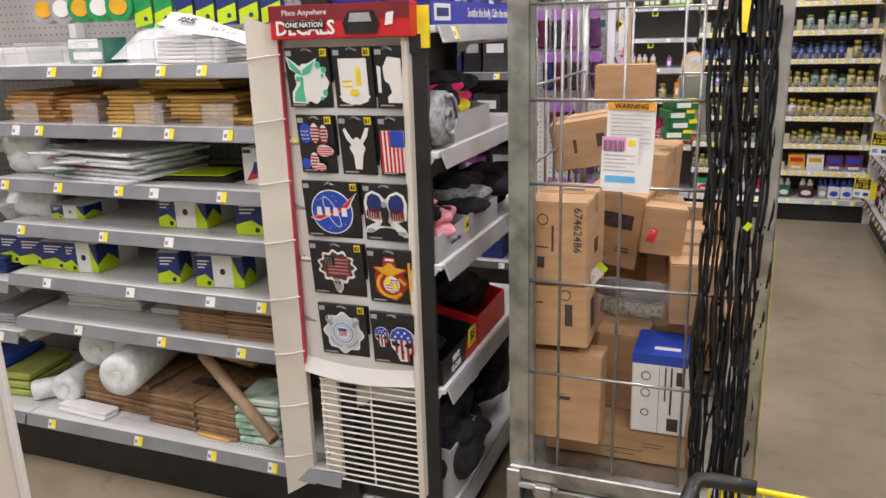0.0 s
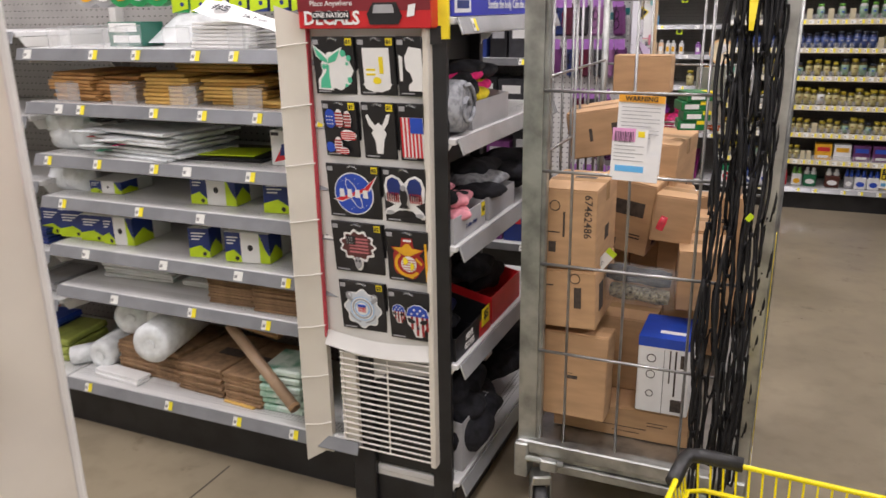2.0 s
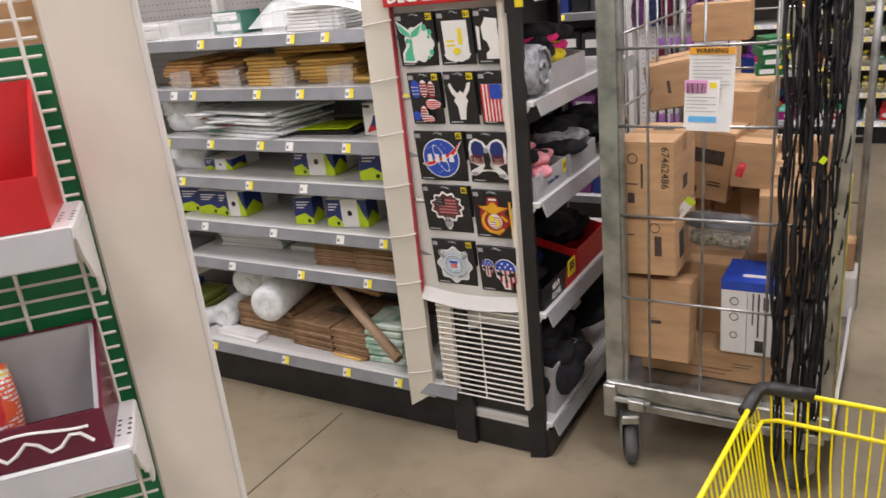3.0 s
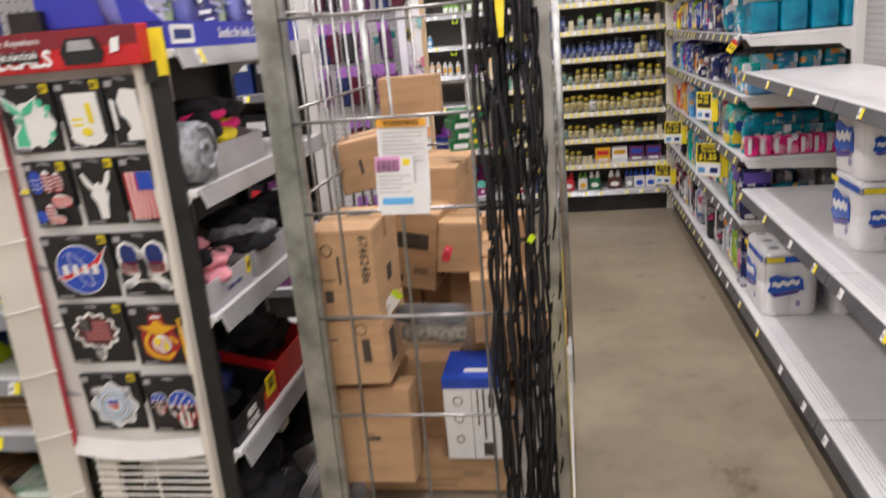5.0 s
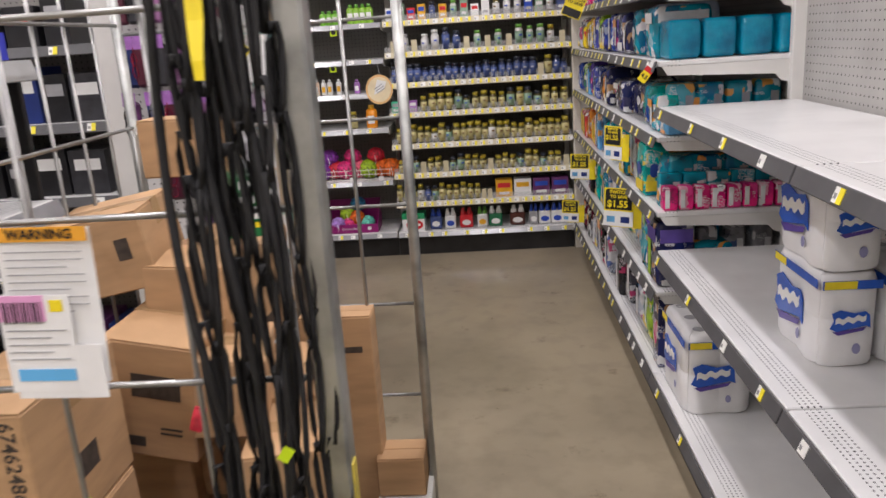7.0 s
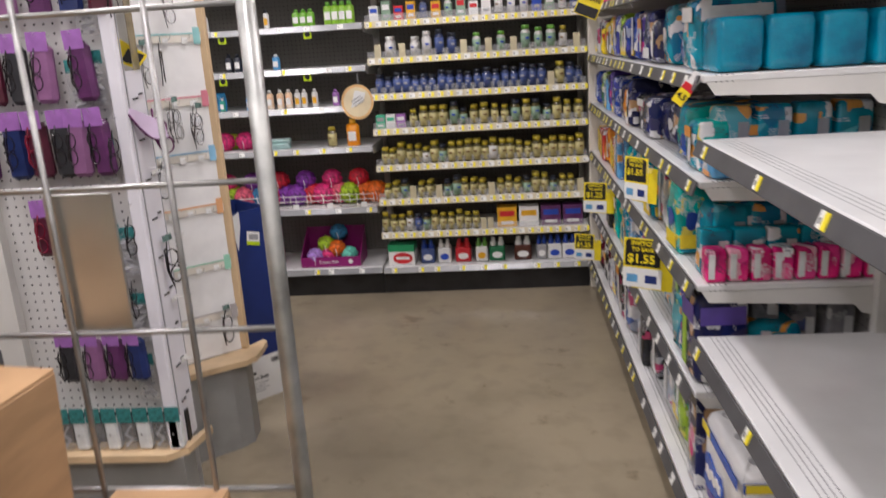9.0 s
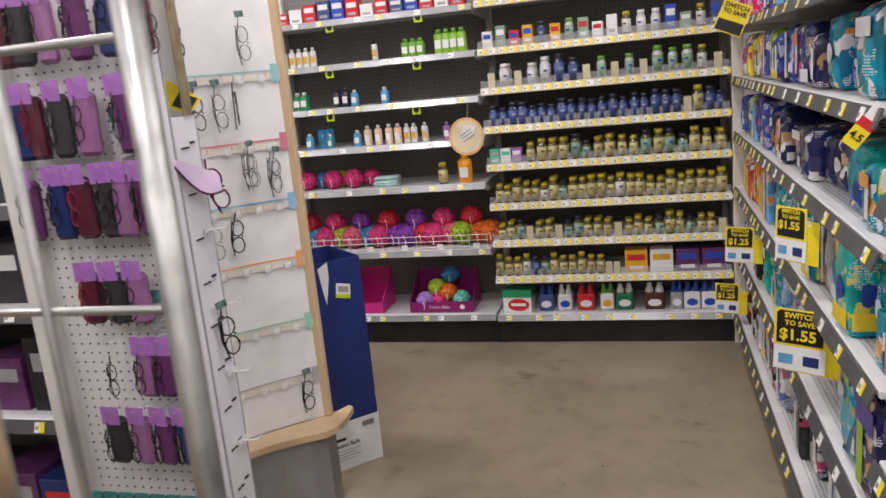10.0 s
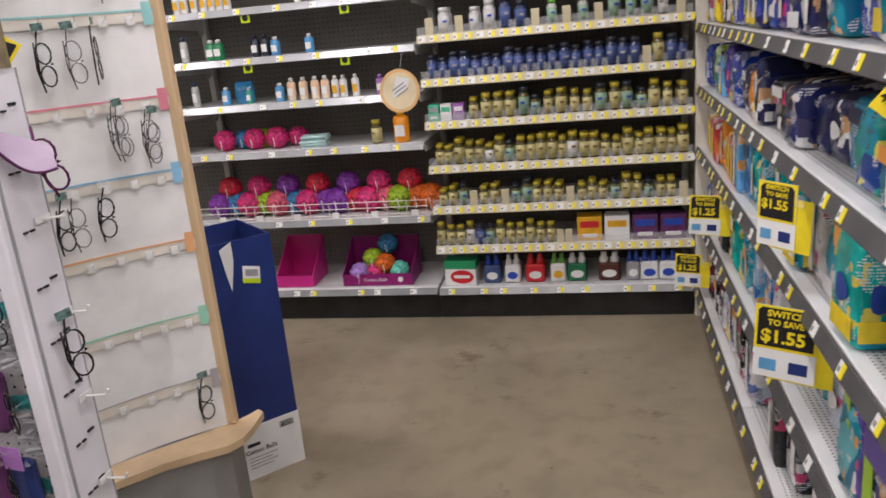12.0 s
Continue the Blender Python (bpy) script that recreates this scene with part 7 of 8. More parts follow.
def add_print(m, inks, seed=0.0):
    """Overprints a film material: large colour fields, small blocks and lines of unreadable type."""
    nt = m.node_tree
    p = nt.nodes["Principled BSDF"]
    src = p.inputs["Base Color"].links[0].from_socket

    def op(kind, *args):
        n = nt.nodes.new("ShaderNodeMath")
        n.operation = kind
        for i, val in enumerate(args):
            if hasattr(val, "is_linked"):
                nt.links.new(val, n.inputs[i])
            else:
                n.inputs[i].default_value = val
        return n.outputs[0]

    def vec(x, y, z):
        n = nt.nodes.new("ShaderNodeCombineXYZ")
        for i, val in enumerate((x, y, z)):
            if hasattr(val, "is_linked"):
                nt.links.new(val, n.inputs[i])
            else:
                n.inputs[i].default_value = val
        return n.outputs[0]

    def over(a, col, mask):
        n = nt.nodes.new("ShaderNodeMix")
        n.data_type = "RGBA"
        nt.links.new(mask, n.inputs["Factor"])
        nt.links.new(a, n.inputs["A"])
        n.inputs["B"].default_value = (*col, 1)
        return n.outputs["Result"]

    tc = nt.nodes.new("ShaderNodeTexCoord")
    sep = nt.nodes.new("ShaderNodeSeparateXYZ")
    nt.links.new(tc.outputs["Object"], sep.inputs[0])
    oi = nt.nodes.new("ShaderNodeObjectInfo")
    shift = op("MULTIPLY", op("ADD", oi.outputs["Random"], seed), 9.7)
    along = op("ADD", sep.outputs[0], op("MULTIPLY", sep.outputs[1], 0.83))
    nz = nt.nodes.new("ShaderNodeTexNoise")
    nz.inputs["Scale"].default_value = 14
    nt.links.new(vec(along, shift, sep.outputs[2]), nz.inputs["Vector"])
    bend = op("MULTIPLY", op("SUBTRACT", nz.outputs["Fac"], 0.5), 0.07)

    def cells(scale, metric, wob):
        n = nt.nodes.new("ShaderNodeTexVoronoi")
        n.distance = metric
        n.inputs["Scale"].default_value = scale
        nt.links.new(vec(op("ADD", along, bend) if wob else along, shift, op("ADD", sep.outputs[2], bend) if wob else sep.outputs[2]), n.inputs["Vector"])
        c = nt.nodes.new("ShaderNodeSeparateColor")
        nt.links.new(n.outputs["Color"], c.inputs[0])
        return c.outputs
    big, small = cells(11, "EUCLIDEAN", True), cells(30, "CHEBYCHEV", False)
    out = over(src, inks[0], op("GREATER_THAN", big[0], 0.76))
    out = over(out, inks[1], op("GREATER_THAN", big[1], 0.9))
    out = over(out, inks[2], op("GREATER_THAN", small[0], 0.9))
    out = over(out, (0.72, 0.72, 0.72), op("GREATER_THAN", small[1], 0.93))
    row = op("MULTIPLY", sep.outputs[2], 170.0)
    ty = nt.nodes.new("ShaderNodeTexNoise")
    ty.inputs["Scale"].default_value = 1.0
    ty.inputs["Detail"].default_value = 1
    nt.links.new(vec(op("MULTIPLY", along, 420.0), op("ADD", shift, 3.0), op("MULTIPLY", op("FLOOR", row), 5.7)), ty.inputs["Vector"])
    letters = op("MULTIPLY", op("GREATER_THAN", ty.outputs["Fac"], 0.47), op("LESS_THAN", op("FRACT", row), 0.55))
    out = over(out, (0.7, 0.7, 0.72), op("MULTIPLY", letters, op("GREATER_THAN", nz.outputs["Fac"], 0.58)))
    out = over(out, (0.03, 0.03, 0.06), op("MULTIPLY", letters, op("LESS_THAN", nz.outputs["Fac"], 0.36)))
    nt.links.new(out, p.inputs["Base Color"])
    return m


INKS = {n: mat("ink_" + n, c, 0.3, 0, 0.08, 20) for n, c in (("teal", (0.0, 0.26, 0.36)), ("aqua", (0.0, 0.38, 0.34)), ("navy", (0.012, 0.015, 0.07)), ("blue", (0.015, 0.05, 0.3)), ("violet", (0.09, 0.05, 0.3)), ("pink", (0.7, 0.02, 0.2)), ("lime", (0.3, 0.5, 0.03)), ("white", (0.7, 0.7, 0.7)), ("orange", (0.7, 0.28, 0.05)), ("black", (0.012, 0.012, 0.014)), ("grey", (0.3, 0.3, 0.32)), ("maroon", (0.12, 0.01, 0.03)), ("red", (0.6, 0.04, 0.05)), ("yellow", (0.8, 0.6, 0.03)), ("sky", (0.12, 0.35, 0.6)))}
SECOND = {"teal": ((0.0, 0.16, 0.3), (0.1, 0.42, 0.5), (0.75, 0.35, 0.08)), "aqua": ((0.0, 0.28, 0.4), (0.01, 0.06, 0.3), (0.7, 0.6, 0.1)), "navy": ((0.012, 0.02, 0.12), (0.05, 0.05, 0.14), (0.5, 0.3, 0.15)), "blue": ((0.07, 0.08, 0.38), (0.02, 0.02, 0.12), (0.4, 0.45, 0.6)), "violet": ((0.03, 0.03, 0.2), (0.35, 0.32, 0.55), (0.6, 0.05, 0.25)), "pink": ((0.72, 0.04, 0.24), (0.55, 0.01, 0.13), (0.75, 0.35, 0.45)), "lime": ((0.04, 0.3, 0.12), (0.02, 0.05, 0.3), (0.7, 0.65, 0.1)), "white": ((0.45, 0.5, 0.6), (0.1, 0.16, 0.4), (0.5, 0.1, 0.2)), "orange": ((0.5, 0.1, 0.02), (0.03, 0.03, 0.15), (0.75, 0.55, 0.1)), "black": ((0.06, 0.06, 0.07), (0.5, 0.5, 0.5), (0.5, 0.05, 0.15)), "grey": ((0.12, 0.12, 0.13), (0.5, 0.5, 0.52), (0.1, 0.14, 0.3)), "maroon": ((0.03, 0.01, 0.02), (0.4, 0.05, 0.15), (0.5, 0.45, 0.4)), "red": ((0.7, 0.12, 0.05), (0.75, 0.5, 0.05), (0.4, 0.02, 0.03)), "yellow": ((0.7, 0.45, 0.03), (0.05, 0.1, 0.35), (0.65, 0.08, 0.05)), "sky": ((0.02, 0.12, 0.4), (0.45, 0.55, 0.65), (0.7, 0.35, 0.08))}
for k, (n, inks) in enumerate(SECOND.items()):
    add_print(FILM[n], inks, 0.13 * k)
CYAN = mat("cyan_nappy_film", (0.0, 0.2, 0.31), 0.16, 0, 0.25, 9, 0.9, 30, col2=(0.0, 0.08, 0.17))
FILM["cyan"] = CYAN
PACK = {}
sgn = lambda q, e: math.copysign(abs(q) ** e, q)


def pack_mesh(w, d, h, film, soft):
    key = (round(w, 3), round(d, 3), round(h, 3), film, soft)
    if key not in PACK:
        e, eb = (0.24, 0.16) if soft else (0.1, 0.07)
        def fn(u, v):
            a, b = 2 * math.pi * u, math.pi * (v - 0.5)
            wr = 1 + (0.025 * math.sin(6 * a + 8 * b) + 0.02 * math.sin(11 * b + 2 * a) if soft else 0)
            return (w / 2 * sgn(math.cos(b), eb) * sgn(math.cos(a), e) * wr, d / 2 * sgn(math.cos(b), eb) * sgn(math.sin(a), e) * wr, h / 2 + h / 2 * sgn(math.sin(b), 0.42 if soft else 0.2))
        PACK[key] = Geo().grid(fn, 28, 14).mesh("pack", FILM[film], True)
    return PACK[key]


def soft_pack(x, y, z, w, d, h, film, marks=(), rz=-90, soft=True, label="", name="hygiene_pack"):
    """Film-wrapped pack, its printed front on local -y."""
    th = thing(name, pose(x, y, z, 0, 0, rz + random.uniform(-3, 3)), label or film + " film-wrapped hygiene pack on the shelf", "hygiene pack", "hygiene packs")
    part("pack", pack_mesh(w, d, h, film, soft), None, th)
    for k, (shape, c) in enumerate(marks):
        q = {"patch": ring_poly(w * 0.24, h * 0.13, 14, 0.14, 3, -w * 0.06, h * 0.5), "band": rect_poly(-w * 0.44, h * 0.1, w * 0.44, h * 0.3), "top": rect_poly(-w * 0.42, h * 0.68, w * 0.42, h * 0.88), "strip": rect_poly(-w * 0.4, h * 0.12, -w * 0.1, h * 0.88), "code": rect_poly(w * 0.08, h * 0.2, w * 0.38, h * 0.75), "line": rect_poly(-w * 0.36, h * 0.36, w * 0.3, h * 0.4), "line2": rect_poly(-w * 0.3, h * 0.28, w * 0.12, h * 0.31), "blk": rect_poly(w * 0.02, h * 0.08, w * 0.4, h * 0.24), "dot": ring_poly(w * 0.13, w * 0.13, 12, 0, 1, w * 0.14, h * 0.72)}[shape]
        part("print", slab(q, 0.0012), INKS[c] if c in INKS else c, th, m=pose(0, -d / 2 * 1.02 - 0.001 * (k + 1), 0))
        if shape in ("band", "patch", "top"):
            part("side_print", slab([(p * d / w, r) for p, r in q], 0.0012), INKS[c] if c in INKS else c, th, m=pose(w / 2 * 1.02 + 0.001 * (k + 1), 0, 0, 0, 0, 90))
    return th


rq = random.Random(17)
ROWS_R = {
    1.8: ["pink", "blue", "white", "violet", "teal", "pink"], 1.555: ["pink", "pink", "blue", "sky", "blue", "violet", "pink", "pink"],
    1.315: ["white", "yellow", "navy", "yellow", "blue", "lime", "navy", "blue", "violet", "navy", "navy", "teal", "blue", "white", "teal"],
    1.06: ["blue", "lime", "sky", "violet", "blue", "navy", "orange", "navy", "black", "navy", "navy", "navy", "teal", "aqua", "teal"],
    0.795: ["red", "red", "orange", "red", "red", "sky", "aqua", "teal", "aqua", "lime", "teal", "white", "aqua", "teal", "teal"],
    0.5: ["grey", "grey", "black", "white", "aqua", "teal", "sky", "white", "aqua", "teal", "white", "teal", "teal"],
    0.185: ["maroon", "black", "maroon", "white", "white", "black", "white", "black", "black", "sky", "white", "lime", "navy"]}
MK = [[("patch", "white")], [("code", "white")], [("top", "white")], [("band", "white")], [], [("band", "yellow"), ("code", "white")], [("strip", "white")], [("top", "navy")], [("blk", "yellow")], [], [("code", "white"), ("top", "orange")]]
for z, cols in ROWS_R.items():
    gap = {1.8: 0.2, 1.555: 0.21, 1.315: 0.2, 1.06: 0.21, 0.795: 0.23, 0.5: 0.24, 0.185: 0.27}[z]
    y = 6.04
    i = 0
    n = len(cols)
    while y > 3.86:
        film = cols[min(n - 1, int((6.04 - y) / 2.2 * n))]
        w = rq.uniform(0.05, 0.085) if y > 4.9 else rq.uniform(0.075, 0.13)
        h = gap * rq.uniform(0.58, 0.94) if film != "red" else gap * 0.66
        d = rq.uniform(0.2, 0.3)
        soft_pack(0.79 + d / 2 + rq.uniform(0.005, 0.03 if y > 4.9 else 0.07), y - w / 2, z + 0.001, round(w, 2), round(d, 2), round(h, 2), film, MK[rq.randrange(11)] if film not in ("red",) else [("strip", "yellow")], soft=film not in ("red", "sky", "black"))
        y -= w + rq.uniform(0.004, 0.02) + (0.07 if rq.random() < (0.06 if y > 4.9 else 0.16) else 0)
        i += 1
# the bay's near end, rows running into the depth
for k in range(4):
    soft_pack(0.875 + 0.118 * k, 3.775, 1.316, 0.14, 0.112, 0.13, "cyan", [], -90 + 2 * k, label="teal soft pack of nappies in clear film")
    soft_pack(0.87 + 0.12 * k, 3.77, 1.061, 0.15, 0.11, 0.075, "sky" if k < 3 else "aqua", [("blk", "orange")], -90, label="blue and teal wipes pack lying flat")
    soft_pack(0.9 + 0.1 * k, 3.86, 1.061, 0.09, 0.085, 0.165, "teal", [("code", "grey"), ("blk", "orange")], 0, label="teal pack of pads standing in a row")
    soft_pack(0.9 + 0.1 * k, 3.86, 0.796, 0.09, 0.085, 0.17, "teal", [("code", "grey"), ("blk", "yellow")], 0, label="teal and yellow pack of pads in a row")
    soft_pack(0.9 + 0.1 * k, 3.86, 0.501, 0.075, 0.085, 0.2, "grey", [("code", "white")], 0, label="grey and white pack standing in a row")
    soft_pack(0.86 + 0.1 * k, 3.74, 1.556, 0.1, 0.09, 0.09, "pink", [("top", "navy")], 0, label="hot pink pack on the upper shelf")
for k in range(8):
    soft_pack(0.835 + 0.055 * k, 3.725, 0.796, 0.052, 0.06, 0.085, "pink", [("strip", "white")], 0, label="small hot pink pack with a white strip")
    if k < 5:
        soft_pack(0.85 + 0.085 * k, 3.79, 0.796, 0.08, 0.05, 0.12, "teal", [("code", "white")], 0, soft=False, label="teal and white carton of liners")
soft_pack(0.86, 3.79, 0.501, 0.13, 0.14, 0.25, "navy", [("strip", "lime"), ("top", "violet")], -90, label="tall navy and lime pack of underwear")
soft_pack(0.87, 3.95, 0.501, 0.13, 0.14, 0.25, "violet", [("strip", "lime")], -90, label="tall violet pack with a lime stripe")
soft_pack(0.84, 4.02, 0.796, 0.12, 0.1, 0.2, "aqua", [("patch", "blue"), ("band", "yellow")], -90, label="green pack of pads with blue and yellow print")
soft_pack(0.85, 3.86, 1.061, 0.1, 0.08, 0.13, "aqua", [("strip", "navy")], -90, label="aqua pack of liners")
pb = thing("tall_carton", pose(0.85, 3.72, 0.187, 0, 0, -90), "tall dark violet carton with a pink flower print", "carton")
part("box", Geo().box((-0.09, -0.05, 0), (0.0, 0.09, 0.3), 0.002), FILM["navy"], pb)
part("pink_print", slab(ring_poly(0.03, 0.045, 14, 0.15, 4, -0.045, 0.13), 0.001), FILM["pink"], pb, m=pose(0, -0.05, 0))
part("white_top", Geo().box((-0.088, -0.048, 0.3), (-0.002, 0.088, 0.302)), CW, pb)


# ---------- toilet paper ----------
TP = mat("white_tissue", (0.8, 0.8, 0.8), 0.35, 0, 0.05, 8, 0.25, 14)
TPG = mat("grey_violet_print", (0.3, 0.3, 0.5), 0.4)
TPB = mat("blue_film_print", (0.02, 0.1, 0.5), 0.25, 0, 0.08, 20)


def tissue_pack(x, y, z, nx, ny, h, label, rz=-90, r=0.057):
    """Film pack of standing rolls, nx across the front by ny deep; front on local -y."""
    th = thing("toilet_paper_pack", pose(x, y, z, 0, 0, rz), label, "toilet paper", "toilet paper packs")
    w, d = nx * 2 * r * 0.97, ny * 2 * r * 0.97
    rise = [(0.0, 0.95), (0.012, 0.99), (h * 0.3, 1.0), (h * 0.49, 1.0), (h * 0.5, 0.992), (h * 0.51, 1.0), (h * 0.8, 1.0), (h - 0.022, 0.99), (h - 0.008, 0.95), (h - 0.001, 0.86), (h, 0.7), (h - 0.003, 0.02)]

    def skin(u, v):
        hz, sc = rise[round(v * (len(rise) - 1))]
        a = 2 * math.pi * u
        px, py = w / 2 * sgn(math.cos(a), 0.3), d / 2 * sgn(math.sin(a), 0.3)
        onx = abs(px) / w > abs(py) / d
        seam = abs(math.cos(math.pi * (py / d + 0.5) * ny)) if onx else abs(math.cos(math.pi * (px / w + 0.5) * nx))
        k = 1 - 0.16 * seam ** 4 * (0.06 / (w if onx else d)) * 2.0
        return (px * sc * (k if onx else 1), py * sc * (1 if onx else k), hz + 0.0015 * math.sin(31 * u + 9 * v))
    part("wrapped_body", Geo().grid(skin, 72, len(rise) - 1), TP, th, smooth=True)
    for i in range(nx):
        for j in range(ny):
            part("core_hole", Geo().lathe([(0.021, h + 0.0005), (0.02, h + 0.0012)], 14, c=(-w / 2 + r * 0.97 * (2 * i + 1), -d / 2 + r * 0.97 * (2 * j + 1), 0)), CS, th)
    for face, fw, n in ((pose(0, -d / 2 - 0.0005, 0), w, nx), (pose(w / 2 + 0.0005, 0, 0, 0, 0, 90), d, ny)):
        part("blue_band", slab([(-fw * 0.46, h * 0.83), (fw * 0.46, h * 0.83), (fw * 0.46, h * 0.92), (-fw * 0.46, h * 0.92)]), TPB, th, m=face)
        part("yellow_label", slab([(-fw * 0.44, h * 0.835), (-fw * 0.44 + 0.07, h * 0.835), (-fw * 0.44 + 0.07, h * 0.915), (-fw * 0.44, h * 0.915)], 0.0025), CY, th, m=face)
        q = min(0.085, fw * 0.3)
        c = face @ pose(-fw * 0.1 if n > 1 else 0.0, 0, h * 0.5)
        lg = part("logo", slab([(-q * 1.05, -q * 0.42), (-q * 0.7, -q * 0.6), (q * 0.8, -q * 0.3), (q * 1.05, -q * 0.42), (q * 0.98, q * 0.3), (q * 0.75, q * 0.52), (q * 0.2, q * 0.42), (-q * 0.55, q * 0.62), (-q * 0.98, q * 0.42), (-q * 0.85, 0)], 0.002), TPB, th, "blue ribbon logo", m=c)
        part("logo_underline", slab([(-q * 0.9, -q * 0.62), (q * 0.2, -q * 0.48), (q * 0.85, -q * 0.36), (q * 0.7, -q * 0.56), (-q * 0.6, -q * 0.82)], 0.0015), INKS["violet"], lg)
        wave = [(q * (-0.78 + 0.065 * k), q * (0.12 + 0.008 * k + 0.07 * math.sin(k * 0.8))) for k in range(25)]
        part("logo_stroke", slab(wave + [(x, z - q * 0.3) for x, z in reversed(wave)], 0.0032), CW, lg)
        part("round_mark", slab(ring_poly(0.009, 0.013, 14, 0, 1, fw * 0.12, h * 0.2)), TPG, th, m=face)
    return th


for zz in (0.662, 0.888):
    tissue_pack(0.985, 2.785, zz, 2, 1, 0.224, "stacked white film pack of toilet rolls with blue print", r=0.072)
tissue_pack(1.135, 2.785, 0.662, 2, 1, 0.224, "white film pack of toilet rolls with blue print", r=0.072)
tissue_pack(0.915, 3.504, 0.187, 3, 2, 0.28, "white film pack of toilet rolls on the lowest shelf", r=0.058)
tissue_pack(1.135, 3.504, 0.187, 3, 1, 0.28, "white film pack of toilet rolls on the lowest shelf", r=0.058)


# ---------- hanging price signs ----------
def promo(x, y, z, price, rz, w=0.125, h=0.16, scale=1.0):
    th = thing("promo_sign", pose(x, y, z, 0, 2, rz), "black and yellow switch to save price sign on the shelf edge", "price sign", "promo signs")
    part("back_card", Geo().box((0.03, 0.002, -h - 0.004), (w + 0.035, 0.003, -0.03)), CY, th)
    part("card", Geo().box((0, 0, -h), (w, 0.0015, 0)), CW, th)
    part("yellow_panel", slab(rect_poly(0, -h * 0.6, w, 0), 0.0008), CY, th)
    bp = part("black_panel", slab([(0.006, -h * 0.56), (w - 0.006, -h * 0.56), (w - 0.006, -0.012), (w - 0.014, -0.005), (0.014, -0.005), (0.006, -0.012)], 0.0016), CK, th)
    text("SWITCH", 0.02 * scale, CY, bp, pose(w / 2, -0.003, -0.017 * scale) @ FRONT, bold=0.0007 * scale)
    text("TO SAVE", 0.0185 * scale, CY, bp, pose(w / 2, -0.003, -0.037 * scale) @ FRONT, bold=0.0006 * scale)
    text(price, 0.04 * scale, CY, bp, pose(w / 2 - 0.004, -0.003, -0.069 * scale) @ FRONT, bold=0.0012 * scale)
    part("product_picture", slab(rect_poly(w * 0.1, -h * 0.9, w * 0.38, -h * 0.74), 0.001), INKS["sky"], th)
    part("product_picture", slab(rect_poly(w * 0.58, -h * 0.9, w * 0.88, -h * 0.74), 0.001), CN, th)
    part("grip", Geo().box((w - 0.004, -0.004, -0.045), (w + 0.018, 0.008, -0.02), 0.002), CLEAR, th)
    return th


promo(0.685, 4.24, 0.785, "$1.55", -25, 0.125, 0.165)
promo(0.665, 5.35, 0.762, "$1.25", -12, 0.105, 0.14, 0.85)
promo(0.66, 5.85, 0.392, "$1.25", -12, 0.105, 0.14, 0.85)
promo(0.7, 4.32, 1.035, "$1.55", -46, 0.09, 0.14, 0.7)
dm = thing("promo_tag", pose(0.715, 5.5, 1.555, 0, 24, -10), "yellow and black promotional card hanging from the shelf", "price sign")
part("card", Geo().box((-0.055, 0, -0.06), (0.055, 0.002, 0.06)), CY, dm)
part("black_panel", slab(rect_poly(-0.05, -0.056, 0.05, -0.012), 0.001), CK, dm)
text("SWITCH", 0.025, CK, dm, pose(0, -0.002, 0.042) @ FRONT, bold=0.0006)
text("TO SAVE", 0.023, CK, dm, pose(0, -0.002, 0.02) @ FRONT, bold=0.0006)
rt = thing("sale_tag", pose(0.776, 3.7, 1.312, 0, 38, -25) @ Matrix.Scale(0.8, 4), "yellow and red sale tag hanging at the shelf end", "price tag")
part("card", Geo().box((-0.019, 0, -0.098), (0.019, 0.0015, -0.04)), CY, rt)
part("red_band", Geo().box((-0.019, -0.0008, -0.05), (0.019, 0.002, -0.028)), CR, rt)
part("white_top", Geo().box((-0.016, 0, -0.028), (0.016, 0.0015, 0.012)), CW, rt)
part("clip", Geo().box((-0.006, -0.003, -0.012), (0.02, 0.012, 0.0), 0.002), CLEAR, rt)
text("4.5", 0.025, CK, rt, pose(0, -0.002, -0.072) @ FRONT, bold=0.0006)

# ---------- air freshener end cap close by ----------
NC = pose(-0.705, 0.434, 0, 0, 0, 48)
nc = thing("wire_grid_display", NC, "white end board with a green backed wire grid and steel shelves", "display rack")
part("end_board", Geo().box((-0.108, -0.004, 0), (0.0, 0.02, 1.95), 0.004), BEIGE, nc)
part("board_edge", Geo().box((-0.004, -0.008, 0), (0.004, 0.022, 1.95), 0.002), WHITE, nc)
part("green_panel", Geo().box((-1.1, 0.012, 0.1), (-0.109, 0.018, 1.475)), GREEN, nc)
part("upper_panel", Geo().box((-1.1, 0.012, 1.476), (-0.109, 0.018, 1.95)), CARD, nc)
for k in range(60):
    part("grid_wire", Geo().tube([(-1.1, -0.006, 0.35 + 0.021 * k), (-0.112, -0.006, 0.35 + 0.021 * k)], 0.0022, 5), WIRE_W, nc)
for k in range(12):
    part("grid_upright", Geo().tube([(-0.13 - 0.078 * k, -0.009, 0.1), (-0.13 - 0.078 * k, -0.009, 1.9)], 0.0028, 5), WIRE_W, nc)
part("peg_hook", Geo().box((-0.225, -0.02, 1.36), (-0.205, -0.008, 1.43), 0.003), WHITE, nc)
part("base", Geo().box((-1.1, -0.2, 0), (-0.09, 0.01, 0.12), 0.004), BLACK, nc)
for z in (1.288, 1.005, 0.72, 0.4):
    sh = shelf(nc, z, 0.98, 0.125, STRIP_CLEAR, 0.04, y0=-0.132)
    sh.matrix_basis = pose(-1.085, -0.132, z)
t1 = tray("display_tray", NC @ pose(-0.52, -0.128, 1.289), 0.39, 0.118, 0.058, 0.15, RED, "bright red card tray of air fresheners")
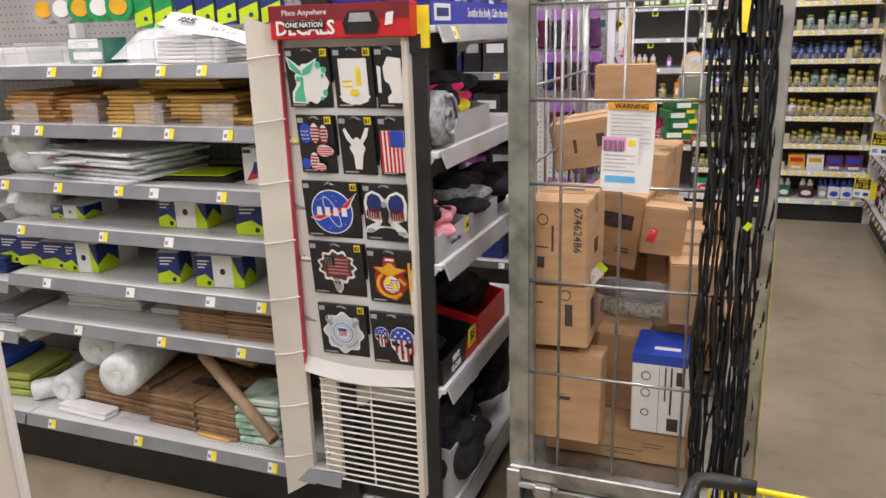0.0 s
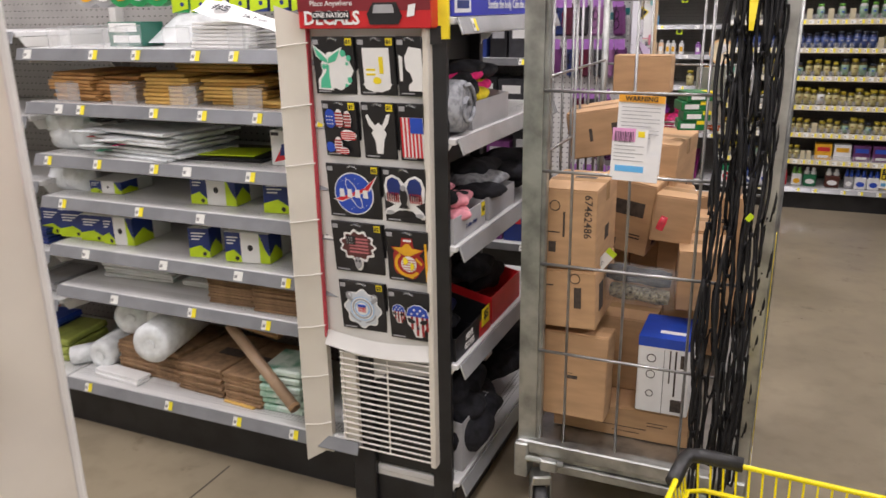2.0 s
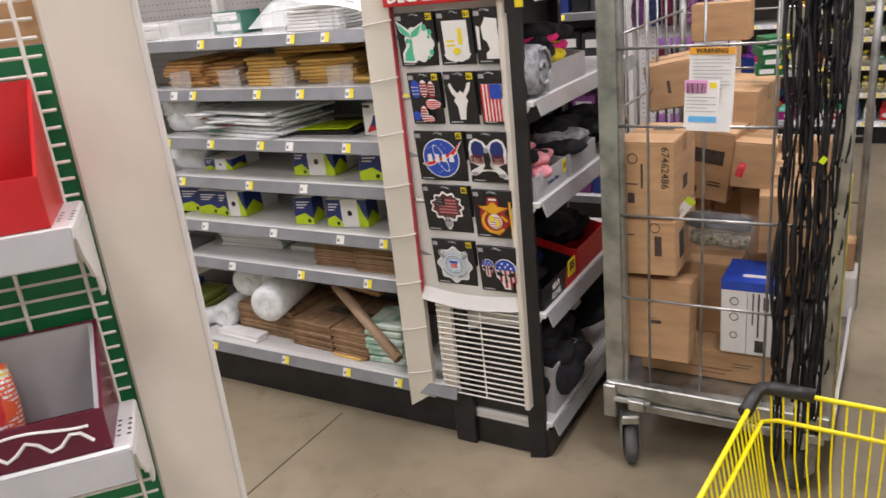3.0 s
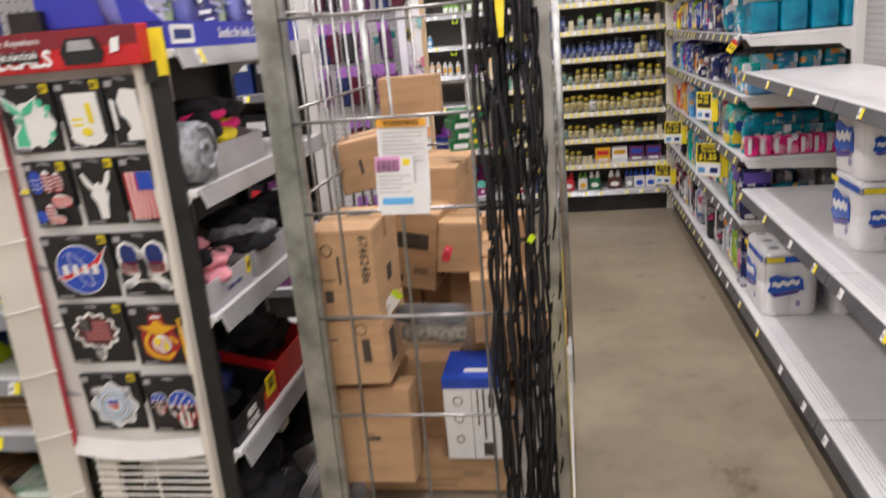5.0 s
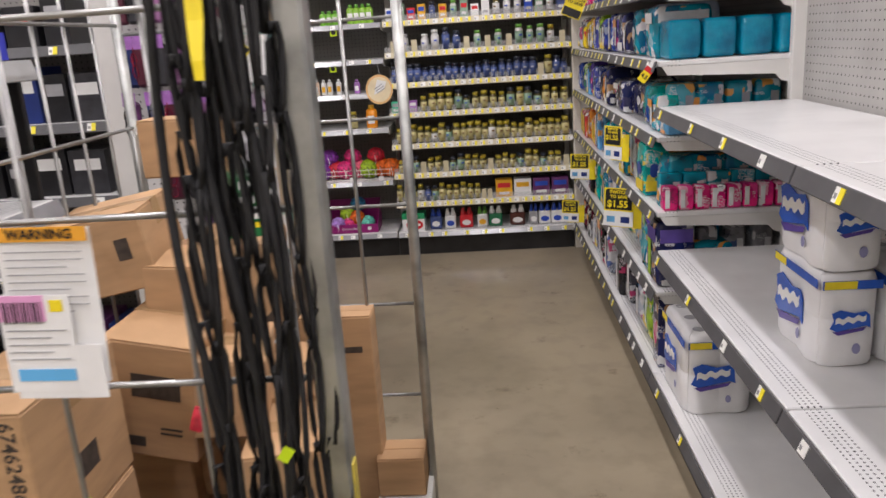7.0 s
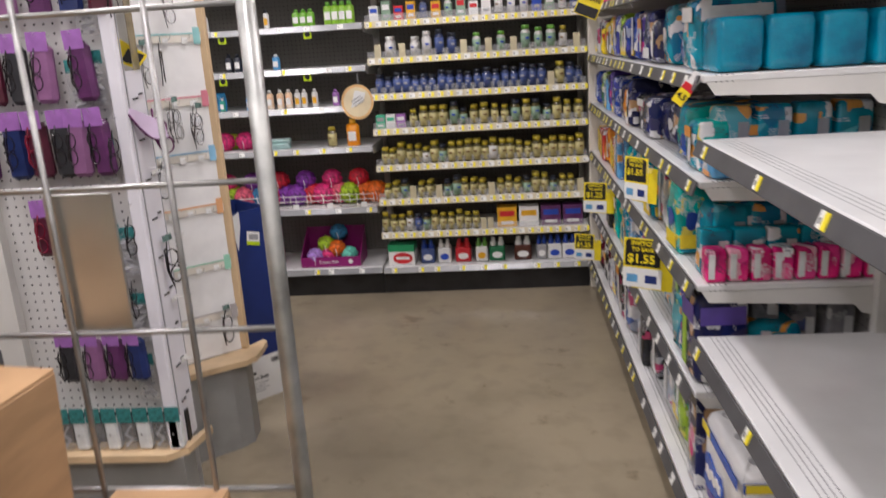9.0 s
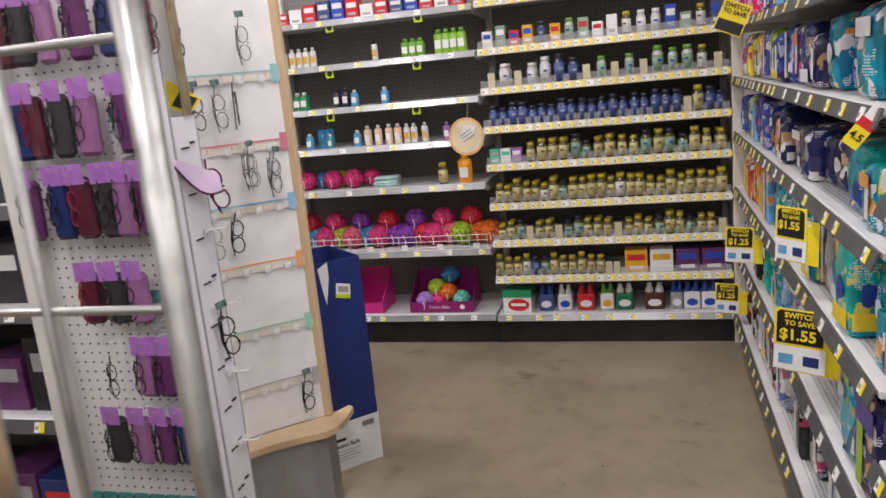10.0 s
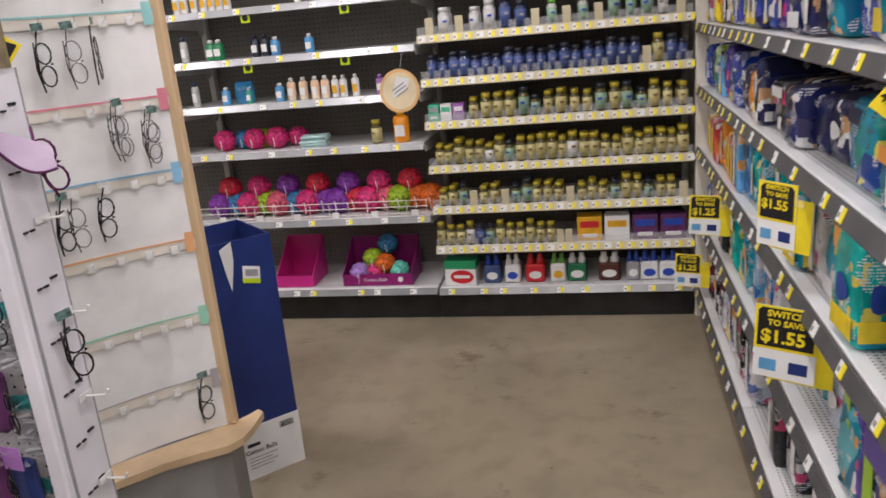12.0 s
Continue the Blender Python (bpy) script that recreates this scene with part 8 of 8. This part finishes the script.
part("logo_stroke", Geo().tube([(0.3 + 0.03 * math.cos(a * 0.6), -0.001, 0.035 + 0.015 * math.sin(a * 0.6)) for a in range(10)], 0.0016, 4), CW, t1)
t2 = tray("display_tray", NC @ pose(-0.55, -0.128, 1.006), 0.42, 0.118, 0.055, 0.125, INKS["maroon"], "maroon card tray with a grey inside")
part("liner", Geo().box((0.006, 0.108, 0.005), (0.414, 0.113, 0.123)), GREYCARD, t2)
part("liner", Geo().prism([(0.006, 0.006), (0.108, 0.006), (0.108, 0.122), (0.006, 0.052)], 0, 0.41, 0.4155), GREYCARD, t2)
part("logo_stroke", Geo().tube([(0.27 + 0.012 * k, -0.002, 0.024 + 0.01 * math.sin(k * 1.5)) for k in range(12)], 0.0024, 5), CW, t2)
part("logo_swoosh", Geo().tube([(0.29 + 0.011 * k, -0.002, 0.042 + 0.004 * math.sin(k * 0.5)) for k in range(11)], 0.002, 5), CW, t2)
for k in range(3):
    pouch("freshener_pack", NC @ pose(-0.26 - 0.07 * k, -0.07, 1.011, -8), 0.06, 0.1, 0.045, (FILM["red"], FILM["orange"], FILM["white"])[k], "red and clear air freshener pack in a tray", "air freshener", "freshener packs", CW)

# ---------- shopping cart ----------
sc = thing("shopping_cart", pose(0.12, 1.3, 0, 0, 0, -3), "small yellow wire shopping cart with black corner grips", "shopping cart")
zr, zb = 0.62, 0.36
fr_, bk_, len_ = 0.225, 0.25, 0.66
rim = [(-bk_, -len_, zr), (-fr_, -0.02, zr), (-fr_ + 0.03, 0.0, zr), (fr_ - 0.03, 0.0, zr), (fr_, -0.02, zr), (bk_, -len_, zr)]
part("rim", Geo().tube(rim, 0.0055, 8), YELLOW, sc, smooth=True)
part("second_rim", Geo().tube([(-bk_ + 0.012, -len_, zr - 0.06), (-fr_ + 0.012, -0.035, zr - 0.06), (-fr_ + 0.04, -0.018, zr - 0.06), (fr_ - 0.04, -0.018, zr - 0.06), (fr_ - 0.012, -0.035, zr - 0.06), (bk_ - 0.012, -len_, zr - 0.06)], 0.005, 8), YELLOW, sc, smooth=True)
part("floor_rim", Geo().tube([(-bk_ + 0.05, -len_, zb), (-fr_ + 0.04, -0.06, zb), (fr_ - 0.04, -0.06, zb), (bk_ - 0.05, -len_, zb)], 0.005, 6, closed=True), YELLOW, sc)
for k in range(18):
    x = -fr_ + 0.022 + (2 * fr_ - 0.044) * k / 17
    part("basket_wire", Geo().tube([(x, 0.0, zr), (x * 0.94, -0.03, zr - 0.14), (x * 0.78, -0.06, zb)], 0.0022, 5), YELLOW, sc)
for s in (-1, 1):
    for k in range(26):
        u = (k + 0.7) / 26.5
        x0, x1, y = fr_ + (bk_ - fr_) * u, fr_ - 0.04 + (bk_ - fr_ - 0.01) * u, -0.02 - (len_ - 0.02) * u
        part("basket_wire", Geo().tube([(s * x0, y, zr), (s * x1, y - 0.01 if u < 0.1 else y, zb)], 0.0022, 5), YELLOW, sc)
for k in range(16):
    y = -0.08 - 0.042 * k
    part("floor_wire", Geo().tube([(-fr_ + 0.03, y, zb), (fr_ - 0.03, y, zb)], 0.0022, 5), YELLOW, sc)
for s in (-1, 1):
    part("corner_grip", Geo().tube([(s * 0.12, 0.001, zr + 0.003), (s * (fr_ - 0.028), 0.001, zr + 0.003), (s * (fr_ - 0.006), -0.008, zr + 0.003), (s * (fr_ + 0.002), -0.03, zr + 0.001), (s * (fr_ + 0.008), -0.1, zr - 0.004)], 0.015, 8), PLASTIC_K, sc, smooth=True)
    part("frame_leg", Geo().tube([(s * 0.17, -len_, zr), (s * 0.17, -len_ + 0.02, 0.4), (s * 0.16, -len_ + 0.1, 0.14), (s * 0.13, -0.1, 0.12)], 0.0095, 8), YELLOW, sc, smooth=True)
    part("basket_stay", Geo().tube([(s * 0.12, -0.25, zb), (s * 0.14, -0.45, 0.13)], 0.007, 6), YELLOW, sc)
    part("wheel", Geo().lathe([(0.001, -0.013), (0.045, -0.013), (0.05, -0.006), (0.05, 0.006), (0.045, 0.013), (0.001, 0.013)], 16, m=pose(s * 0.13, -0.12, 0.05, 0, 90, 0)), RUBBER, sc, smooth=True)
    part("wheel", Geo().lathe([(0.001, -0.013), (0.045, -0.013), (0.05, -0.006), (0.05, 0.006), (0.045, 0.013), (0.001, 0.013)], 16, m=pose(s * 0.16, -len_ + 0.08, 0.05, 0, 90, 0)), RUBBER, sc, smooth=True)
    part("wheel_fork", Geo().box((s * 0.13 - 0.018, -0.13, 0.05), (s * 0.13 + 0.018, -0.11, 0.13), 0.003), ZINC, sc)
part("handle", Geo().tube([(-0.19, -len_, zr), (-0.19, -len_ - 0.04, 0.63), (0.19, -len_ - 0.04, 0.63), (0.19, -len_, zr)], 0.012, 8), PLASTIC_K, sc, smooth=True)
